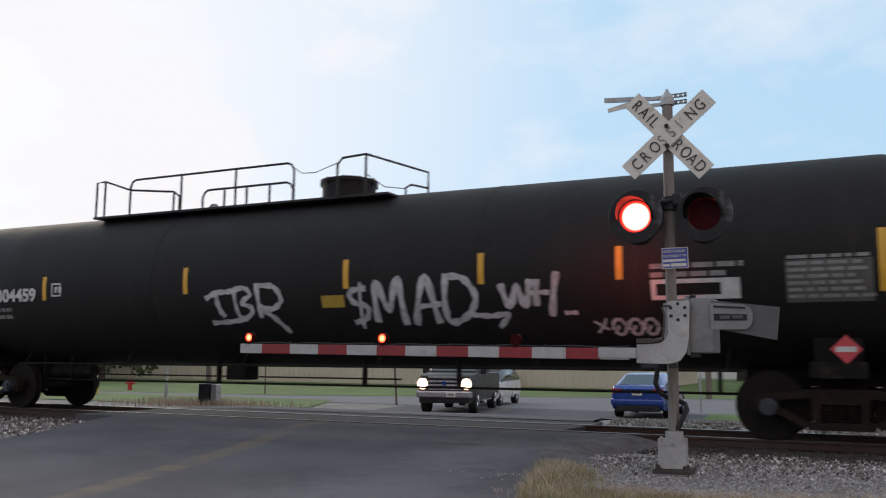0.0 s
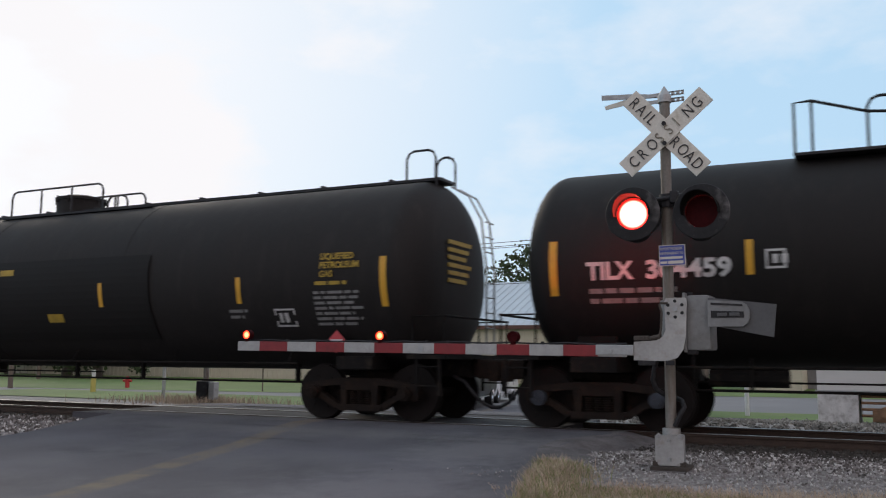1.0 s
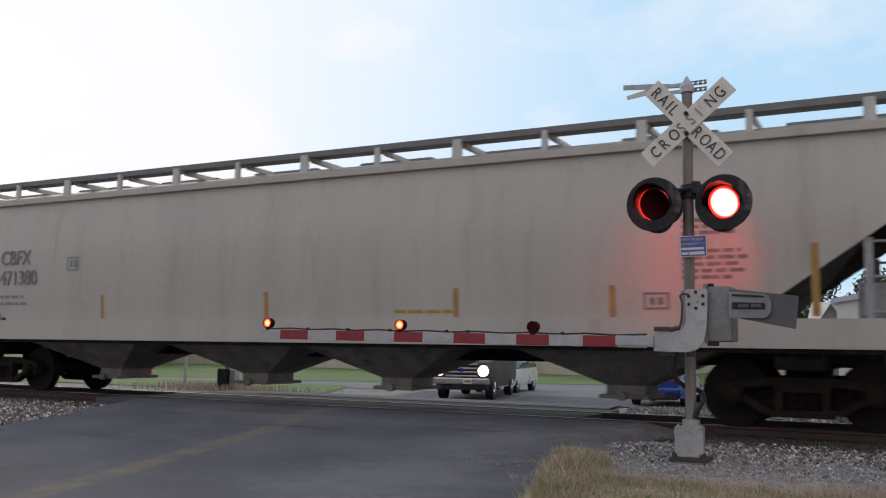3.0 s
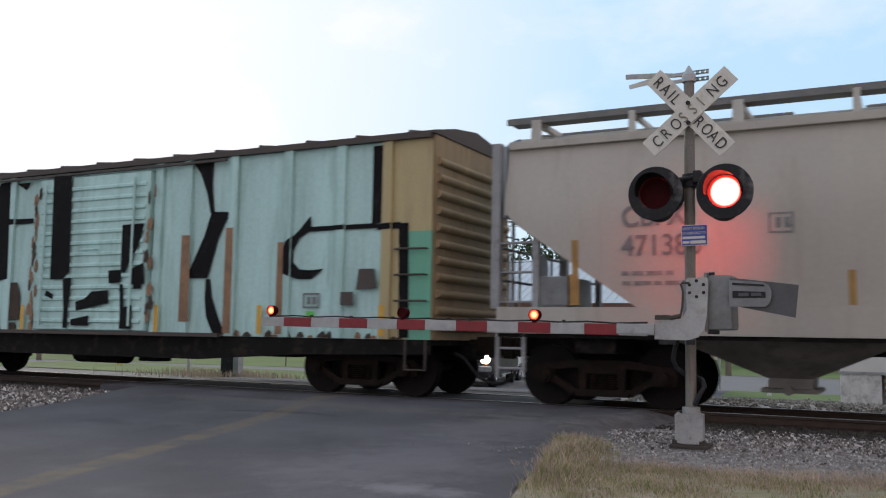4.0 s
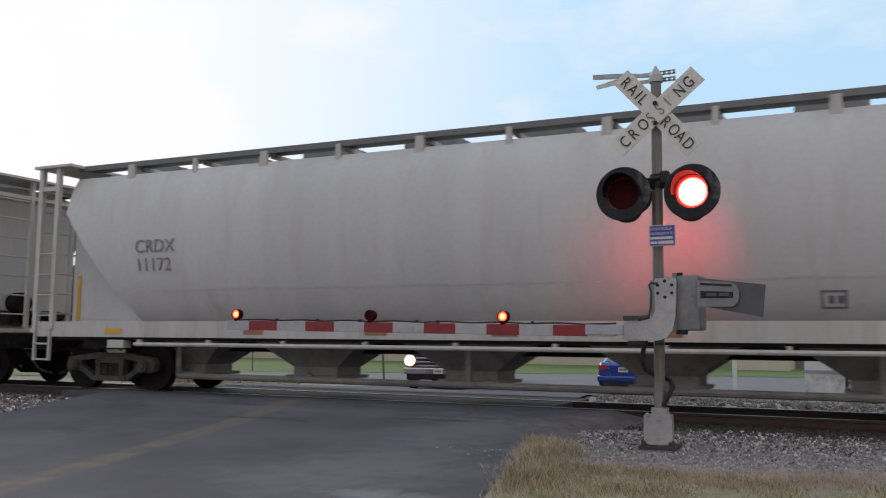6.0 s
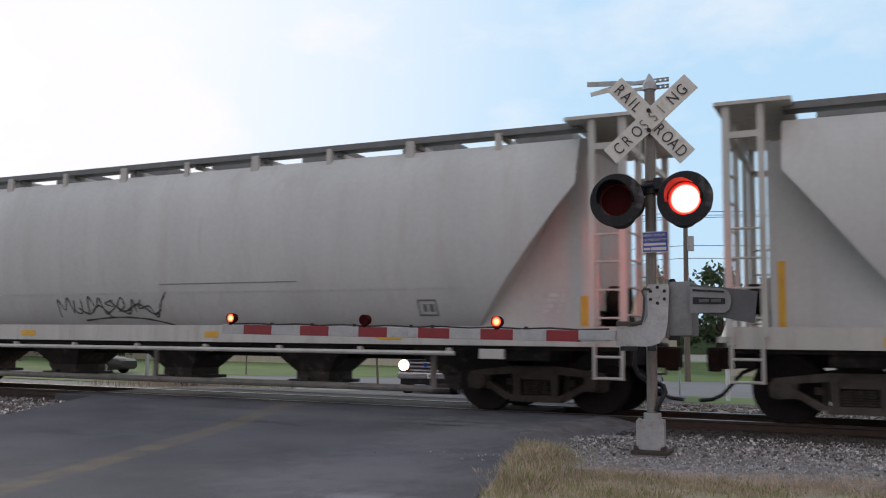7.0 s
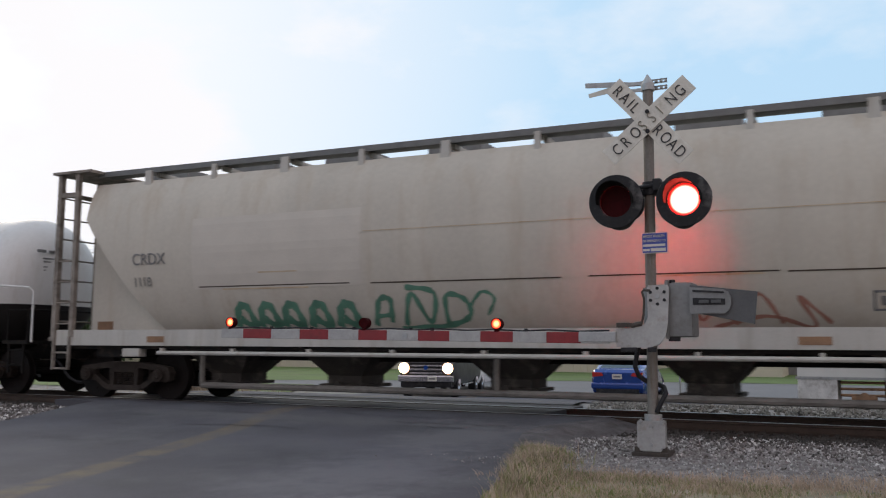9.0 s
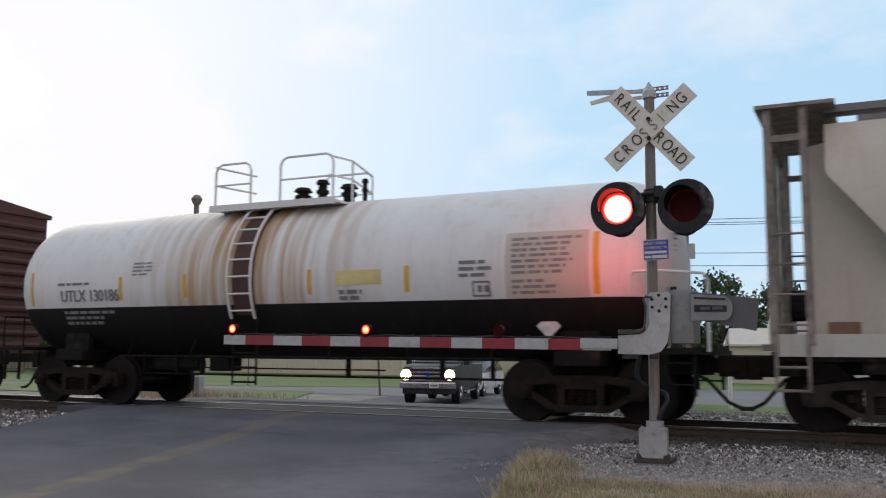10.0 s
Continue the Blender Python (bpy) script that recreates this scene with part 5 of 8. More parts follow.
# -- graffiti-covered boxcar --
D = car_at(-68.02, "boxcar", "pale cyan boxcar covered in black graffiti letters, yellow ends")
hD, zs0, zs1 = 7.62, 0.95, 4.22
yD = lambda z: -1.50
bm = bmesh.new()
box(bm, -hD + 0.05, hD - 0.05, -1.5, 1.5, zs0, zs1)
part("body", bm, CYAN, D)
for x0, x1 in ((-hD, -hD + 0.55), (hD - 0.82, hD)):
    bm = bmesh.new()
    box(bm, x0, x1, -1.512, -1.49, zs0, zs1)
    part("end_panel", bm, BOX_YELLOW, D, "old yellow painted side panel")
bm = bmesh.new()
box(bm, hD - 0.42, hD + 0.01, -1.52, -1.50, zs0, 2.7)
part("overpaint", bm, CYAN_GREEN, D, "green overpaint")
bm = bmesh.new()
box(bm, -hD - 0.01, -hD + 0.25, -1.52, -1.50, zs0, 3.0)
part("overpaint", bm, CYAN_GREEN, D, "green overpaint")
SIDE_POSTS = (-7.0, -5.9, -4.78, -3.64, -2.5, 1.72, 2.45, 3.55, 4.77, 5.88, 6.8)
for x in SIDE_POSTS:
    bm = bmesh.new()
    slab(bm, [(x - 0.09, zs0), (x + 0.09, zs0), (x + 0.09, zs1), (x - 0.09, zs1)], -1.57, -1.49)
    part("side_post", bm, BOX_YELLOW if x > 6.5 else CYAN, D)
bm = bmesh.new()      # plug of the roof: eave, ridge and seams
prof = [(-1.58, 4.285), (-1.58, 4.325), (-0.8, 4.50), (0, 4.6), (0.8, 4.50), (1.58, 4.325), (1.58, 4.285)]
loft(bm, [[(x, y, z) for y, z in prof] for x in (-hD - 0.06, hD + 0.06)])
for i in range(15):
    x = -7.2 + i * 1.03
    for a, b in (((-1.58, 4.33), (0, 4.61)), ((1.58, 4.33), (0, 4.61))):
        rod(bm, (x, a[0], a[1]), (x, b[0], b[1]), 0.035, 6)
part("roof", bm, BOX_ROOF, D)
bm = bmesh.new()
for s in (-1, 1):
    box(bm, -hD, hD, s * 1.55 - 0.05, s * 1.55 + 0.05, 4.215, 4.28)
part("top_chord", bm, BOX_ROOF, D)
door = bmesh.new()
box(door, -1.55, 1.55, -1.62, -1.50, 1.02, 4.08, 0.01)
door_ob = part("sliding_door", door, CYAN, D, "corrugated cyan sliding door")
for i in range(13):
    bm = bmesh.new()
    z = 1.14 + i * 0.22
    loft(bm, [[(x, -1.60, z), (x, -1.655, z + 0.03), (x, -1.655, z + 0.075), (x, -1.60, z + 0.12)] for x in (-1.45, 1.45)])
    part("door_rib", bm, CYAN, door_ob)
bm = bmesh.new()
for x in (-1.3, 1.2):
    rod(bm, (x, -1.69, 1.1), (x, -1.69, 3.95), 0.025, 8)
rod(bm, (-0.2, -1.69, 2.6), (0.3, -1.69, 2.6), 0.02, 6)
part("lock_rod", bm, CYAN, door_ob)
bm = bmesh.new()
box(bm, -3.0, 3.4, -1.68, -1.58, 0.93, 1.0)
box(bm, -3.0, 3.4, -1.64, -1.58, 4.13, 4.17)
part("door_track", bm, BOX_ROOF, D)
for s in (-1, 1):
    bm = bmesh.new()
    box(bm, s * hD - 0.03, s * hD + 0.03, -1.48, 1.48, 0.95, 4.28)
    end = part("end_wall", bm, BOX_END, D, "tan ribbed end wall")
    for i in range(11):
        bm = bmesh.new()
        z = 1.15 + i * 0.27
        rod(bm, (s * (hD + 0.03), -1.4, z), (s * (hD + 0.03), 1.4, z), 0.075, 8)
        part("end_rib", bm, BOX_END, end, smooth=50)
    for i in range(4):
        bm = bmesh.new()
        z = 1.15 + i * 0.42
        pipe(bm, [(s * (hD - 0.06), -1.5, z), (s * (hD - 0.08), -1.6, z), (s * (hD - 0.62), -1.6, z), (s * (hD - 0.64), -1.5, z)], 0.018)
        part("ladder_rung", bm, TRUCK_GREY, D)
    bm = bmesh.new()
    pipe(bm, [(s * (hD - 0.45), -1.5, 0.95), (s * (hD - 0.45), -1.5, 0.47), (s * (hD - 0.08), -1.5, 0.47), (s * (hD - 0.08), -1.5, 0.95)], 0.022)
    part("stirrup", bm, TRUCK_GREY, D)
    truck(D, s * 6.05, TRUCK_BROWN)
bm = bmesh.new()
slab(bm, [(-hD, 0.95), (-hD, 0.72), (-5.0, 0.66), (-2.8, 0.52), (2.8, 0.52), (5.0, 0.66), (hD, 0.72), (hD, 0.95)], -1.50, -1.44)
slab(bm, [(-hD, 0.95), (-hD, 0.72), (-5.0, 0.66), (-2.8, 0.52), (2.8, 0.52), (5.0, 0.66), (hD, 0.72), (hD, 0.95)], 1.44, 1.50)
box(bm, -hD, hD, -1.45, 1.45, 0.86, 0.94)
box(bm, -hD - 0.2, hD + 0.2, -0.2, 0.2, 0.62, 0.9)
part("underframe", bm, FRAME_BLACK, D)
bm = bmesh.new()
rod(bm, (-1.2, -0.7, 0.55), (0.2, -0.7, 0.55), 0.2, 14)
box(bm, 0.7, 1.2, -0.9, -0.5, 0.42, 0.8, 0.03)
part("brake_reservoir", bm, FRAME_BLACK, D)
coupler(D, hD + 0.1)


def paint(car, shapes, y0, material, name="graffiti_letter", label="black painted graffiti letter", thick=0.006):
    for i, pts in enumerate(shapes):
        bm = bmesh.new()
        slab(bm, pts, y0 - thick, y0)
        part(name, bm, material, car, label)


def band(pts, x0, x1):
    """The part of the outline pts that lies between x0 and x1."""
    for edge, side in ((x0, 1), (x1, -1)):
        out = []
        for p, q in zip(pts, pts[1:] + pts[:1]):
            a, b = (p[0] - edge) * side, (q[0] - edge) * side
            if a >= 0:
                out.append(p)
            if (a < 0) != (b < 0):
                out.append((edge, p[1] + (q[1] - p[1]) * a / (a - b)))
        pts = out
    return pts


# painted letters on the flat sheets between the posts
BLACK_LETTERS = [[(-5.53, 4.11), (-5.47, 3.02), (-5.03, 3.44), (-4.50, 4.10)],
          [(-2.95, 4.13), (-2.58, 4.14), (-2.50, 2.06), (-2.97, 2.02), (-3.04, 2.74), (-3.25, 2.93), (-3.84, 3.01), (-3.56, 3.30)],
          [(-2.54, 3.33), (-1.85, 3.32), (-1.85, 3.22), (-2.54, 3.21)],
          [(-2.42, 4.09), (-2.01, 4.09), (-2.12, 3.93)],
          [(2.50, 4.20), (3.02, 4.20), (3.00, 3.75), (3.08, 3.20), (2.99, 3.20), (2.90, 3.55), (2.72, 3.95)],
          [(2.46, 2.00), (2.98, 2.00), (3.20, 2.72), (3.45, 3.20), (3.02, 3.22), (2.85, 2.75)],
          [(2.94, 1.98), (3.04, 1.98), (3.10, 1.65), (3.28, 1.25), (3.44, 0.98), (3.16, 0.98), (2.98, 1.30), (2.93, 1.65)],
          [(5.25, 3.04), (5.02, 2.80), (4.75, 2.60), (4.66, 2.30), (4.72, 2.05), (5.00, 1.95), (5.30, 1.95), (5.55, 2.12), (5.30, 2.10), (5.05, 2.12), (4.90, 2.25), (4.90, 2.45), (5.02, 2.66), (5.27, 2.80)],
          [(-5.46, 1.88), (-4.61, 1.89), (-4.54, 0.92), (-5.41, 0.90)],
          [(-7.70, 2.02), (-7.12, 2.05), (-7.11, 1.94), (-7.69, 1.91)],
          [(-7.28, 4.17), (-7.18, 4.17), (-7.07, 2.03), (-7.13, 2.03)],
          [(-5.53, 2.16), (-4.74, 2.16), (-4.74, 2.10), (-5.53, 2.09)],
          [(6.50, 4.16), (6.68, 4.16), (6.70, 2.86), (6.50, 2.84)],
          [(6.60, 2.84), (7.05, 2.86), (7.05, 2.76), (6.60, 2.74)],
          [(7.02, 2.84), (7.20, 2.84), (7.24, 0.98), (7.06, 0.98)],
          [(5.20, 2.85), (6.60, 2.86), (6.60, 2.78), (5.20, 2.77)]]
paint(D, BLACK_LETTERS, -1.524, SPRAY_BLACK)
for post in SIDE_POSTS:       # the paint runs on over the fronts of the posts
    over = [band(pts, post - 0.088, post + 0.088) for pts in BLACK_LETTERS]
    paint(D, [pts for pts in over if len(pts) > 2], -1.5705, SPRAY_BLACK)
# grime and rust along the sill and round the door
rnd = random.Random(31)
for i in range(80):
    x = rnd.uniform(-7.3, 7.2)
    w, h = rnd.uniform(0.02, 0.11), rnd.uniform(0.03, 0.12)
    if -1.7 < x < 1.7:
        continue
    paint(D, [[(x - w, 0.955), (x + w * rnd.uniform(0.6, 1), 0.955), (x + w * 0.6, 0.955 + h * 0.7), (x + w * 0.1, 0.955 + h), (x - w * 0.7, 0.955 + h * 0.5)]], -1.516,
          rnd.choice((RUST, SILL_GRIME, SILL_GRIME)), "sill_stain", "dark rust and grime stain", 0.01)
for i in range(46):
    z = 1.05 + (i % 23) * 0.125
    x, w = (-1.62 if i < 23 else 1.62) + rnd.uniform(-0.1, 0.1), rnd.uniform(0.04, 0.13)
    if i >= 23 and rnd.random() < 0.45:
        continue
    paint(D, [[(x - w * 0.5, z - 0.1), (x + w * 0.2, z - 0.13), (x + w * 0.6, z), (x + w * 0.2, z + 0.14), (x - w * 0.4, z + 0.08)]], -1.63, rnd.choice((RUST, RUST, SILL_GRIME)), "door_stain", "rust and grime by the door", 0.012)
paint(D, [[(-2.42, 1.2), (-2.1, 1.2), (-2.1, 1.66), (-2.2, 1.98), (-2.42, 1.98)], [(-2.38, 0.97), (-2.2, 0.97), (-2.2, 1.15), (-2.38, 1.15)]], -1.545, SILL_GRIME, "door_stain", "rust and grime by the door", 0.01)
paint(D, [[(0.95, 1.05), (1.25, 1.05), (1.25, 1.5), (0.95, 1.45)], [(-0.62, 1.05), (-0.5, 1.05), (-0.5, 1.6), (-0.62, 1.65)], [(-0.4, 1.1), (0.1, 1.1), (0.1, 1.3), (-0.4, 1.22)],
          [(1.2, 1.9), (1.55, 1.9), (1.5, 2.3), (1.2, 2.2)], [(-1.2, 1.7), (-0.95, 1.62), (-0.95, 1.72), (-1.15, 1.8)]], -1.664, SPRAY_BLACK, "graffiti_letter", "black painted graffiti letter", 0.004)
paint(D, [[(-1.12, 4.14), (-0.59, 4.12), (-0.52, 2.18), (-0.69, 2.02), (-1.06, 2.02)],
          [(0.90, 3.05), (1.48, 3.06), (1.33, 2.62), (1.01, 2.12), (0.91, 2.16)],
          [(0.58, 2.17), (0.93, 2.18), (0.91, 1.94), (0.61, 1.92)],
          [(-0.69, 2.02), (-0.46, 2.05), (-0.47, 1.74), (-0.52, 1.30), (-0.61, 1.34)],
          [(-0.29, 1.56), (-0.03, 1.63), (0.15, 1.77), (0.60, 1.79), (0.62, 1.54), (0.15, 1.46), (-0.26, 1.39)],
          [(0.90, 1.90), (0.99, 1.90), (1.05, 1.29), (0.96, 1.25)],
          [(1.24, 2.07), (1.47, 2.08), (1.47, 1.81), (1.27, 1.81)]], -1.662, SPRAY_BLACK)
paint(D, [[(2.36, 1.2), (2.6, 1.2), (2.56, 2.8), (2.36, 2.8)], [(3.42, 1.0), (3.6, 1.0), (3.58, 2.9), (3.42, 2.9)],
          [(4.6, 1.0), (4.74, 1.0), (4.72, 2.6), (4.6, 2.6)]], -1.575, RUST, "rust_streak", "orange rust streak")
paint(D, [[(-4.55, 1.35), (-4.0, 1.35), (-4.0, 1.75), (-4.55, 1.75)], [(-6.35, 1.28), (-5.85, 1.28), (-5.85, 1.45), (-6.35, 1.45)],
          [(5.95, 1.5), (6.2, 1.5), (6.2, 1.72), (5.95, 1.72)], [(6.25, 1.75), (6.65, 1.78), (6.6, 2.1), (6.3, 2.1)]], -1.578, BOX_ROOF, "tack_board", "small grey tack board")
strips(D, (-6.9, -4.4, -1.95, 1.8, 4.25, 6.75), 1.0, 1.5, lambda z: -1.575)
letters("reporting_mark", "RBOX", 0.26, -6.7, 1.98, lambda z: -1.53, STENCIL_GREY, D, 0.9, 0.004)
letters("reporting_mark", "377", 0.3, -5.38, 1.95, lambda z: -1.556, STENCIL_WHITE, D, 1.2, 0.014)
letters("reporting_mark", "619", 0.3, -4.62, 1.95, lambda z: -1.556, STENCIL_WHITE, D, 1.08, 0.016)
frame_label(D, 5.15, 1.45, lambda z: -1.53, STENCIL_GREY, 0.34, 0.26)
bm = bmesh.new()
sheet(bm, 5.22, 5.4, 1.28, 1.4, lambda z: -1.53, nz=1)
part("green_sticker", bm, M("green sticker", (0.1, 0.5, 0.1), 0.6), D)

# -- three covered hoppers with caged ends --
E_CAR = cage_hopper(-85.9, 9.05, HOP_GREY, "light grey covered hopper with caged end platforms", BAY_PALE, 7.5, TRUCK_GREY, (-6.2, -3.25, -0.22, 2.95, 5.9), bay_w=1.15, neck=0.46)
bm = bmesh.new()
for z, x0, x1 in ((1.85, -6.6, 6.9),):
    sheet(bm, x0, x1, z, z + 0.014, yH, nz=1)
part("side_seam", bm, DECAL_WHITE, E_CAR)
frame_label(E_CAR, 5.15, 1.45, yH, STENCIL_GREY, 0.32, 0.24)
bar_block(E_CAR, 7.35, 7.75, 1.75, 4, 0.08, 0.05, yGusset, DECAL_WHITE, 41)
letters("reporting_mark", "CRDX\n11172", 0.34, -6.5, 2.55, yH, DECAL_DULL, E_CAR, 1.0)
for x in (-7.2, -4.0, -1.6, 0.6, 3.0):
    bm = bmesh.new()
    sheet(bm, x, x + 0.42, 1.06, 1.16, ySill, nz=1)
    part("sill_reflector", bm, RUST if x > -5 else DECAL_YELLOW, E_CAR)
strips(E_CAR, (8.42, -8.42), 1.3, 2.2, yGusset, 0.1)

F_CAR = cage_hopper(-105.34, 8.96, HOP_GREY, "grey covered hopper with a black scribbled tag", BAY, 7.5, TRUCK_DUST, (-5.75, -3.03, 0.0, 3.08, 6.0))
bm = bmesh.new()
stroke(bm, [(-1.75, 1.62), (-1.5, 1.5), (-1.2, 1.66), (-0.95, 1.44)], 0.035, yH)
stroke(bm, [(-0.9, 1.75), (-0.6, 1.55), (-0.2, 1.68), (0.1, 1.5), (0.3, 1.58)], 0.04, yH)
stroke(bm, [(-2.28, 1.44), (-2.24, 1.78), (-2.11, 1.58), (-1.98, 1.81), (-1.89, 1.51)], 0.03, yH)
stroke(bm, [(-1.81, 1.76), (-1.85, 1.56), (-1.68, 1.53), (-1.63, 1.78)], 0.03, yH)
stroke(bm, [(-1.51, 1.49), (-1.42, 1.83), (-1.29, 1.62), (-1.16, 1.81), (-1.08, 1.51)], 0.03, yH)
stroke(bm, [(-0.82, 1.76), (-1.03, 1.69), (-0.82, 1.62), (-1.08, 1.49)], 0.03, yH)
stroke(bm, [(-0.73, 1.54), (-0.56, 1.65), (-0.60, 1.80), (-0.73, 1.62), (-0.47, 1.51), (-0.34, 1.76), (-0.30, 1.54)], 0.03, yH)
stroke(bm, [(-0.13, 1.76), (-0.22, 1.60), (0.04, 1.64), (0.17, 1.44), (0.34, 1.69), (0.52, 1.89)], 0.03, yH)
stroke(bm, [(-1.68, 1.38), (-0.82, 1.44), (-0.04, 1.40), (0.64, 1.26)], 0.03, yH)
part("graffiti_tag", bm, SPRAY_FAINT, F_CAR, "thin black scribbled tag")
for x, w in ((-6.9, 0.35), (5.0, 0.45), (1.55, 0.3), (-3.0, 0.4)):
    bm = bmesh.new()
    sheet(bm, x, x + w, 1.08, 1.18, ySill, nz=1)
    part("sill_reflector", bm, DECAL_YELLOW, F_CAR)
bm = bmesh.new()
sheet(bm, -6.6, 6.6, 1.87, 1.884, yH, nz=1)
part("side_seam", bm, DECAL_WHITE, F_CAR)
bm = bmesh.new()
sheet(bm, 0.4, 3.4, 2.02, 2.035, yH, nz=1)
part("side_seam", bm, STENCIL_GREY, F_CAR)
strips(F_CAR, (-8.45, 8.3), 1.3, 1.75, yGusset, 0.2)
frame_label(F_CAR, 5.6, 1.45, yH, STENCIL_GREY, 0.34, 0.26)
bar_block(F_CAR, 7.6, 8.0, 1.8, 4, 0.08, 0.06, yGusset, DECAL_WHITE, 42)
bar_block(F_CAR, -5.8, -5.0, 2.6, 2, 0.3, 0.22, yH, HOP_PATCH, 43)

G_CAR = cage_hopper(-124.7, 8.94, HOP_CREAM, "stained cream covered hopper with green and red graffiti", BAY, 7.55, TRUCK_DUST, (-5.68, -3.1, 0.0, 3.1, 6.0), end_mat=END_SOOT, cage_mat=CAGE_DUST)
bm = bmesh.new()
sheet(bm, -5.62, -2.15, 2.0, 3.26, yH, nz=10)
part("repainted_patch", bm, HOP_PATCH, G_CAR, "pale repainted patch")
letters("reporting_mark", "CRDX", 0.3, -7.0, 2.47, yH, STENCIL_GREY, G_CAR, 0.95)
letters("reporting_mark", "1118", 0.24, -7.0, 2.08, yH, DECAL_DULL, G_CAR, 0.9)
bm = bmesh.new()
stroke(bm, [(-2.05, 1.35), (-1.9, 1.75), (-1.7, 1.75), (-1.75, 1.4)], 0.09, yH)
stroke(bm, [(-2.0, 1.5), (-1.7, 1.52)], 0.07, yH)
stroke(bm, [(-1.5, 1.35), (-1.3, 1.85), (-1.05, 1.4), (-0.9, 1.85), (-1.4, 1.95)], 0.08, yH)
stroke(bm, [(-0.75, 1.35), (-0.7, 1.8), (-0.4, 1.75), (-0.35, 1.5), (-0.75, 1.35), (-1.6, 1.3)], 0.08, yH)
stroke(bm, [(-0.35, 1.6), (-0.1, 1.85), (0.1, 1.75), (-0.05, 1.5)], 0.05, yH)
part("graffiti_tag", bm, SPRAY_GREEN, G_CAR, "green spray-painted tag")
bm = bmesh.new()
for x in (-4.85, -4.35, -3.85, -3.3, -2.75):
    stroke(bm, [(x, 1.34), (x + 0.12, 1.66), (x + 0.3, 1.68), (x + 0.38, 1.34), (x + 0.1, 1.48)], 0.13, yH)
part("graffiti_tag", bm, SPRAY_GREEN, G_CAR, "blurred green spray-painted tag")
bm = bmesh.new()
stroke(bm, [(3.0, 1.75), (3.15, 1.4), (3.4, 1.7), (3.6, 1.35), (3.9, 1.75), (4.2, 1.35)], 0.05, yH)
stroke(bm, [(3.3, 1.3), (4.0, 1.45), (4.6, 1.3), (4.4, 1.7), (4.8, 1.35)], 0.05, yH)
part("graffiti_tag", bm, SPRAY_RED, G_CAR, "faded red spray-painted tag")
bm = bmesh.new()
for z, x0, x1 in ((2.86, -2.1, 6.9),):
    sheet(bm, x0, x1, z, z + 0.012, yH, proud=0.009, nz=1)
for x0, x1, z in ((-4.2, -3.4, 2.25), (-5.0, -3.2, 1.98), (2.6, 4.0, 2.0)):
    sheet(bm, x0, x1, z, z + 0.025, yH, proud=0.009, nz=1)
part("side_seam", bm, SPILL, G_CAR)
bm = bmesh.new()
for x0, x1, z in ((-5.5, -2.4, 2.03), (-2.0, 1.2, 2.02), (1.6, 4.2, 2.03), (4.3, 6.6, 2.02)):
    sheet(bm, x0, x1, z, z + 0.02, yH, proud=0.009, nz=1)
part("side_seam", bm, SILL_GRIME, G_CAR, "dark grimy weld seam")
for x in (-8.3, -6.6, 6.3, 4.4, 7.3):
    bm = bmesh.new()
    sheet(bm, x, x + 0.4, 1.06 if abs(x) < 7 else 1.3, 1.17 if abs(x) < 7 else 1.46, ySill if abs(x) < 7 else yGusset, nz=1)
    part("sill_reflector", bm, RUST, G_CAR)
frame_label(G_CAR, 5.3, 1.5, yH, STENCIL_GREY, 0.34, 0.26)
bar_block(G_CAR, 7.3, 7.8, 1.7, 3, 0.08, 0.06, yGusset, DECAL_WHITE, 44)

# -- white and black tank car --
H = car_at(-141.5, "tank_car", "white tank car with a black belly, rust-stained top platform")
R, zc = 1.43, 2.32
yT = side_of(R, zc)
tank_body(H, 6.66, R, zc, STAINED, head=0.95, belly=TANK_BLACK, zbelly=1.84).location.x = -0.19

tank_under(H, 6.5, 5.1, R, zc, TRUCK_BROWN, FRAME_BLACK)
bm = bmesh.new()
sheet(bm, -1.08, -0.62, 1.66, 3.6, yT, proud=0.012, nz=14)
part("ladder_backing", bm, BROWN, H, "dark red painted band behind the ladder")
bm = bmesh.new()
n = 14
for x in (-1.1, -0.6):
    pts = []
    for i in range(n + 1):
        a = radians(118 - 104 * i / n)
        pts.append((x + (0.25 if i > n - 3 else 0), -math.sin(a) * (R + 0.12), zc + math.cos(a) * (R + 0.12)))
    pipe(bm, pts, 0.025)
for i in range(9):
    a = radians(118 - 100 * (i + 0.5) / 9)
    rod(bm, (-1.1, -math.sin(a) * (R + 0.12), zc + math.cos(a) * (R + 0.12)), (-0.6, -math.sin(a) * (R + 0.12), zc + math.cos(a) * (R + 0.12)), 0.018, 6)
part("side_ladder", bm, TANK_WHITE, H)
bm = bmesh.new()
for x in (-1.1, -0.6):
    rod(bm, (x, -1.3, 1.68), (x, -1.3, 0.45), 0.02, 6)
for z in (0.5, 0.75, 1.0):
    rod(bm, (-1.1, -1.3, z), (-0.6, -1.3, z), 0.018, 6)
part("ladder_foot", bm, FRAME_BLACK, H)
bm = bmesh.new()
box(bm, -1.99, 0.74, -1.0, -0.4, 3.62, 3.66)
box(bm, -1.99, 0.74, 0.4, 1.0, 3.62, 3.66)
box(bm, -1.99, 0.74, -1.02, -0.98, 3.58, 3.70)
part("top_platform", bm, TANK_WHITE, H)
bm = bmesh.new()
rail_loop(bm, -1.88, -1.08, -0.98, 3.68, 4.46, 0)
rail_loop(bm, -0.43, 0.68, -0.98, 3.68, 4.48, 0)
rail_loop(bm, -0.75, 0.34, 0.98, 3.68, 4.52, 0)
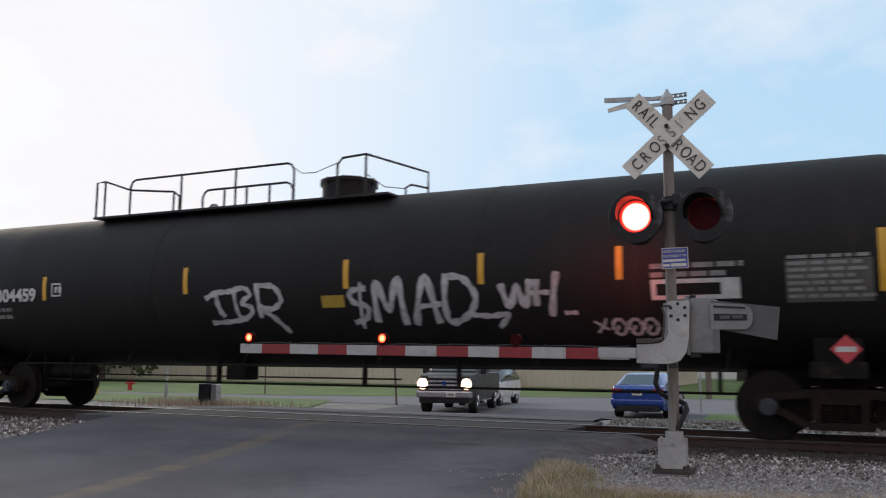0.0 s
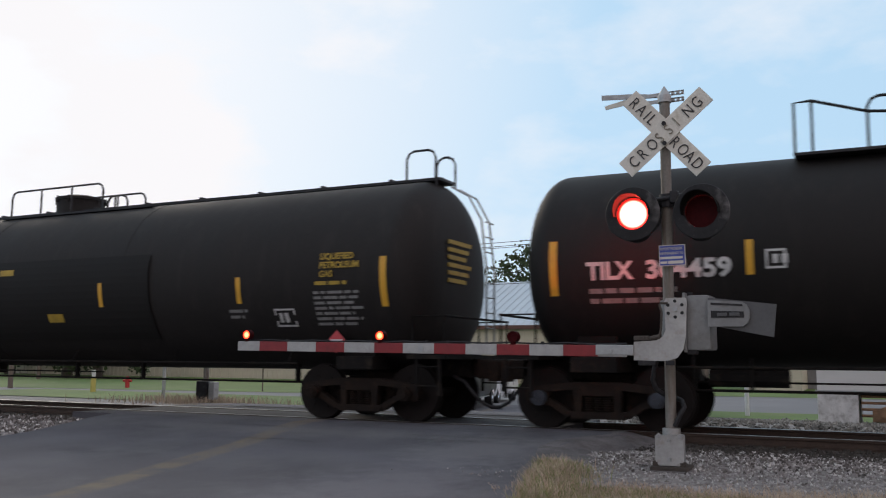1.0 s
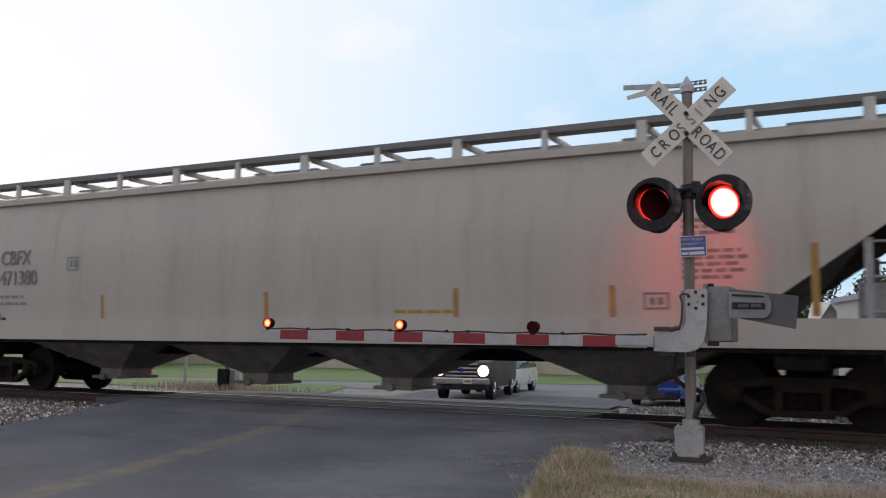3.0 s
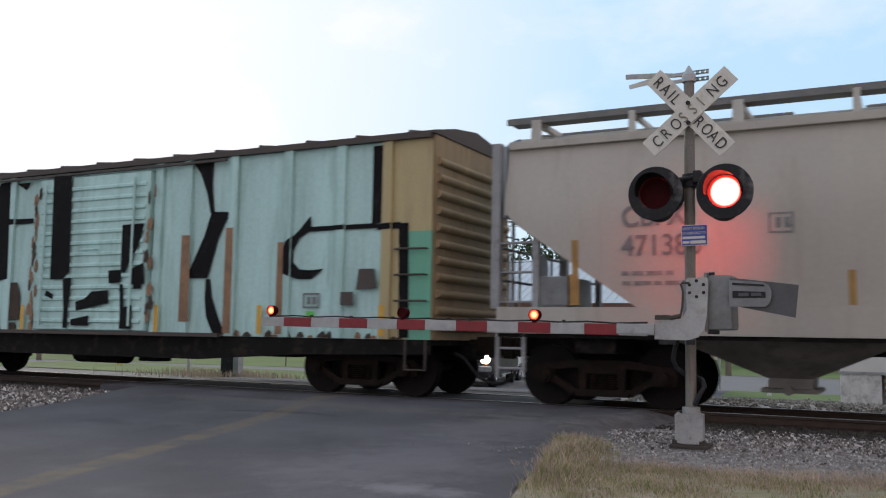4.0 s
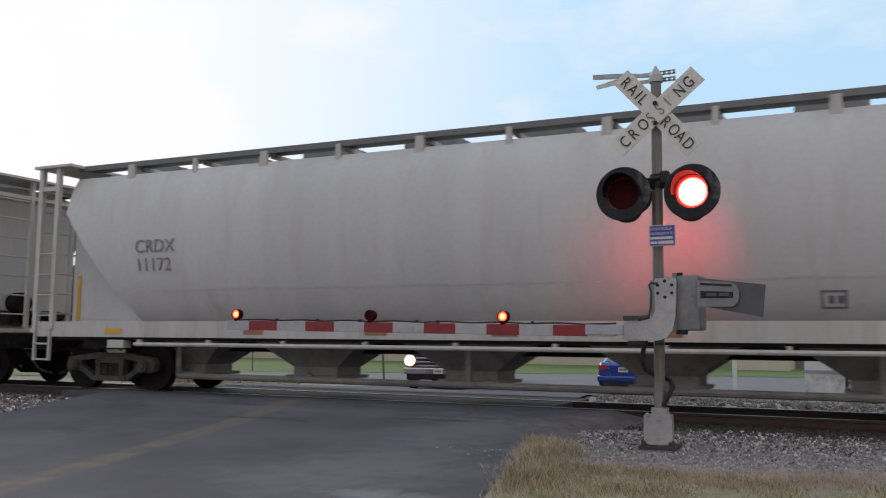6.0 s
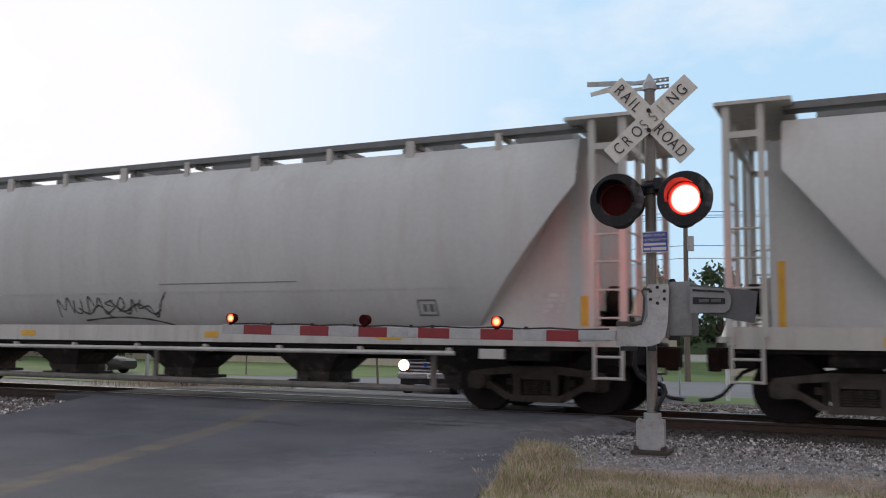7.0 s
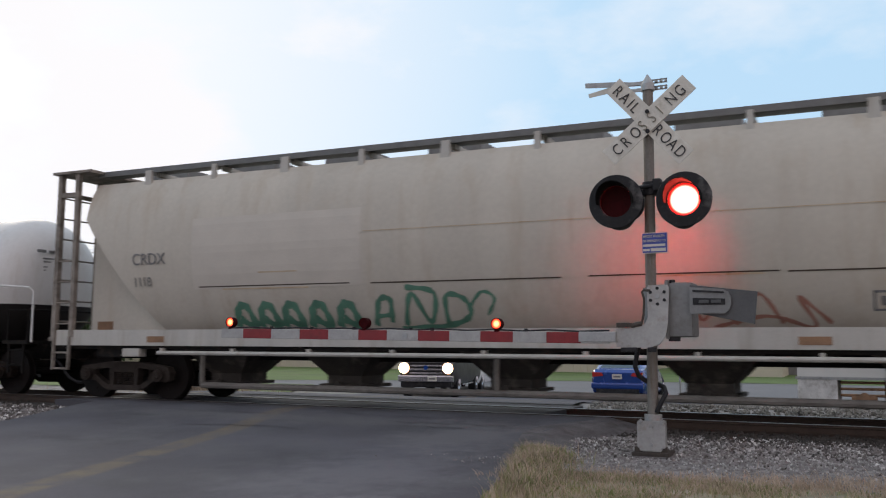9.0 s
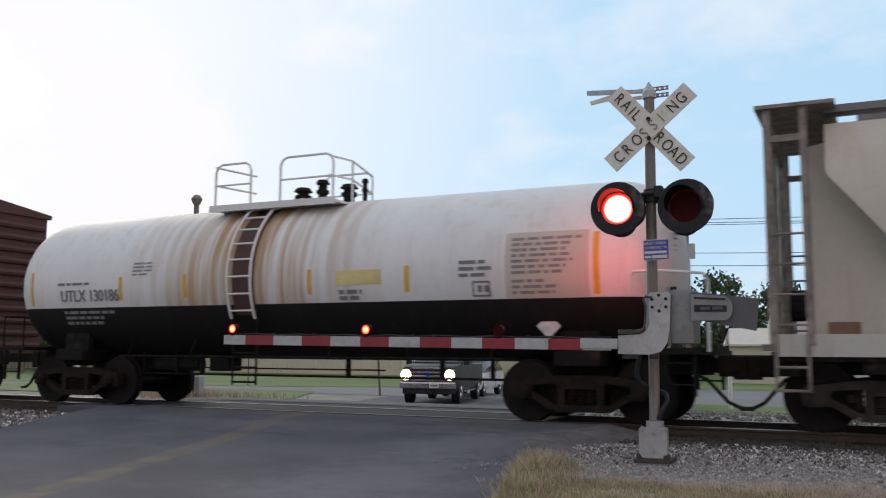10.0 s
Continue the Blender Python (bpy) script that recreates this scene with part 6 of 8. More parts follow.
for z in (4.1, 4.44):
    pipe(bm, [(0.6, -0.98, z), (0.72, -0.4, z), (0.34, 0.98, z)], 0.02)
    rod(bm, (-1.88, -0.98, z - 0.02), (-1.7, 0.0, z - 0.02), 0.02, 6)
rod(bm, (0.72, -0.4, 3.7), (0.72, -0.4, 4.44), 0.02, 6)
part("hand_rail", bm, TANK_WHITE, H)
for x, y, h, r in ((-0.6, 0.0, 0.32, 0.16), (-0.1, -0.1, 0.42, 0.12), (0.35, 0.1, 0.34, 0.15), (0.75, 0.0, 0.4, 0.06)):
    bm = bmesh.new()
    rod(bm, (x, y, zc + R - 0.03), (x, y, zc + R + h), r * 0.7, 12)
    disc(bm, (x, y, zc + R + h * 0.55), r, 0.06, "Z", 14)
    disc(bm, (x, y, zc + R + h), r * 1.15, 0.07, "Z", 14, r * 0.8)
    part("top_valve", bm, FRAME_BLACK, H)
strips(H, (-3.68, -2.14, 0.53, 2.37), 1.98, 2.4, yT, 0.08)
strips(H, (-6.02,), 1.9, 2.55, yT, 0.06)
strips(H, (5.46,), 1.88, 2.8, yT, 0.1)
letters("reporting_mark", "UTLX 130186", 0.31, -5.22, 1.96, yT, STENCIL_GREY, H, 0.84, 0.004)
bar_block(H, -5.3, -4.2, 2.32, 1, 0.1, 0.05, yT, STENCIL_GREY, 51)
bar_block(H, -5.2, -3.9, 1.78, 3, 0.1, 0.055, yT, DECAL_DULL, 52)
bar_block(H, -3.4, -2.9, 2.66, 4, 0.07, 0.035, yT, DECAL_DULL, 53)
bm = bmesh.new()
sheet(bm, 1.05, 1.9, 2.12, 2.36, yT)
part("yellow_label", bm, M("pale yellow label", (0.55, 0.45, 0.2), 0.6), H)
bar_block(H, 1.1, 1.55, 2.04, 2, 0.1, 0.07, yT, STENCIL_GREY, 54)
bar_block(H, 3.28, 3.9, 2.44, 3, 0.1, 0.055, yT, STENCIL_GREY, 55)
frame_label(H, 3.5, 1.88, yT, STENCIL_GREY, 0.3, 0.24)
bm = bmesh.new()
sheet(bm, 4.05, 5.35, 1.85, 2.84, yT, nz=10)
part("label_panel", bm, M("pale buff label panel", (0.47, 0.44, 0.37), 0.6, var=0.05), H)
bar_block(H, 4.15, 5.25, 2.76, 7, 0.085, 0.045, lambda z: yT(z) - 0.004, DECAL_DULL, 56)
bar_block(H, 4.15, 4.85, 2.12, 3, 0.085, 0.045, lambda z: yT(z) - 0.004, DECAL_DULL, 57)
placard(H, 4.65, 1.43, yT, DECAL_WHITE)
bm = bmesh.new()       # hand rail round the head of the tank
pipe(bm, [(5.95, -1.5, 1.85), (5.95, -1.5, 2.12), (6.02, -1.5, 2.18), (6.4, -1.48, 2.18), (6.95, -1.36, 2.14), (7.0, -1.3, 2.06), (7.0, -1.3, 1.06)], 0.022, 8)
part("end_rail", bm, TANK_WHITE, H)
bm = bmesh.new()
for y0, y1, z, h in ((-0.78, -0.56, 2.93, 0.06), (-0.48, -0.22, 2.93, 0.06), (-0.62, -0.28, 2.8, 0.025), (-0.6, -0.22, 2.73, 0.025), (-0.6, -0.42, 2.62, 0.025), (-0.6, -0.36, 2.55, 0.025)):
    box(bm, 6.42, 6.44, y0, y1, z, z + h)
part("end_stencil", bm, DECAL_DULL, H)

# -- brown boxcar at the end --
I_CAR = car_at(-158.4, "boxcar", "dark red-brown ribbed boxcar")
bm = bmesh.new()
box(bm, -7.8, 7.8, -1.5, 1.5, 0.95, 4.2)
part("body", bm, BROWN, I_CAR)
bm = bmesh.new()
loft(bm, [[(x, y, z) for y, z in ((-1.58, 4.2), (-1.58, 4.3), (0, 4.5), (1.58, 4.3), (1.58, 4.2))] for x in (-7.86, 7.86)])
part("roof", bm, BROWN, I_CAR)
for i in range(11):
    bm = bmesh.new()
    rod(bm, (7.82, -1.4, 1.15 + i * 0.28), (7.82, 1.4, 1.15 + i * 0.28), 0.08, 8)
    part("end_rib", bm, BROWN, I_CAR)
for i in range(12):
    bm = bmesh.new()
    z = 1.1 + i * 0.26
    slab(bm, [(-7.7, z), (7.7, z), (7.7, z + 0.1), (-7.7, z + 0.1)], -1.55, -1.49)
    part("side_rib", bm, BROWN, I_CAR)
bar_block(I_CAR, 6.6, 7.6, 4.05, 1, 0.2, 0.12, lambda z: -1.56, DECAL_DULL, 61)
bm = bmesh.new()
box(bm, -8.0, 8.0, -0.2, 0.2, 0.62, 0.95)
box(bm, -7.8, 7.8, -1.48, 1.48, 0.75, 0.95)
part("underframe", bm, FRAME_BLACK, I_CAR)
for s in (-1, 1):
    truck(I_CAR, s * 6.1, TRUCK_BROWN)
coupler(I_CAR, 7.9)

# ---- the crossing signal ----
PX, PY = -1.90, -5.16
FLIPS = [0.33, 0.85, 1.38, 1.88, 2.55, 3.05, 3.62, 4.13, 4.62, 5.15, 5.75, 6.32, 6.85, 7.38, 7.88, 8.40, 8.90, 9.53]
LENSES = []       # (lens, lit at the start, lead in seconds, its place on its lamp)

signal = thing("crossing_signal", "grey crossing signal mast with crossed warning boards and red lamps", "crossing signal", Matrix.Translation((-2.19, -3.82, -0.185)) @ pose(0, 0, 0, 0, -0.6, 0) @ Matrix.Scale(1.15, 4))
bm = bmesh.new()
rod(bm, (-0.026, 0, 0.05), (0.02, 0, 3.65), 0.052, 20)
part("mast", bm, POLE_GREY, signal, "dull grey steel mast", smooth=40)
bm = bmesh.new()
rod(bm, (0.02, 0, 3.62), (0.02, 0, 3.69), 0.068, 20)
rod(bm, (0.02, 0, 3.69), (0.02, 0, 3.79), 0.066, 20, 0.008)
part("finial", bm, GALV, signal, smooth=40)
# split cast base: front plate with ears and bolts, collar, dark foot flange
bm = bmesh.new()
slab(bm, [(-0.12, 0.06), (0.08, 0.06), (0.118, 0.10), (0.118, 0.33), (0.09, 0.36), (0.06, 0.34), (-0.09, 0.34), (-0.12, 0.36), (-0.15, 0.33), (-0.15, 0.10)], -0.14, -0.11)
box(bm, -0.12, 0.09, -0.11, 0.11, 0.04, 0.34, 0.03)
disc(bm, (-0.02, 0, 0.37), 0.085, 0.06, "Z", 20)
part("mast_base", bm, ALU, signal, "pale cast base with bolts", smooth=30)
for x, z in ((-0.016, 0.12), (-0.016, 0.29), (-0.12, 0.33), (0.09, 0.33)):
    bm = bmesh.new()
    disc(bm, (x, -0.148, z), 0.02, 0.022, "Y", 8)
    disc(bm, (x, -0.165, z), 0.01, 0.02, "Y", 8)
    part("base_bolt", bm, GALV, signal)
bm = bmesh.new()
box(bm, -0.2, 0.15, -0.17, 0.17, 0.0, 0.05, 0.015)
for x in (-0.15, 0.10):
    box(bm, x - 0.03, x + 0.03, -0.14, -0.08, 0.04, 0.1, 0.01)
part("foot_flange", bm, TIE, signal, "dark rusty foot flange")
bm = bmesh.new()
box(bm, -0.24, 0.19, -0.2, 0.2, -0.14, 0.012, 0.03)
part("foundation", bm, SHOULDER, signal)
bm = bmesh.new()
pipe(bm, [(-0.11, -0.12, 1.06), (-0.14, -0.12, 0.96), (-0.16, -0.11, 0.86), (-0.13, -0.09, 0.77), (-0.08, 0.0, 0.72), (0.0, 0.09, 0.69), (0.08, 0.06, 0.66), (0.11, 0.0, 0.60), (0.07, -0.04, 0.52), (0.02, -0.03, 0.42)], 0.024, 8)
part("cable", bm, BLACK, signal, smooth=60)

# crossed boards with their lettering
for ang, front, words in ((40.5, -0.10, [(-0.462 + i * 0.118, ch) for i, ch in enumerate("CROSSING")]),
                          (-48.7, -0.085, list(zip((-0.485, -0.385, -0.275, -0.225, 0.10, 0.20, 0.305, 0.405), "RAILROAD")))):
    bm = bmesh.new()
    box(bm, -0.535, 0.535, -0.006, 0.006, -0.098, 0.098, 0.003)
    brd = part("crossbuck_board", bm, SIGN_WHITE, signal, "white board with black letters", at=pose(0.040, front, 3.292, 0, -ang, 2))
    for x, ch in words:
        me = text_mesh(ch, 0.165, 0.78, -0.001)
        for v in me.vertices:
            v.co = v.co + Vector((x, -0.012, -0.058))
        me.materials.clear()
        me.materials.append(LETTER_WORN if ang > 0 and -0.15 < x < 0.2 else LETTER_BLACK)
        part("letter", me, None, brd)
for z in (3.18, 3.38):
    bm = bmesh.new()
    disc(bm, (0.03, -0.115, z), 0.022, 0.02, "Y", 8)
    box(bm, -0.04, 0.10, -0.08, -0.06, z - 0.03, z - 0.01)
    part("board_bolt", bm, BLACK, signal)
# two slotted bracket bars behind the top, and the rear board that they carry, seen from its edge
for z in (3.735, 3.665):
    bm = bmesh.new()
    for x0, x1 in ((-0.36, -0.05), (-0.05, 0.055), (0.075, 0.105), (0.125, 0.155), (0.175, 0.2)):
        box(bm, x0, x1, 0.075, 0.09, z - 0.018, z + 0.018)
    box(bm, -0.05, 0.2, 0.075, 0.09, z + 0.010, z + 0.022)
    box(bm, -0.05, 0.2, 0.075, 0.09, z - 0.022, z - 0.010)
    part("bracket_bar", bm, GALV, signal)
bm = bmesh.new()
slab(bm, [(-0.655, 3.815), (-0.30, 3.785), (-0.06, 3.745), (-0.06, 3.715), (-0.30, 3.73), (-0.45, 3.745), (-0.655, 3.765)], 0.10, 0.115)
part("rear_board", bm, GALV, signal, "grey back of the rear board")
bm = bmesh.new()
slab(bm, [(-0.63, 3.70), (-0.42, 3.74), (-0.32, 3.735), (-0.36, 3.69), (-0.62, 3.66)], 0.12, 0.13)
part("rear_board", bm, SIGN_WHITE, signal)
# lamp arm and lamps
bm = bmesh.new()
pipe(bm, [(-0.28, -0.06, 2.66), (-0.1, -0.09, 2.62), (0.02, -0.09, 2.63), (0.2, -0.09, 2.65), (0.36, -0.06, 2.64)], 0.022, 8)
rod(bm, (0.02, 0, 2.55), (0.02, 0, 2.68), 0.085, 16)
box(bm, 0.06, 0.14, -0.12, 0.0, 2.58, 2.70, 0.02)
part("lamp_arm", bm, BLACK, signal)
for x, lit, z, turn in ((-0.278, True, 2.475, 2), (0.388, False, 2.450, -3)):
    lamp = part("flashing_lamp", (lambda: (
        lambda b: (loft(b, [[(math.cos(i * math.tau / 40) * r, y, math.sin(i * math.tau / 40) * r) for i in range(40)]
                            for r, y in ((0.165, -0.09), (0.262, -0.085), (0.268, -0.075), (0.262, -0.06), (0.17, -0.06), (0.17, 0.12), (0.10, 0.16),
                                         (0.10, 0.155), (0.158, 0.11), (0.158, -0.09), (0.165, -0.09))], caps=False), mesh_of("lamp_background", b, LAMP_BLACK, 30))[1])(bmesh.new()))(),
        None, signal, "black round lamp background", at=pose(x, -0.17, z, 0, 0, turn))
    bm = bmesh.new()      # visor over the lens
    prev = None
    for i in range(19):
        a = radians(-10 + 200 * i / 18)
        long = 0.10 + 0.10 * max(0, math.sin(a))
        row = [bm.verts.new((math.cos(a) * r, -0.09 - d, math.sin(a) * r)) for r, d in ((0.166, 0), (0.170, long), (0.176, long), (0.176, 0))]
        if prev:
            for k in range(4):
                j = (k + 1) % 4
                bm.faces.new((prev[k], prev[j], row[j], row[k]))
        prev = row
    part("visor", bm, VISOR_BLACK, lamp, smooth=30)
    bm = bmesh.new()
    rod(bm, (0, 0.16, 0), (0, 0.165, 0), 0.1, 20)
    part("rear_plate", bm, BLACK, lamp)
    for back in (False, True):
        bm = bmesh.new()
        disc(bm, (0, 0, 0), 0.1565, 0.012, "Y", 32)
        for f in bm.faces:
            f.material_index = 0 if f.calc_center_median().y < 0.001 else 1
        if back:
            me = mesh_of("lens", bm, [RED_BACK, RED_DARK])
            rear = part("rear_lamp", (lambda b: (loft(b, [[(math.cos(i * math.tau / 32) * r, y, math.sin(i * math.tau / 32) * r) for i in range(32)]
                        for r, y in ((0.160, -0.42), (0.17, -0.42), (0.18, -0.05), (0.21, -0.03), (0.17, -0.02), (0.17, 0.16), (0.16, 0.16), (0.16, -0.42))], caps=False),
                        mesh_of("rear_background", b, LAMP_BLACK, 30))[1])(bmesh.new()), None, signal, at=pose(x, 0.13, z + 0.05, 10, 0, 202))
            bm = bmesh.new()
            disc(bm, (0, 0.165, 0), 0.17, 0.012, "Y", 24)
            part("rear_plate", bm, BLACK, rear)
            lens = part("lens", me, None, rear, "red lens")
        else:
            me = mesh_of("lens", bm, [RED_LIT, RED_DARK])
            lens = part("lens", me, None, lamp, "red lens")
        LENSES.append((lens, lit, 0.0, (0, -0.045 if not back else -0.01, 0)))

# blue notice plate
bm = bmesh.new()
box(bm, -0.06, 0.195, -0.115, -0.105, 1.985, 2.19, 0.003)
plate = part("notice_plate", bm, SIGN_WHITE, signal, "blue and white emergency notice plate", at=pose(0, 0, -0.027))
bm = bmesh.new()
box(bm, -0.052, 0.187, -0.120, -0.1155, 1.993, 2.182)
part("blue_field", bm, SIGN_BLUE, plate)
for i, (words, sz) in enumerate((("REPORT PROBLEM", 0.036), ("OR EMERGENCY TO", 0.034))):
    me = text_mesh(words, sz, 0.72)
    for v in me.vertices:
        v.co = v.co + Vector((-0.046, -0.124, 2.140 - i * 0.044))
    me.materials.clear()
    me.materials.append(SIGN_WHITE)
    part("letters", me, None, plate)
bm = bmesh.new()
box(bm, -0.045, 0.17, -0.124, -0.121, 2.052, 2.075)
box(bm, -0.045, 0.02, -0.124, -0.121, 2.008, 2.03)
box(bm, 0.03, 0.175, -0.124, -0.121, 2.004, 2.034)
part("bars", bm, SIGN_WHITE, plate)

# gate mechanism, counterweight and barrier arm
bm = bmesh.new()
slab(bm, [(-0.275, 1.225), (-0.28, 1.05), (0.03, 1.04), (0.13, 1.07), (0.19, 1.15), (0.215, 1.27), (0.235, 1.60), (0.22, 1.63), (0.04, 1.63), (0.025, 1.60), (0.03, 1.33), (0.0, 1.27), (-0.06, 1.235)], -0.34, -0.32)
arm_plate = part("arm_bracket", bm, ALU, signal, "pale cast arm bracket with bolt holes")
for i in range(6):
    bm = bmesh.new()
    a = i * math.tau / 6 + 0.52
    disc(bm, (0.125 + math.cos(a) * 0.075, -0.343, 1.525 + math.sin(a) * 0.075), 0.016, 0.012, "Y", 10)
    part("bolt", bm, BLACK, arm_plate)
bm = bmesh.new()
disc(bm, (0.125, -0.343, 1.525), 0.024, 0.02, "Y", 12)
part("pivot", bm, GALV, arm_plate)
bm = bmesh.new()
box(bm, -0.27, -0.13, -0.37, -0.31, 1.235, 1.28, 0.01)
box(bm, -0.22, -0.17, -0.375, -0.365, 1.24, 1.27)
rod(bm, (-0.13, -0.34, 1.25), (-0.03, -0.34, 1.27), 0.022, 8)
pipe(bm, [(-0.03, -0.345, 1.27), (-0.01, -0.345, 1.35), (0.0, -0.345, 1.5), (-0.02, -0.345, 1.57), (0.0, -0.345, 1.585), (0.06, -0.345, 1.58)], 0.012, 6)
part("latch", bm, TRUCK_GREY, arm_plate)
bm = bmesh.new()
box(bm, 0.21, 0.43, -0.28, 0.10, 1.14, 1.655, 0.035)
part("gate_mechanism", bm, MECH_GREY, signal, "grey gate motor housing", smooth=30)
bm = bmesh.new()
box(bm, 0.185, 0.215, -0.30, 0.12, 1.12, 1.68, 0.012)
disc(bm, (0.0, 0, 1.38), 0.085, 0.5, "Z", 16)
part("housing_flange", bm, MECH_GREY, signal, smooth=30)
bm = bmesh.new()
rod(bm, (0.24, -0.2, 1.65), (0.24, -0.2, 1.685), 0.028, 8)
part("housing_bolt", bm, BLACK, signal)
bm = bmesh.new()
box(bm, 0.2, 0.3, -0.26, -0.18, 1.10, 1.145, 0.01)
part("drain_plug", bm, BLACK, signal)
for x0, x1 in ((-0.24, -0.08), (0.02, 0.1)):
    bm = bmesh.new()
    box(bm, x0, x1, -0.345, -0.315, 1.0, 1.045, 0.008)
    part("arm_stop", bm, BLACK, arm_plate)
bm = bmesh.new()
slab(bm, [(0.42, 1.625), (1.02, 1.545), (0.985, 1.25), (0.42, 1.37)], -0.30, -0.275)
cw = part("counterweight", bm, CW_GREY, signal, "dark grey counterweight plate")
bm = bmesh.new()
slab(bm, [(0.42, 1.60), (0.72, 1.575), (0.765, 1.55), (0.79, 1.50), (0.79, 1.43), (0.77, 1.38), (0.73, 1.35), (0.42, 1.355)], -0.335, -0.302)
arm = part("counterweight_arm", bm, MECH_GREY, cw, "grey slotted steel arm")
bm = bmesh.new()
slab(bm, [(0.45, 1.575), (0.73, 1.552), (0.735, 1.535), (0.45, 1.555)], -0.342, -0.336)
slab(bm, [(0.45, 1.50), (0.74, 1.485), (0.74, 1.43), (0.45, 1.435)], -0.342, -0.336)
part("slot", bm, BLACK, arm)
for x in (0.55, 0.66):
    bm = bmesh.new()
    box(bm, x - 0.045, x + 0.045, -0.352, -0.343, 1.448, 1.478, 0.004)
    part("clamp_plate", bm, CW_GREY, arm)

gate = thing("gate_arm", "lowered crossing gate arm with red and white stripes", "crossing gate", Matrix.Translation((-2.544, -4.21, 1.115)) @ pose(0, 0, 0, 0, 0.65, 0) @ Matrix.Scale(1.15, 4))
EDGE = [-4.70, -4.385, -3.99, -3.60, -3.22, -2.835, -2.48, -2.105, -1.74, -1.39, -1.035, -0.68, -0.33, -0.05]
for i in range(len(EDGE) - 1):
    bm = bmesh.new()
    box(bm, EDGE[i], EDGE[i + 1], -0.02, 0.02, -0.055, 0.055, 0.006)
    part("stripe", bm, REFLECT_RED if i % 2 else REFLECT_WHITE, gate)
bm = bmesh.new()
box(bm, -0.35, 0.02, -0.03, 0.03, -0.04, 0.06, 0.01)
disc(bm, (-0.2, -0.035, 0.0), 0.02, 0.012, "Y", 8)
part("arm_adapter", bm, GALV, gate)
bm = bmesh.new()
pts = [(-4.55 + i * 0.3, 0.0, 0.062 + (0.012 if i % 2 else 0.0)) for i in range(16)]
pipe(bm, pts, 0.009, 5)
part("lamp_cable", bm, BLACK, gate)
for x in (-4.0, -3.45, -2.9, -2.2, -1.95, -0.9):
    bm = bmesh.new()
    box(bm, x - 0.014, x + 0.014, -0.014, 0.014, 0.05, 0.085)
    part("cable_clip", bm, BLACK, gate)
bm = bmesh.new()
disc(bm, (-2.26, -0.023, 0.0), 0.035, 0.006, "Y", 16)
part("round_label", bm, GALV, gate)
for x, lit, kind in ((-4.58, True, "steady"), (-2.77, True, "flash"), (-1.215, False, "flash")):
    bm = bmesh.new()
    rod(bm, (x, 0.0, 0.05), (x, 0.0, 0.085), 0.03, 10)
    tube = [[(x + math.cos(i * math.tau / 20) * r, y, 0.13 + math.sin(i * math.tau / 20) * r) for i in range(20)]
            for r, y in ((0.02, 0.06), (0.058, 0.05), (0.058, -0.03), (0.0525, -0.03), (0.0525, 0.04), (0.02, 0.05))]
    loft(bm, tube)
    gl = part("gate_lamp", bm, RED_DARK, gate, "small red gate lamp")
    bm = bmesh.new()
    disc(bm, (0, 0, 0), 0.052, 0.008, "Y", 20)
    for f in bm.faces:
        f.material_index = 0 if f.calc_center_median().y < 0.001 else 1
    if kind == "steady":
        part("lens", mesh_of("lens", bm, [RED_SMALL, RED_DARK]), None, gl, at=pose(x, -0.015, 0.13))
    else:
        lens = part("lens", mesh_of("lens", bm, [RED_SMALL, RED_DARK]), None, gl, at=pose(x, -0.015, 0.13))
        LENSES.append((lens, lit, 0.14, (x, -0.015, 0.13)))


def motions():
    def train(t):
        return 13.5 * t - 0.025 * t * t
    times = [0.5 * i for i in range(21)]
    for car, cx in CARS:
        walk(car, [(t, pose(cx + train(t), 0, 0)) for t in times])
    steps = [i / 30 for i in range(301)]
    for w, dx in WHEELSETS:
        walk(w, [(t, pose(dx, 0, 0.457, 0, math.degrees(train(t) / 0.457) % 360, 0)) for t in steps])
    for lens, lit, lead, place in LENSES:
        angle = 0 if lit else 180
        rows = [(0.0, pose(*place, 0, 0, angle))]
        for t in FLIPS:
            for k in range(4):
                rows.append((t - lead + k / 30, pose(*place, 0, 0, angle + 60 * k)))
            angle += 180
        rows.append((10.0, pose(*place, 0, 0, angle)))
        walk(lens, rows)
    drive()


# ---- beyond the rails ----
def wheel_of(car, x, y, r=0.36, w=0.22):
    bm = bmesh.new()
    disc(bm, (0, 0, 0), r, w, "X", 24)
    wob = part("wheel", bm, TYRE, car, at=pose(x, y, r))
    bm = bmesh.new()
    s = 1 if x > 0 else -1
    disc(bm, (s * w / 2, 0, 0), r * 0.62, 0.03, "X", 20)
    for i in range(5):
        a = i * math.tau / 5
        rod(bm, (s * (w / 2 + 0.015), 0, 0), (s * (w / 2 + 0.015), math.cos(a) * r * 0.58, math.sin(a) * r * 0.58), 0.03, 6)
    part("rim", bm, CHROME, wob)


def hull(bm, rows):
    """A body from cross sections: y, half width low, half width high, z low, z high."""
    rings = []
    for y, a, b, z0, z1 in rows:
        zm = z0 + (z1 - z0) * 0.55
        rings.append([(-a * 0.94, y, z0), (a * 0.94, y, z0), (a, y, z0 + (z1 - z0) * 0.2), (a, y, zm), (b, y, z1 - 0.03), (b * 0.92, y, z1),
                      (-b * 0.92, y, z1), (-b, y, z1 - 0.03), (-a, y, zm), (-a, y, z0 + (z1 - z0) * 0.2)])
    loft(bm, rings)


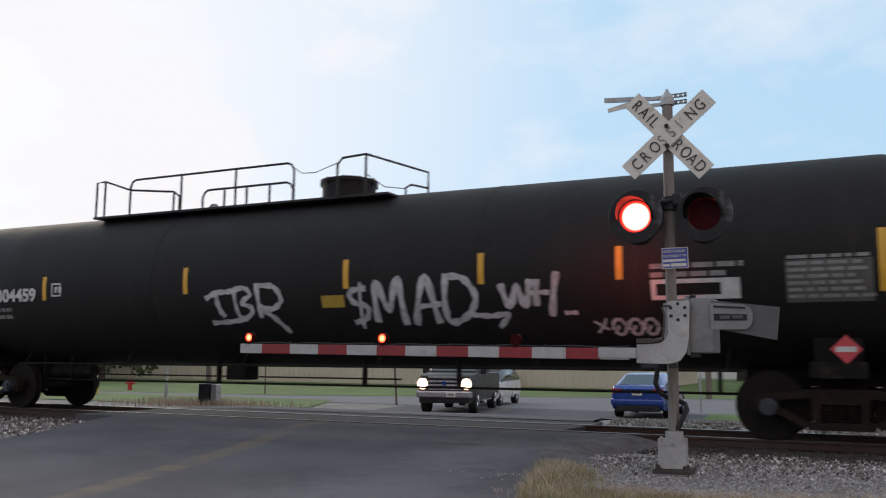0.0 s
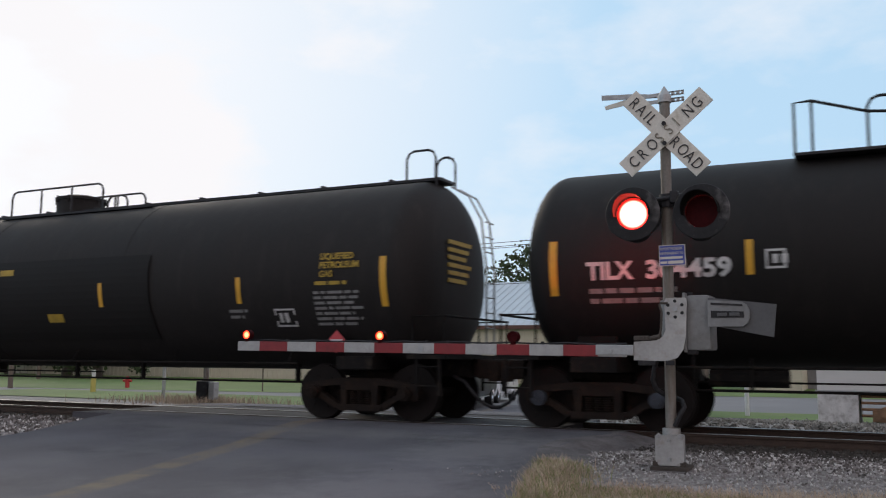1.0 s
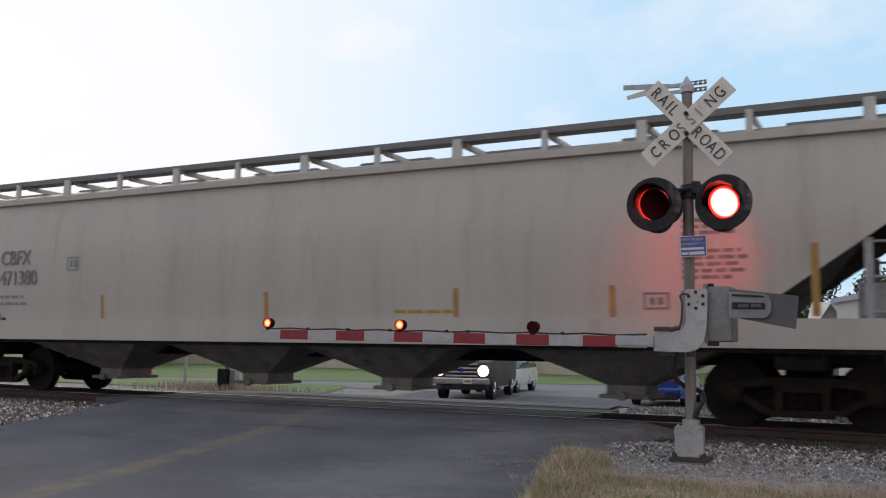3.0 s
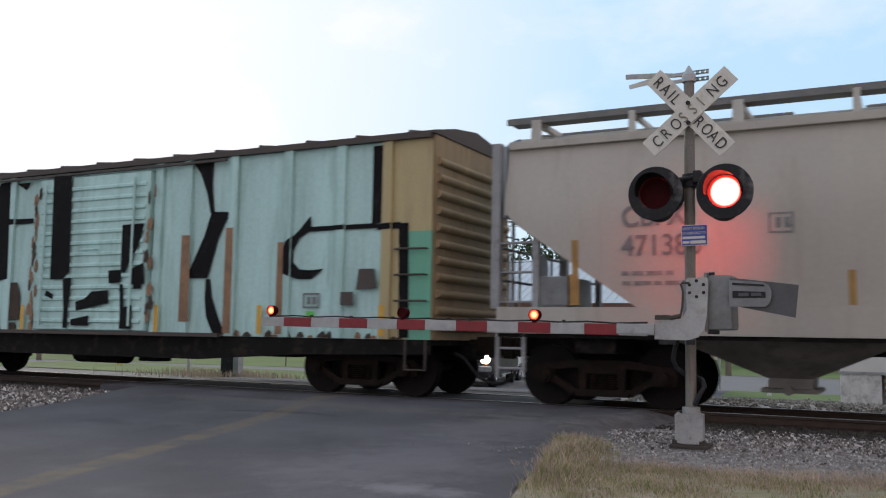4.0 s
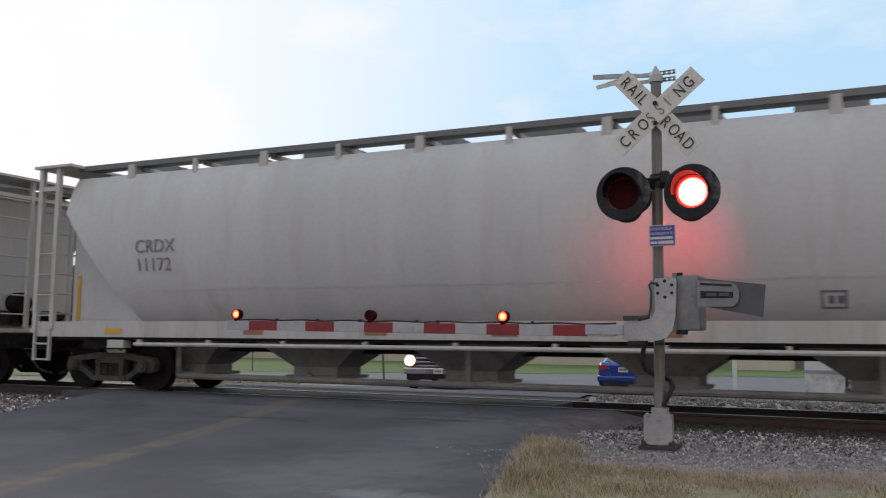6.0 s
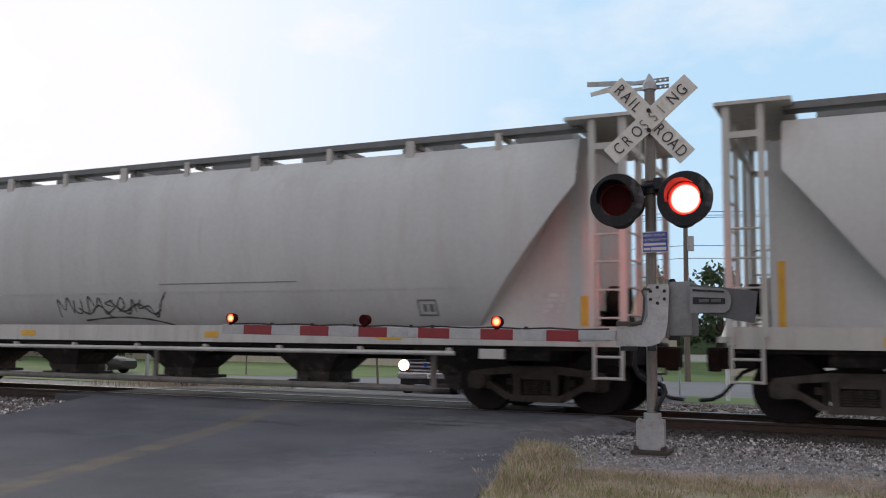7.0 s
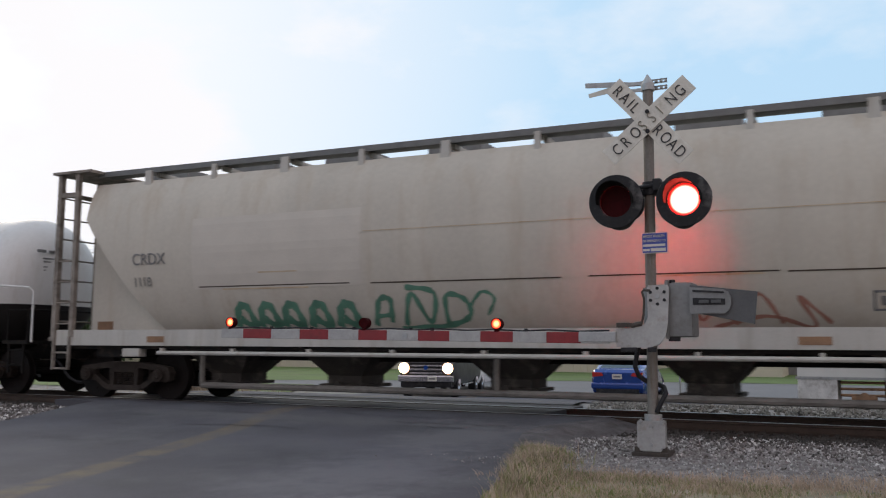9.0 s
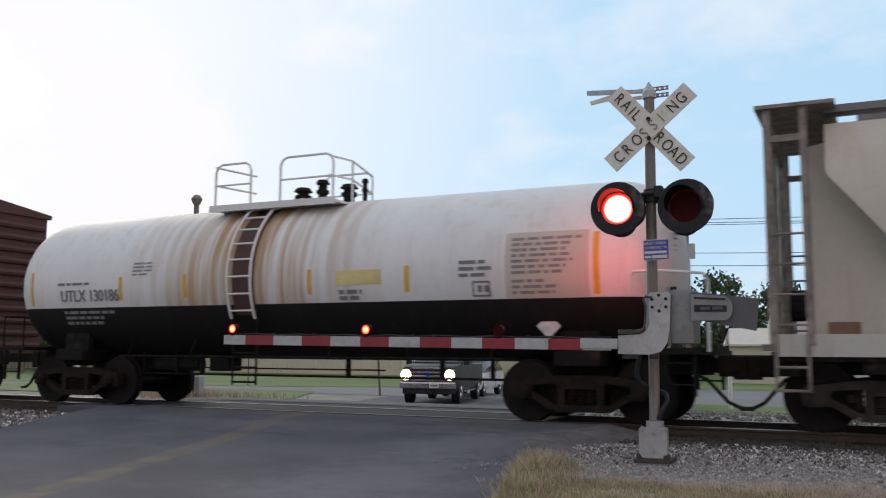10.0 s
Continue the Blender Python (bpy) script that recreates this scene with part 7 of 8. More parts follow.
def plate_bar(car, x, y, z, w=0.32):
    bm = bmesh.new()
    box(bm, x - w / 2, x + w / 2, y - 0.01, y + 0.01, z - 0.08, z + 0.08, 0.004)
    p = part("plate", bm, SIGN_WHITE, car)
    s = -1 if y < 0 else 1
    bm = bmesh.new()
    box(bm, x - w * 0.36, x + w * 0.36, y + s * 0.011, y + s * 0.014, z - 0.03, z + 0.03)
    part("plate_bar", bm, STENCIL_GREY, p)


# pickup facing the crossing (its front is at -y in its own space)
pk = thing("pickup_truck", "dark pickup with chrome grille waiting with lit headlights", "pickup truck", pose(-13.98, 14.3, road_z(16.5) + 0.02, 0, 0, 13.5))
bm = bmesh.new()
hull(bm, [(0.02, 0.92, 0.88, 0.55, 1.28), (0.15, 0.98, 0.93, 0.45, 1.35), (1.2, 1.0, 0.95, 0.45, 1.4), (1.5, 1.0, 0.95, 0.45, 1.41), (3.6, 1.0, 0.97, 0.45, 1.41), (5.6, 1.0, 0.98, 0.5, 1.4), (5.75, 0.98, 0.96, 0.6, 1.38)])
part("body", bm, CAR_DARK, pk, smooth=40)
bm = bmesh.new()
hull(bm, [(1.35, 0.93, 0.88, 1.36, 1.42), (2.05, 0.93, 0.76, 1.36, 1.94), (2.4, 0.93, 0.76, 1.36, 2.0), (3.6, 0.93, 0.76, 1.36, 1.98), (3.8, 0.92, 0.76, 1.36, 1.92)])
part("cab", bm, CAR_DARK, pk, smooth=40)
bm = bmesh.new()
loft(bm, [[(-0.82, 1.36, 1.45), (0.82, 1.36, 1.45), (0.68, 2.0, 1.92), (-0.68, 2.0, 1.92)], [(-0.82, 1.42, 1.45), (0.82, 1.42, 1.45), (0.68, 2.06, 1.92), (-0.68, 2.06, 1.92)]])
part("windscreen", bm, GLASS_DARK, pk)
for s in (-1, 1):
    bm = bmesh.new()
    slab(bm, [(0, 0), (1.7, 0), (1.55, 0.5), (0.45, 0.5)], -0.012, 0.012)
    part("side_window", bm, GLASS_DARK, pk, at=Matrix.Translation((s * 0.885, 1.9, 1.43)) @ pose(0, 0, 0, 0, 0, 90) @ pose(0, 0, 0, s * -16, 0, 0))
    bm = bmesh.new()
    box(bm, s * 1.08 - 0.1, s * 1.08 + 0.1, 1.55, 1.68, 1.36, 1.58, 0.03)
    part("mirror", bm, BLACK, pk)
    bm = bmesh.new()
    box(bm, s * 0.78 - 0.16, s * 0.78 + 0.16, -0.03, 0.12, 0.84, 1.22, 0.03)
    part("headlamp_housing", bm, CHROME, pk)
    # disc wider than the lamp: its warm rim draws the glow round it
    bm = bmesh.new()
    disc(bm, (0, 0, 0), 0.19, 0.04, "Y", 20)
    part("headlight", bm, HEADLIGHT, pk, "lit headlight", at=pose(s * 0.78, -0.05, 1.02))
    bm = bmesh.new()
    box(bm, s * 0.99 - 0.02, s * 0.99 + 0.06, 1.4, 3.6, 0.4, 0.45, 0.01)
    part("side_step", bm, CHROME, pk)
    bm = bmesh.new()
    disc(bm, (s * 0.75, -0.09, 0.62), 0.06, 0.03, "Y", 14)
    part("fog_lamp", bm, CHROME, pk)
    for y in (0.95, 4.65):
        wheel_of(pk, s * 0.86, y, 0.39, 0.26)
bm = bmesh.new()
box(bm, -0.6, 0.6, -0.02, 0.06, 0.80, 1.28, 0.02)
gr = part("grille", bm, BLACK, pk)
for z in (0.84, 0.97, 1.10, 1.24):
    bm = bmesh.new()
    box(bm, -0.58, 0.58, -0.05, -0.01, z - 0.03, z + 0.03, 0.012)
    part("grille_bar", bm, CHROME, gr, "chrome bar")
bm = bmesh.new()
disc(bm, (0, -0.055, 1.04), 0.08, 0.02, "Y", 20)
part("emblem", bm, CAR_BLUE, gr)
bm = bmesh.new()
box(bm, -0.98, 0.98, -0.14, 0.12, 0.55, 0.78, 0.05)
part("bumper", bm, CHROME, pk)
bm = bmesh.new()
box(bm, -0.9, 0.9, -0.05, 0.5, 0.36, 0.56, 0.04)
part("lower_valance", bm, BLACK, pk)
plate_bar(pk, 0.25, -0.15, 0.66)

# pale estate car waiting behind it
suv = thing("estate_car", "silver-white estate car waiting behind the pickup", "car", pose(-15.6, 20.4, road_z(21) + 0.02, 0, 0, 8))
bm = bmesh.new()
hull(bm, [(0, 0.8, 0.75, 0.4, 0.75), (0.3, 0.9, 0.84, 0.3, 0.9), (1.2, 0.92, 0.86, 0.3, 1.0), (4.4, 0.92, 0.88, 0.32, 1.05), (4.6, 0.86, 0.82, 0.4, 1.0)])
part("body", bm, CAR_WHITE, suv, smooth=40)
bm = bmesh.new()
hull(bm, [(1.1, 0.85, 0.8, 0.95, 1.02), (1.9, 0.85, 0.68, 0.95, 1.6), (3.9, 0.85, 0.68, 0.95, 1.66), (4.5, 0.82, 0.66, 0.95, 1.3)])
part("cabin", bm, GLASS_DARK, suv, smooth=40)
bm = bmesh.new()
hull(bm, [(1.85, 0.67, 0.6, 1.58, 1.66), (3.95, 0.67, 0.6, 1.62, 1.72)])
part("roof", bm, CAR_WHITE, suv)
for s in (-1, 1):
    for y in (0.9, 3.7):
        wheel_of(suv, s * 0.8, y, 0.33, 0.22)
    bm = bmesh.new()
    box(bm, s * 0.65 - 0.14, s * 0.65 + 0.14, -0.02, 0.12, 0.62, 0.76, 0.03)
    part("headlamp", bm, CHROME, suv)

# blue saloon seen from behind (its rear is at -y)
bl = thing("saloon_car", "metallic blue saloon car stopped beyond the crossing", "car", pose(-7.5, 15.3, road_z(17) + 0.03, 0, 0, 3))
bm = bmesh.new()
hull(bm, [(0.0, 0.76, 0.72, 0.42, 0.95), (0.1, 0.86, 0.78, 0.3, 1.05), (0.5, 0.91, 0.82, 0.24, 1.08), (1.2, 0.92, 0.84, 0.22, 1.0), (3.4, 0.92, 0.84, 0.22, 0.96), (4.4, 0.86, 0.78, 0.24, 0.8), (4.6, 0.74, 0.7, 0.34, 0.7)])
part("body", bm, CAR_BLUE, bl, smooth=40)
bm = bmesh.new()
hull(bm, [(0.45, 0.8, 0.76, 0.98, 1.08), (1.15, 0.82, 0.62, 0.98, 1.42), (1.8, 0.82, 0.62, 0.98, 1.47), (2.6, 0.82, 0.62, 0.96, 1.44), (3.5, 0.82, 0.74, 0.94, 0.98)])
part("cabin", bm, CAR_BLUE, bl, smooth=40)
bm = bmesh.new()
loft(bm, [[(-0.66, 0.47, 1.09), (0.66, 0.47, 1.09), (0.54, 1.1, 1.40), (-0.54, 1.1, 1.40)], [(-0.66, 0.52, 1.08), (0.66, 0.52, 1.08), (0.54, 1.15, 1.39), (-0.54, 1.15, 1.39)]])
part("rear_window", bm, GLASS_DARK, bl)
for s in (-1, 1):
    bm = bmesh.new()
    slab(bm, [(s * 0.45, 0.84), (s * 0.82, 0.80), (s * 0.82, 0.96), (s * 0.5, 0.94)], -0.02, 0.14)
    part("tail_lamp", bm, TAIL_RED, bl, "red tail lamp")
    bm = bmesh.new()
    box(bm, s * 0.6 - 0.1, s * 0.6 + 0.1, -0.03, 0.05, 0.50, 0.53)
    part("reflector", bm, TAIL_RED, bl)
    for y in (1.0, 3.7):
        wheel_of(bl, s * 0.8, y, 0.33, 0.22)
bm = bmesh.new()
box(bm, -0.86, 0.86, -0.05, 0.2, 0.42, 0.62, 0.06)
part("bumper", bm, CAR_BLUE, bl)
bm = bmesh.new()
box(bm, -0.7, 0.7, -0.03, 0.4, 0.22, 0.42, 0.04)
part("lower_valance", bm, BLACK, bl)
plate_bar(bl, 0.0, -0.03, 0.82)

# dark car that drives along the street
sv = thing("passing_car", "black saloon car driving along the street", "car", pose(-96, 10, 0))
bm = bmesh.new()
hull(bm, [(-2.25, 0.7, 0.66, 0.35, 0.68), (-2.0, 0.85, 0.8, 0.22, 0.8), (-0.9, 0.9, 0.84, 0.2, 0.92), (1.3, 0.9, 0.84, 0.2, 0.95), (2.1, 0.85, 0.8, 0.24, 0.92), (2.3, 0.75, 0.7, 0.35, 0.8)])
part("body", bm, CAR_DARK, sv, smooth=40)
bm = bmesh.new()
hull(bm, [(-1.0, 0.8, 0.76, 0.88, 0.93), (-0.25, 0.8, 0.6, 0.88, 1.38), (0.9, 0.8, 0.6, 0.9, 1.42), (1.8, 0.78, 0.72, 0.9, 0.95)])
part("cabin", bm, GLASS_DARK, sv, smooth=40)
bm = bmesh.new()
hull(bm, [(-0.3, 0.6, 0.54, 1.36, 1.42), (0.95, 0.6, 0.54, 1.39, 1.45)])
part("roof", bm, CAR_DARK, sv)
for s in (-1, 1):
    for y in (-1.35, 1.4):
        wheel_of(sv, s * 0.78, y, 0.32, 0.22)

# far crossing mast with its base
fm = thing("crossing_signal", "dark far-side crossing mast with a base cabinet", "crossing signal", pose(-16.0, 4.5, -0.2))
bm = bmesh.new()
rod(bm, (0, 0, 0), (-0.06, 0, 5.14), 0.07, 14)
part("mast", bm, POLE_GREY, fm)
bm = bmesh.new()
disc(bm, (-0.06, 0, 5.14), 0.1, 0.04, "Z", 14)
disc(bm, (-0.06, 0, 5.21), 0.11, 0.1, "Z", 14, 0.15)
disc(bm, (-0.06, 0, 5.31), 0.15, 0.1, "Z", 14, 0.08)
part("mast_cap", bm, POLE_GREY, fm)
bm = bmesh.new()
box(bm, -0.2, 0.12, -0.16, 0.16, 0.0, 0.62, 0.03)
part("mast_base", bm, BLACK, fm)
bm = bmesh.new()
box(bm, 0.16, 0.34, -0.1, 0.1, 0.15, 0.6, 0.02)
part("junction_box", bm, GALV, fm)

# posts
wp = thing("marker_post", "white marker post with a red top", "marker post", pose(-4.3, 17.5, ground_z(0, 17.5)))
bm = bmesh.new()
rod(bm, (0, 0, 0), (0, 0, 1.3), 0.07, 14)
part("post", bm, POST_WHITE, wp)
bm = bmesh.new()
rod(bm, (0, 0, 1.3), (0, 0, 1.75), 0.072, 14)
disc(bm, (0, 0, 1.76), 0.072, 0.03, "Z", 14, 0.03)
part("cap", bm, POST_RED, wp)
for x, y, h, r, m, lab, lean in ((-6.5, 20.8, 1.6, 0.035, GALV, "thin grey steel post in the grass", 0), (-26.0, 13.6, 2.2, 0.07, GALV, "grey steel post beyond the rails", 0),
                                 (-18.9, 19.7, 1.9, 0.05, WOOD_POLE, "thin leaning dark post beside the street", 4), (-45, 21.6, 3.0, 0.14, WOOD_POLE, "weathered wooden post in the grass", 0),
                                 (-31.0, 26.5, 1.6, 0.04, WOOD_POLE, "thin dark post in the grass", 0)):
    bm = bmesh.new()
    rod(bm, (0, 0, -0.1), (0, 0, h), r, 10)
    disc(bm, (0, 0, h), r * 1.1, 0.03, "Z", 10, r * 0.5)
    solid("post", bm, m, lab, "post", pose(x, y, ground_z(0, y), 0, -lean, 0))
hy = thing("marker_post", "yellow and white marker post in the grass", "marker post", pose(-37.0, 20.2, ground_z(0, 20)))
bm = bmesh.new()
rod(bm, (0, 0, 0), (0, 0, 0.75), 0.14, 12)
part("sleeve", bm, HYD_YELLOW, hy)
bm = bmesh.new()
rod(bm, (0, 0, 0.75), (0, 0, 1.15), 0.1, 12)
part("cap", bm, POST_WHITE, hy)
fh = thing("fire_hydrant", "small red fire hydrant in the grass", "fire hydrant", pose(-41.0, 26.5, ground_z(0, 26)))
bm = bmesh.new()
rod(bm, (0, 0, 0), (0, 0, 0.6), 0.13, 14)
disc(bm, (0, 0, 0.66), 0.15, 0.12, "Z", 14, 0.05)
part("barrel", bm, POST_RED, fh)
bm = bmesh.new()
rod(bm, (-0.32, 0, 0.45), (0.32, 0, 0.45), 0.07, 10)
part("outlet", bm, POST_RED, fh)


def gable_house(name, label, x0, x1, y0, y1, z0, zw, zr, wall, roof, trim=None, ribs=0.0, over=0.35, along=True):
    """A plain building: four walls with thickness, a ridged roof; ribs: spacing of the wall's metal ribs."""
    h = thing(name, label, "building")
    bm = bmesh.new()
    t = 0.15
    box(bm, x0, x1, y0, y0 + t, z0 - 0.3, zw)
    box(bm, x0, x1, y1 - t, y1, z0 - 0.3, zw)
    box(bm, x0, x0 + t, y0 + t, y1 - t, z0 - 0.3, zw)
    box(bm, x1 - t, x1, y0 + t, y1 - t, z0 - 0.3, zw)
    if along:
        ym = (y0 + y1) / 2
        for x in (x0, x1 - t):
            loft(bm, [[(x, y0, zw), (x, y1, zw), (x, ym, zr)], [(x + t, y0, zw), (x + t, y1, zw), (x + t, ym, zr)]])
    else:
        xm = (x0 + x1) / 2
        for y in (y0, y1 - t):
            loft(bm, [[(x0, y, zw), (x1, y, zw), (xm, y, zr)], [(x0, y + t, zw), (x1, y + t, zw), (xm, y + t, zr)]])
    w = part("wall", bm, wall, h)
    if ribs:
        bm = bmesh.new()
        x = x0 + ribs
        while x < x1:
            box(bm, x - 0.05, x + 0.05, y0 - 0.045, y0, z0 - 0.3, zw - 0.05)
            x += ribs
        tagged(part("wall_ribs", bm, wall, w), kind="stuff")
    bm = bmesh.new()
    if along:
        ym = (y0 + y1) / 2
        k = (zr - zw) / (ym - y0)
        prof = [(y0 - over, zw - over * k), (ym, zr), (y1 + over, zw - over * k), (y1 + over, zw - over * k + 0.12), (ym, zr + 0.14), (y0 - over, zw - over * k + 0.12)]
        loft(bm, [[(x, y, z) for y, z in prof] for x in (x0 - over, x1 + over)])
    else:
        xm = (x0 + x1) / 2
        k = (zr - zw) / (xm - x0)
        prof = [(x0 - over, zw - over * k), (xm, zr), (x1 + over, zw - over * k), (x1 + over, zw - over * k + 0.12), (xm, zr + 0.14), (x0 - over, zw - over * k + 0.12)]
        loft(bm, [[(x, y, z) for x, z in prof] for y in (y0 - over, y1 + over)])
    r = part("roof", bm, roof, h)
    if along and ribs:
        bm = bmesh.new()
        x = x0
        while x < x1:
            rod(bm, (x, y0 - over, zw - over * k + 0.14), (x, ym, zr + 0.16), 0.035, 4)
            x += ribs * 1.3
        tagged(part("roof_ribs", bm, roof, r), kind="stuff")
    if trim:
        bm = bmesh.new()
        box(bm, x0 - over, x1 + over, y0 - over - 0.05, y0 - over, zw - over * 0.5 - 0.12, zw - 0.0)
        part("eave_trim", bm, trim, h)
    return h


def opening(house, x0, x1, y, z0, z1, frame, pane, name):
    bm = bmesh.new()
    for a, b, c, d in ((x0, x1, z0, z0 + 0.08), (x0, x1, z1 - 0.08, z1), (x0, x0 + 0.08, z0, z1), (x1 - 0.08, x1, z0, z1)):
        box(bm, a, b, y - 0.06, y + 0.02, c, d)
    f = part(name, bm, frame, house)
    bm = bmesh.new()
    box(bm, x0 + 0.08, x1 - 0.08, y - 0.03, y - 0.004, z0 + 0.08, z1 - 0.08)
    part("pane", bm, pane, f)


depot = gable_house("depot", "long cream metal building with a blue-grey metal roof", -78, -15.5, 48, 68, -0.5, 3.6, 7.6, WALL_CREAM, ROOF_METAL, TRIM_BROWN, ribs=0.5)
for x in (-70, -62, -54, -46, -38, -30, -23.5, -19.5):
    opening(depot, x, x + 1.2, 48, 1.0, 2.2, WALL_WHITE, GLASS_DARK, "window")
bm = bmesh.new()
for i in range(1):
    box(bm, -26, -24.6, 46.2, 47.4, -0.6, 0.5, 0.03)
solid("air_conditioner", bm, GALV, "grey outdoor air conditioning unit", "air conditioner")
gable_house("shed", "small cream shed with a tan roof", -8.2, -4.9, 46, 51, -0.6, 1.75, 2.7, WALL_CREAM, ROOF_TAN, over=0.3)
cot = gable_house("cottage", "white cottage with a grey gabled front", -6.2, 0.5, 54, 63, -0.6, 3.0, 4.8, WALL_WHITE, ROOF_TAN, over=0.4)
porch = gable_house("porch", "grey-brown gabled porch of a cottage", -5.6, -3.8, 50.5, 53.6, -0.6, 2.9, 4.3, ROOF_GREY, ROOF_GREY, along=False, over=0.25)
gable_house("house", "low white house among the trees", -70, -58, 62, 72, 0.0, 2.6, 4.2, WALL_WHITE, ROOF_GREY, over=0.4)

# white hut on concrete piers beside the track
hut = gable_house("equipment_hut", "small white equipment hut with a grey steel door", -1.7, 3.4, 11.0, 14.5, 0.55, 2.35, 2.75, WALL_WHITE, ROOF_METAL, along=False, over=0.12)
bm = bmesh.new()
box(bm, 0.35, 1.35, 10.95, 11.0, 0.3, 2.0, 0.01)
dr = part("door", bm, GALV, hut, "grey steel door")
bm = bmesh.new()
box(bm, 0.62, 1.06, 10.92, 10.946, 1.1, 1.55)
part("notice", bm, SIGN_WHITE, dr)
bm = bmesh.new()
for z in (1.17, 1.24, 1.46):
    box(bm, 0.67, 1.01, 10.912, 10.918, z - 0.02, z + 0.02)
disc(bm, (0.84, 10.914, 1.35), 0.06, 0.006, "Y", 14)
part("bars", bm, STENCIL_GREY, dr)
bm = bmesh.new()
rod(bm, (0.85, 12.5, 2.7), (0.85, 12.5, 3.05), 0.16, 14)
disc(bm, (0.85, 12.5, 3.1), 0.24, 0.16, "Z", 14, 0.12)
part("roof_vent", bm, GALV, hut)
for x0, x1 in ((-1.7, -0.75), (0.35, 1.2), (2.4, 3.3)):
    bm = bmesh.new()
    box(bm, x0, x1, 11.0, 14.0, -0.75, 0.32, 0.04)
    part("pier", bm, CONCRETE, hut, "pale concrete pier")
bm = bmesh.new()
for i in range(4):
    rod(bm, (-0.7, 11.2, -0.3 + i * 0.16), (0.35, 11.2, -0.3 + i * 0.16), 0.035, 8)
box(bm, -0.45, 0.15, 11.05, 11.4, -0.45, -0.15, 0.05)
disc(bm, (-0.15, 11.0, -0.2), 0.14, 0.1, "Y", 14)
part("pipework", bm, RUST, hut, "rusty pipes and valve")
bm = bmesh.new()
box(bm, -1.75, 3.4, 10.98, 11.04, 0.25, 0.32)
part("floor_beam", bm, GALV, hut)

# utility poles and wires
for px in (-60, -8.9, 42):
    up = thing("utility_pole", "weathered wooden utility pole with a crossarm", "utility pole", pose(px, 36, -0.8))
    bm = bmesh.new()
    rod(bm, (0, 0, 0), (0, 0, 10.2), 0.17, 12, 0.11)
    part("pole", bm, WOOD_POLE, up)
    bm = bmesh.new()
    box(bm, -0.06, 0.06, -1.2, 1.2, 8.85, 8.97)
    part("crossarm", bm, WOOD_POLE, up)
    for y in (-1.1, 0.2, 1.1):
        bm = bmesh.new()
        rod(bm, (0, y, 8.97), (0, y, 9.12), 0.04, 8)
        part("insulator", bm, GALV, up)
    bm = bmesh.new()
    rod(bm, (0.25, 0, 7.1), (0.25, 0, 7.9), 0.2, 12)
    part("transformer", bm, GALV, up)
for y, z, sag in ((34.9, 8.3, 0.5), (36.2, 8.3, 0.55), (37.1, 8.3, 0.5), (36, 6.6, 0.5), (36, 5.9, 0.45)):
    for a, b in ((-60, -8.9), (-8.9, 42)):
        bm = bmesh.new()
        pts = [(a + (b - a) * i / 16, y, z - sag * 4 * (i / 16) * (1 - i / 16)) for i in range(17)]
        pipe(bm, pts, 0.018, 5)
        solid("overhead_wire", bm, WIRE, "thin dark overhead wire between poles", "overhead wire", group="overhead wires")

# trees


def tree(x, y, z, h, w, seed, clumps=60):
    rnd = random.Random(seed)
    t = thing("tree", "broad dark green leafy tree" if h > 6 else "dense dark green bush", "tree", pose(x, y, z), group="trees beyond the street")
    bm = bmesh.new()
    rod(bm, (0, 0, -0.3), (0.1, 0, h * 0.5), w * 0.05, 8, w * 0.03)
    for i in range(6):
        a = rnd.uniform(0, math.tau)
        z0 = h * rnd.uniform(0.25, 0.5)
        rod(bm, (0.05, 0, z0), (math.cos(a) * w * 0.32, math.sin(a) * w * 0.32, z0 + h * rnd.uniform(0.15, 0.35)), w * 0.02, 6, w * 0.006)
    part("trunk", bm, BARK, t)
    verts, faces = [], []
    for c in range(clumps):
        a, k = rnd.uniform(0, math.tau), math.sqrt(rnd.random())
        zc = rnd.uniform(0.22, 0.95)
        rad = w * 0.5 * math.sin(math.pi * min(1, 0.12 + zc * 0.9)) ** 0.6
        cx, cy, cz = math.cos(a) * k * rad, math.sin(a) * k * rad, zc * h
        cr = w * rnd.uniform(0.06, 0.15)
        for i in range(46):
            d = Vector((rnd.gauss(0, 1), rnd.gauss(0, 1), rnd.gauss(0, 0.8)))
            p = Vector((cx, cy, cz)) + d.normalized() * cr * rnd.uniform(0.5, 1.1)
            u = Vector((rnd.gauss(0, 1), rnd.gauss(0, 1), rnd.gauss(0, 1))).normalized()
            v = u.orthogonal().normalized()
            s = w * rnd.uniform(0.014, 0.034)
            n = len(verts)
            verts += [p - u * s, p + v * s * 0.6, p + u * s, p - v * s * 0.6]
            faces.append((n, n + 1, n + 2, n + 3))
    me = bpy.data.meshes.new("crown")
    me.from_pydata([tuple(v) for v in verts], [], faces)
    me.materials.append(LEAF)
    part("crown", me, None, t)


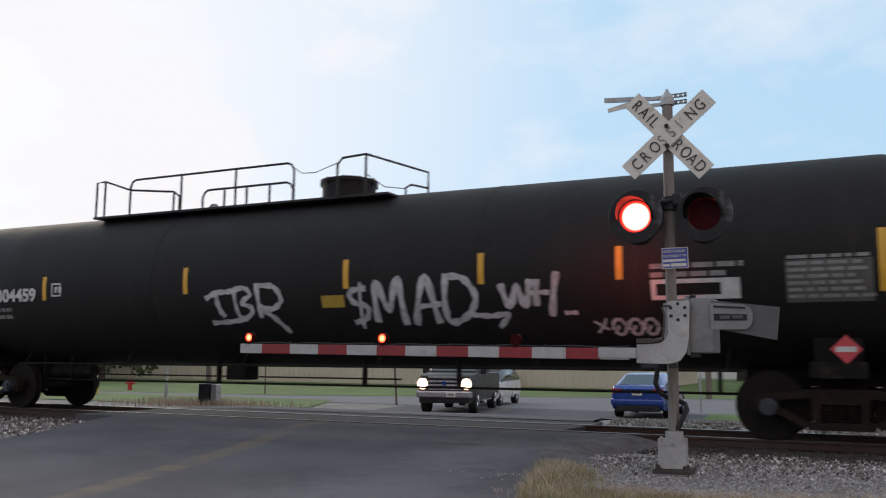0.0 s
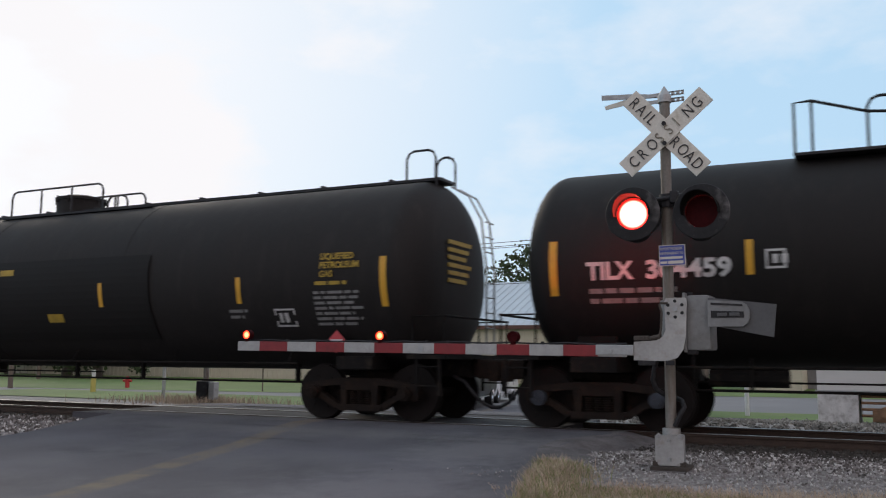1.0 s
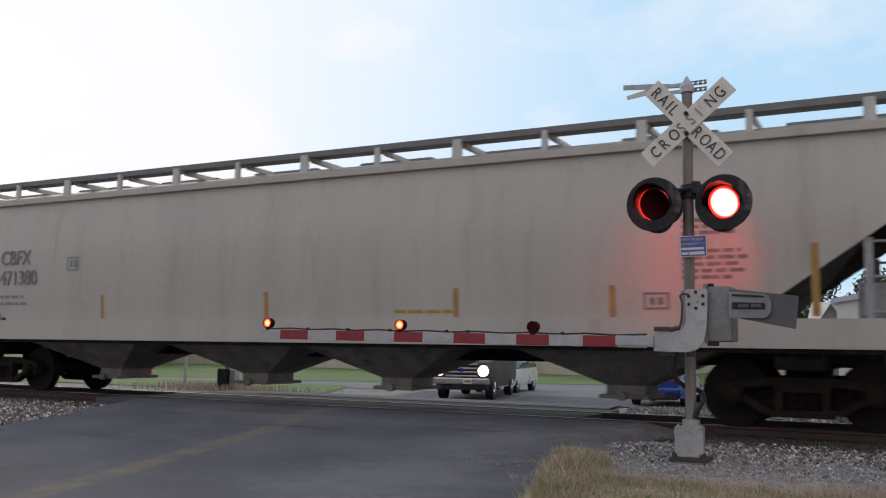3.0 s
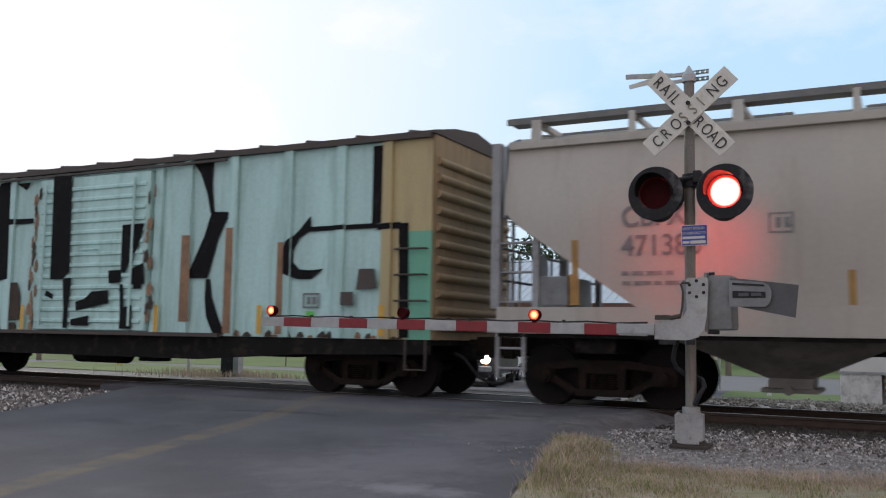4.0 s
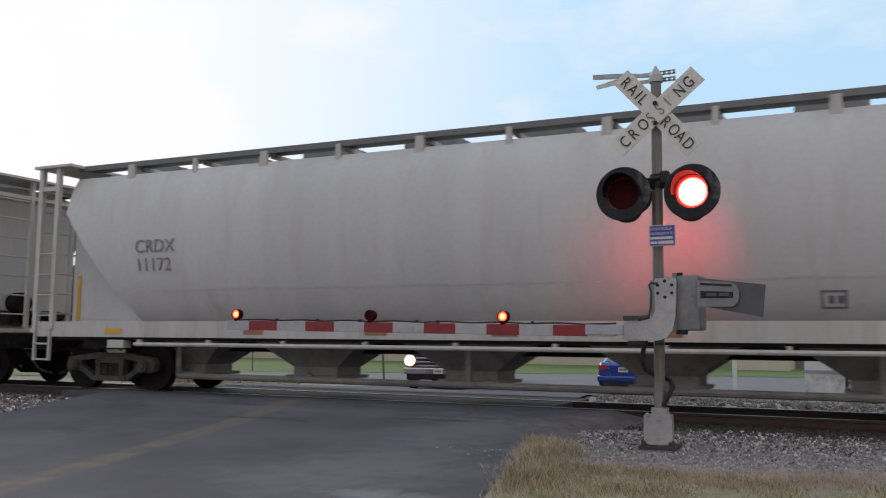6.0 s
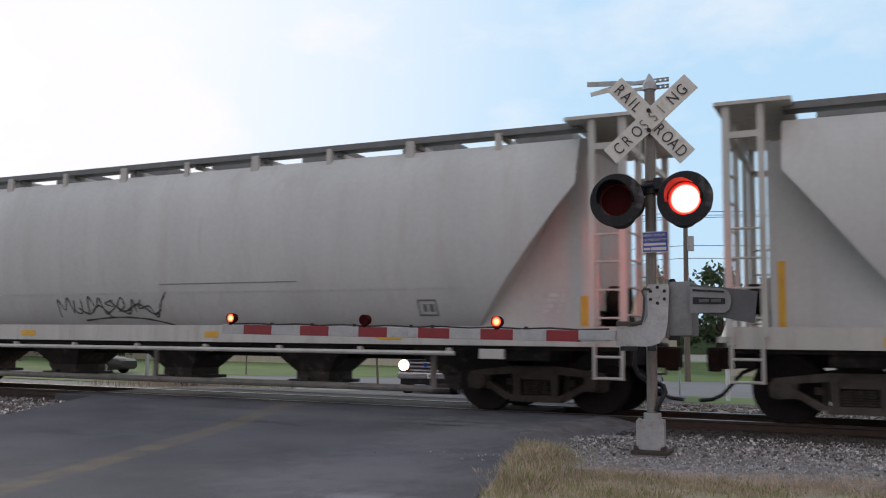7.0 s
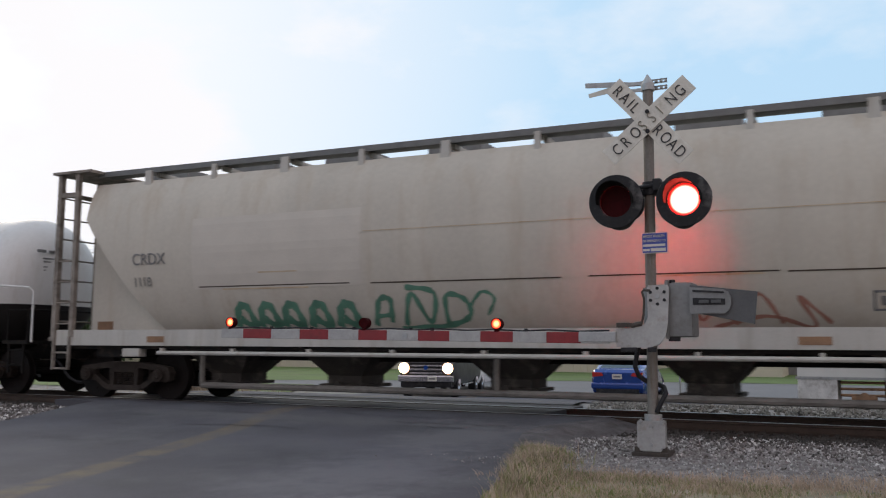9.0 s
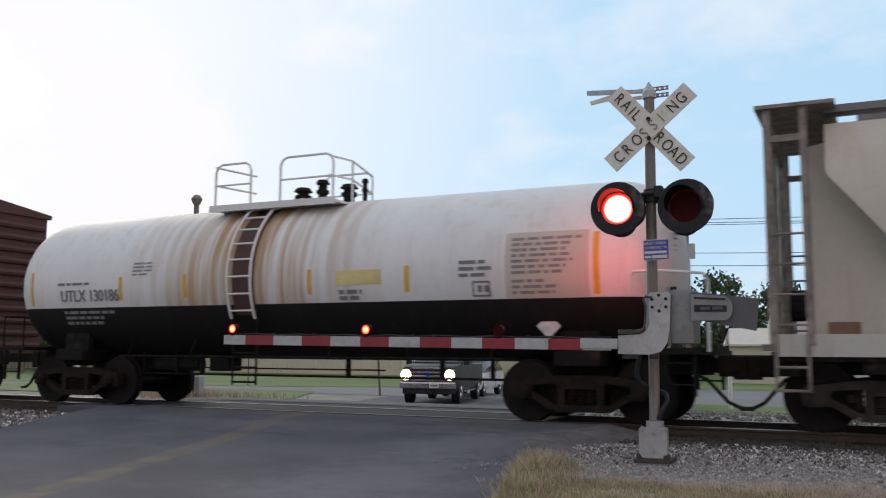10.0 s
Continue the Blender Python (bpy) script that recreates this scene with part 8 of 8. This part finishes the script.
for i, (x, y, h, w) in enumerate(((-33, 72, 13.5, 9), (-44, 74, 14.5, 10), (-20, 78, 9.2, 9), (-13.5, 80, 9.6, 10), (-7.5, 78, 8.6, 8), (-2.5, 82, 9.2, 9), (4, 76, 9.4, 10),
                                  (12, 74, 11, 9), (-58, 40, 6.0, 9), (-66, 44, 8.0, 10), (-76, 46, 8, 11), (-90, 50, 9, 12), (-26, 84, 9, 10), (22, 70, 10, 10))):
    tree(x, y, -0.8 if y < 50 else -0.4, h, w, 100 + i)
bm = bmesh.new()
rnd = random.Random(77)
prev = None
for i in range(121):
    x = -420 + i * 7
    row = [bm.verts.new((x, 260 - abs(x) * 0.12, -1.0)), bm.verts.new((x, 262 - abs(x) * 0.12, 5.5 + rnd.uniform(0, 3.5)))]
    if prev:
        bm.faces.new((prev[0], row[0], row[1], prev[1]))
    prev = row
solid("backdrop", bm, LEAF, "far dark line of woods", "woods", kind="structure")

# ---- loose stones, weeds and grass ----
def scatter_stones(name, count, place, size, seed, material=STONE):
    rnd = random.Random(seed)
    base = [Vector(v) for v in ((1, 0, 0), (-1, 0, 0), (0, 1, 0), (0, -1, 0), (0, 0, 1), (0, 0, -1))]
    tri = ((0, 2, 4), (2, 1, 4), (1, 3, 4), (3, 0, 4), (2, 0, 5), (1, 2, 5), (3, 1, 5), (0, 3, 5))
    verts, faces = [], []
    for _ in range(count):
        x, y, z = place(rnd)
        s = size * rnd.uniform(0.45, 1.3)
        rot = Euler((rnd.uniform(0, 6.3), rnd.uniform(0, 6.3), rnd.uniform(0, 6.3))).to_matrix()
        n = len(verts)
        sc = (rnd.uniform(0.7, 1.2), rnd.uniform(0.6, 1.1), rnd.uniform(0.45, 0.8))
        for v in base:
            p = rot @ Vector((v.x * sc[0], v.y * sc[1], v.z * sc[2])) * s
            verts.append((x + p.x, y + p.y, z + s * 0.25 + p.z))
        faces += [(n + a, n + b, n + c) for a, b, c in tri]
    me = bpy.data.meshes.new(name)
    me.from_pydata(verts, [], faces)
    me.materials.append(material)
    ob = new(name, me)
    return tagged(ob, "loose crushed grey stones beside the rails", "gravel", kind="stuff")


def near_right(rnd):
    y = rnd.uniform(-5.3, -1.5)
    x = road_mid(y) + 4.5 + abs(rnd.gauss(0, 1)) * 4.5
    if y < -4.4 and rnd.random() < 0.5:
        y = rnd.uniform(-4.4, -2)
    return x, y, ground_z(x, y) + 0.012


def near_left(rnd):
    y = rnd.uniform(-6.4, -1.5)
    return road_mid(y) - 4.25 - abs(rnd.gauss(0, 1)) * 5, y, ground_z(0, y) + 0.012


def far_side(rnd):
    y = rnd.uniform(1.4, 16)
    return road_mid(y) + 4.8 + 0.55 * max(0, y - 7) + rnd.uniform(0, 14), y, ground_z(0, y) + 0.012


def near_rail(rnd):
    y = -1.7 - abs(rnd.gauss(0, 0.95))
    x = road_mid(y) + 5.0 + rnd.uniform(0, 1) ** 1.3 * 14 + (0.9 if y > -2.6 else 0)
    return x, max(y, -4.3), ground_z(x, y) + 0.012


scatter_stones("loose_stones", 11000, near_rail, 0.027, 1, STONE_MIX)
scatter_stones("loose_stones", 12000, near_right, 0.017, 5, GRIT)
scatter_stones("loose_stones", 120, lambda r: (road_mid(-3) + 4.45 + r.gauss(0, 0.3), r.uniform(-5.2, -4.2), road_z(-4.7) + 0.02), 0.01, 6, GRIT)
scatter_stones("loose_stones", 6000, near_left, 0.036, 2, STONE_MIX)
scatter_stones("loose_stones", 7000, far_side, 0.06, 3)
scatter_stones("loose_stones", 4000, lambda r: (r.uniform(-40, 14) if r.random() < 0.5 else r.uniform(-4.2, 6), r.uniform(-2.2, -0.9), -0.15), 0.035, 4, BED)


def grass(name, count, place, high, material, label, seed, lean=0.4):
    rnd = random.Random(seed)
    verts, faces = [], []
    for _ in range(count):
        x, y, z, k = place(rnd)
        h = high * rnd.uniform(0.4, 1.2) * k
        a, w = rnd.uniform(0, math.tau), rnd.uniform(0.002, 0.0045) * (1 + 1.5 * (h > 0.2))
        dx, dy = math.cos(a) * w, math.sin(a) * w
        bx, by = rnd.gauss(0, lean) * h, rnd.gauss(0, lean) * h
        n = len(verts)
        verts += [(x - dx, y - dy, z), (x + dx, y + dy, z), (x + bx * 0.4 + dx * 0.7, y + by * 0.4 + dy * 0.7, z + h * 0.6),
                  (x + bx * 0.4 - dx * 0.7, y + by * 0.4 - dy * 0.7, z + h * 0.6), (x + bx, y + by, z + h)]
        faces += [(n, n + 1, n + 2, n + 3), (n + 3, n + 2, n + 4)]
    me = bpy.data.meshes.new(name)
    me.from_pydata(verts, [], faces)
    me.materials.append(material)
    tagged(new(name, me), label, "grass", kind="stuff")


def verge_place(rnd):
    while True:
        y = -5.3 - abs(rnd.gauss(0, 1.3))
        x = road_mid(y) + 4.4 + abs(rnd.gauss(0, 1)) * 3.4
        if noise.noise((x * 1.3, y * 1.6, 0)) + rnd.uniform(-0.55, 0.45) > 0.0:
            return x, y, ground_z(x, y) + 0.015, 1.0


def edge_place(rnd):
    """Taller clumps along the asphalt's edge, up to where the shoulder begins."""
    while True:
        y = -4.15 - abs(rnd.gauss(0, 1.1))
        x = road_mid(y) + 4.38 + abs(rnd.gauss(0, 0.26)) + 0.18 * noise.noise((y * 2.1, 7, 0))
        if noise.noise((x * 2.3, y * 2.3, 3)) + rnd.uniform(-0.35, 0.5) > 0:
            return x, y, ground_z(x, y) + 0.015, rnd.uniform(0.5, 1.4)


def back_place(rnd):
    """The dry back rim of the verge, ragged towards the gravel."""
    while True:
        x = rnd.uniform(-3.6, 7)
        y = -5.35 + rnd.gauss(0, 0.26) + 0.45 * noise.noise((x * 0.9, 4, 0)) + 0.28 * max(0, x + 0.6)
        if noise.noise((x * 1.8, y * 1.8, 5)) + rnd.uniform(-0.25, 0.45) > 0:
            return x, y, ground_z(x, y) + 0.012, rnd.uniform(0.4, 1.3) * (1 + 0.5 * min(1, max(0, x + 1.8)))


grass("dry_grass", 5000, edge_place, 0.115, STRAW, "dry straw-coloured grass along the asphalt edge", 15, 0.5)
grass("verge_grass", 5000, edge_place, 0.10, BLADE, "green grass along the asphalt edge", 16, 0.5)
grass("dry_grass", 12000, back_place, 0.065, STRAW, "dry straw-coloured grass on the rim of the verge", 14, 0.6)
grass("verge_grass", 17000, verge_place, 0.05, BLADE, "uneven green and dry verge grass", 11)
grass("dry_grass", 15000, verge_place, 0.055, STRAW, "dry straw-coloured grass on the verge", 12, 0.5)


def weeds_place(rnd):
    x = -16.2 + rnd.gauss(0, 1.2)
    y = 4.6 + rnd.gauss(0, 0.7)
    return x, y, ground_z(x, y), 1.0


grass("weeds", 1800, weeds_place, 0.24, STRAW, "tall dry weeds round the far mast", 13, 0.25)


def drive():
    rows = []
    for i in range(41):
        t = i * 0.25
        x = -38.6 + 9.3 * (t - 7.0)
        y = far_edge(x) - 1.4
        slope = math.degrees(math.atan2(far_edge(x + 1) - far_edge(x - 1), 2))
        rows.append((t, pose(x, y, ground_z(x, y) + 0.016, 0, 0, 90 + slope)))
    walk(sv, rows)


motions()
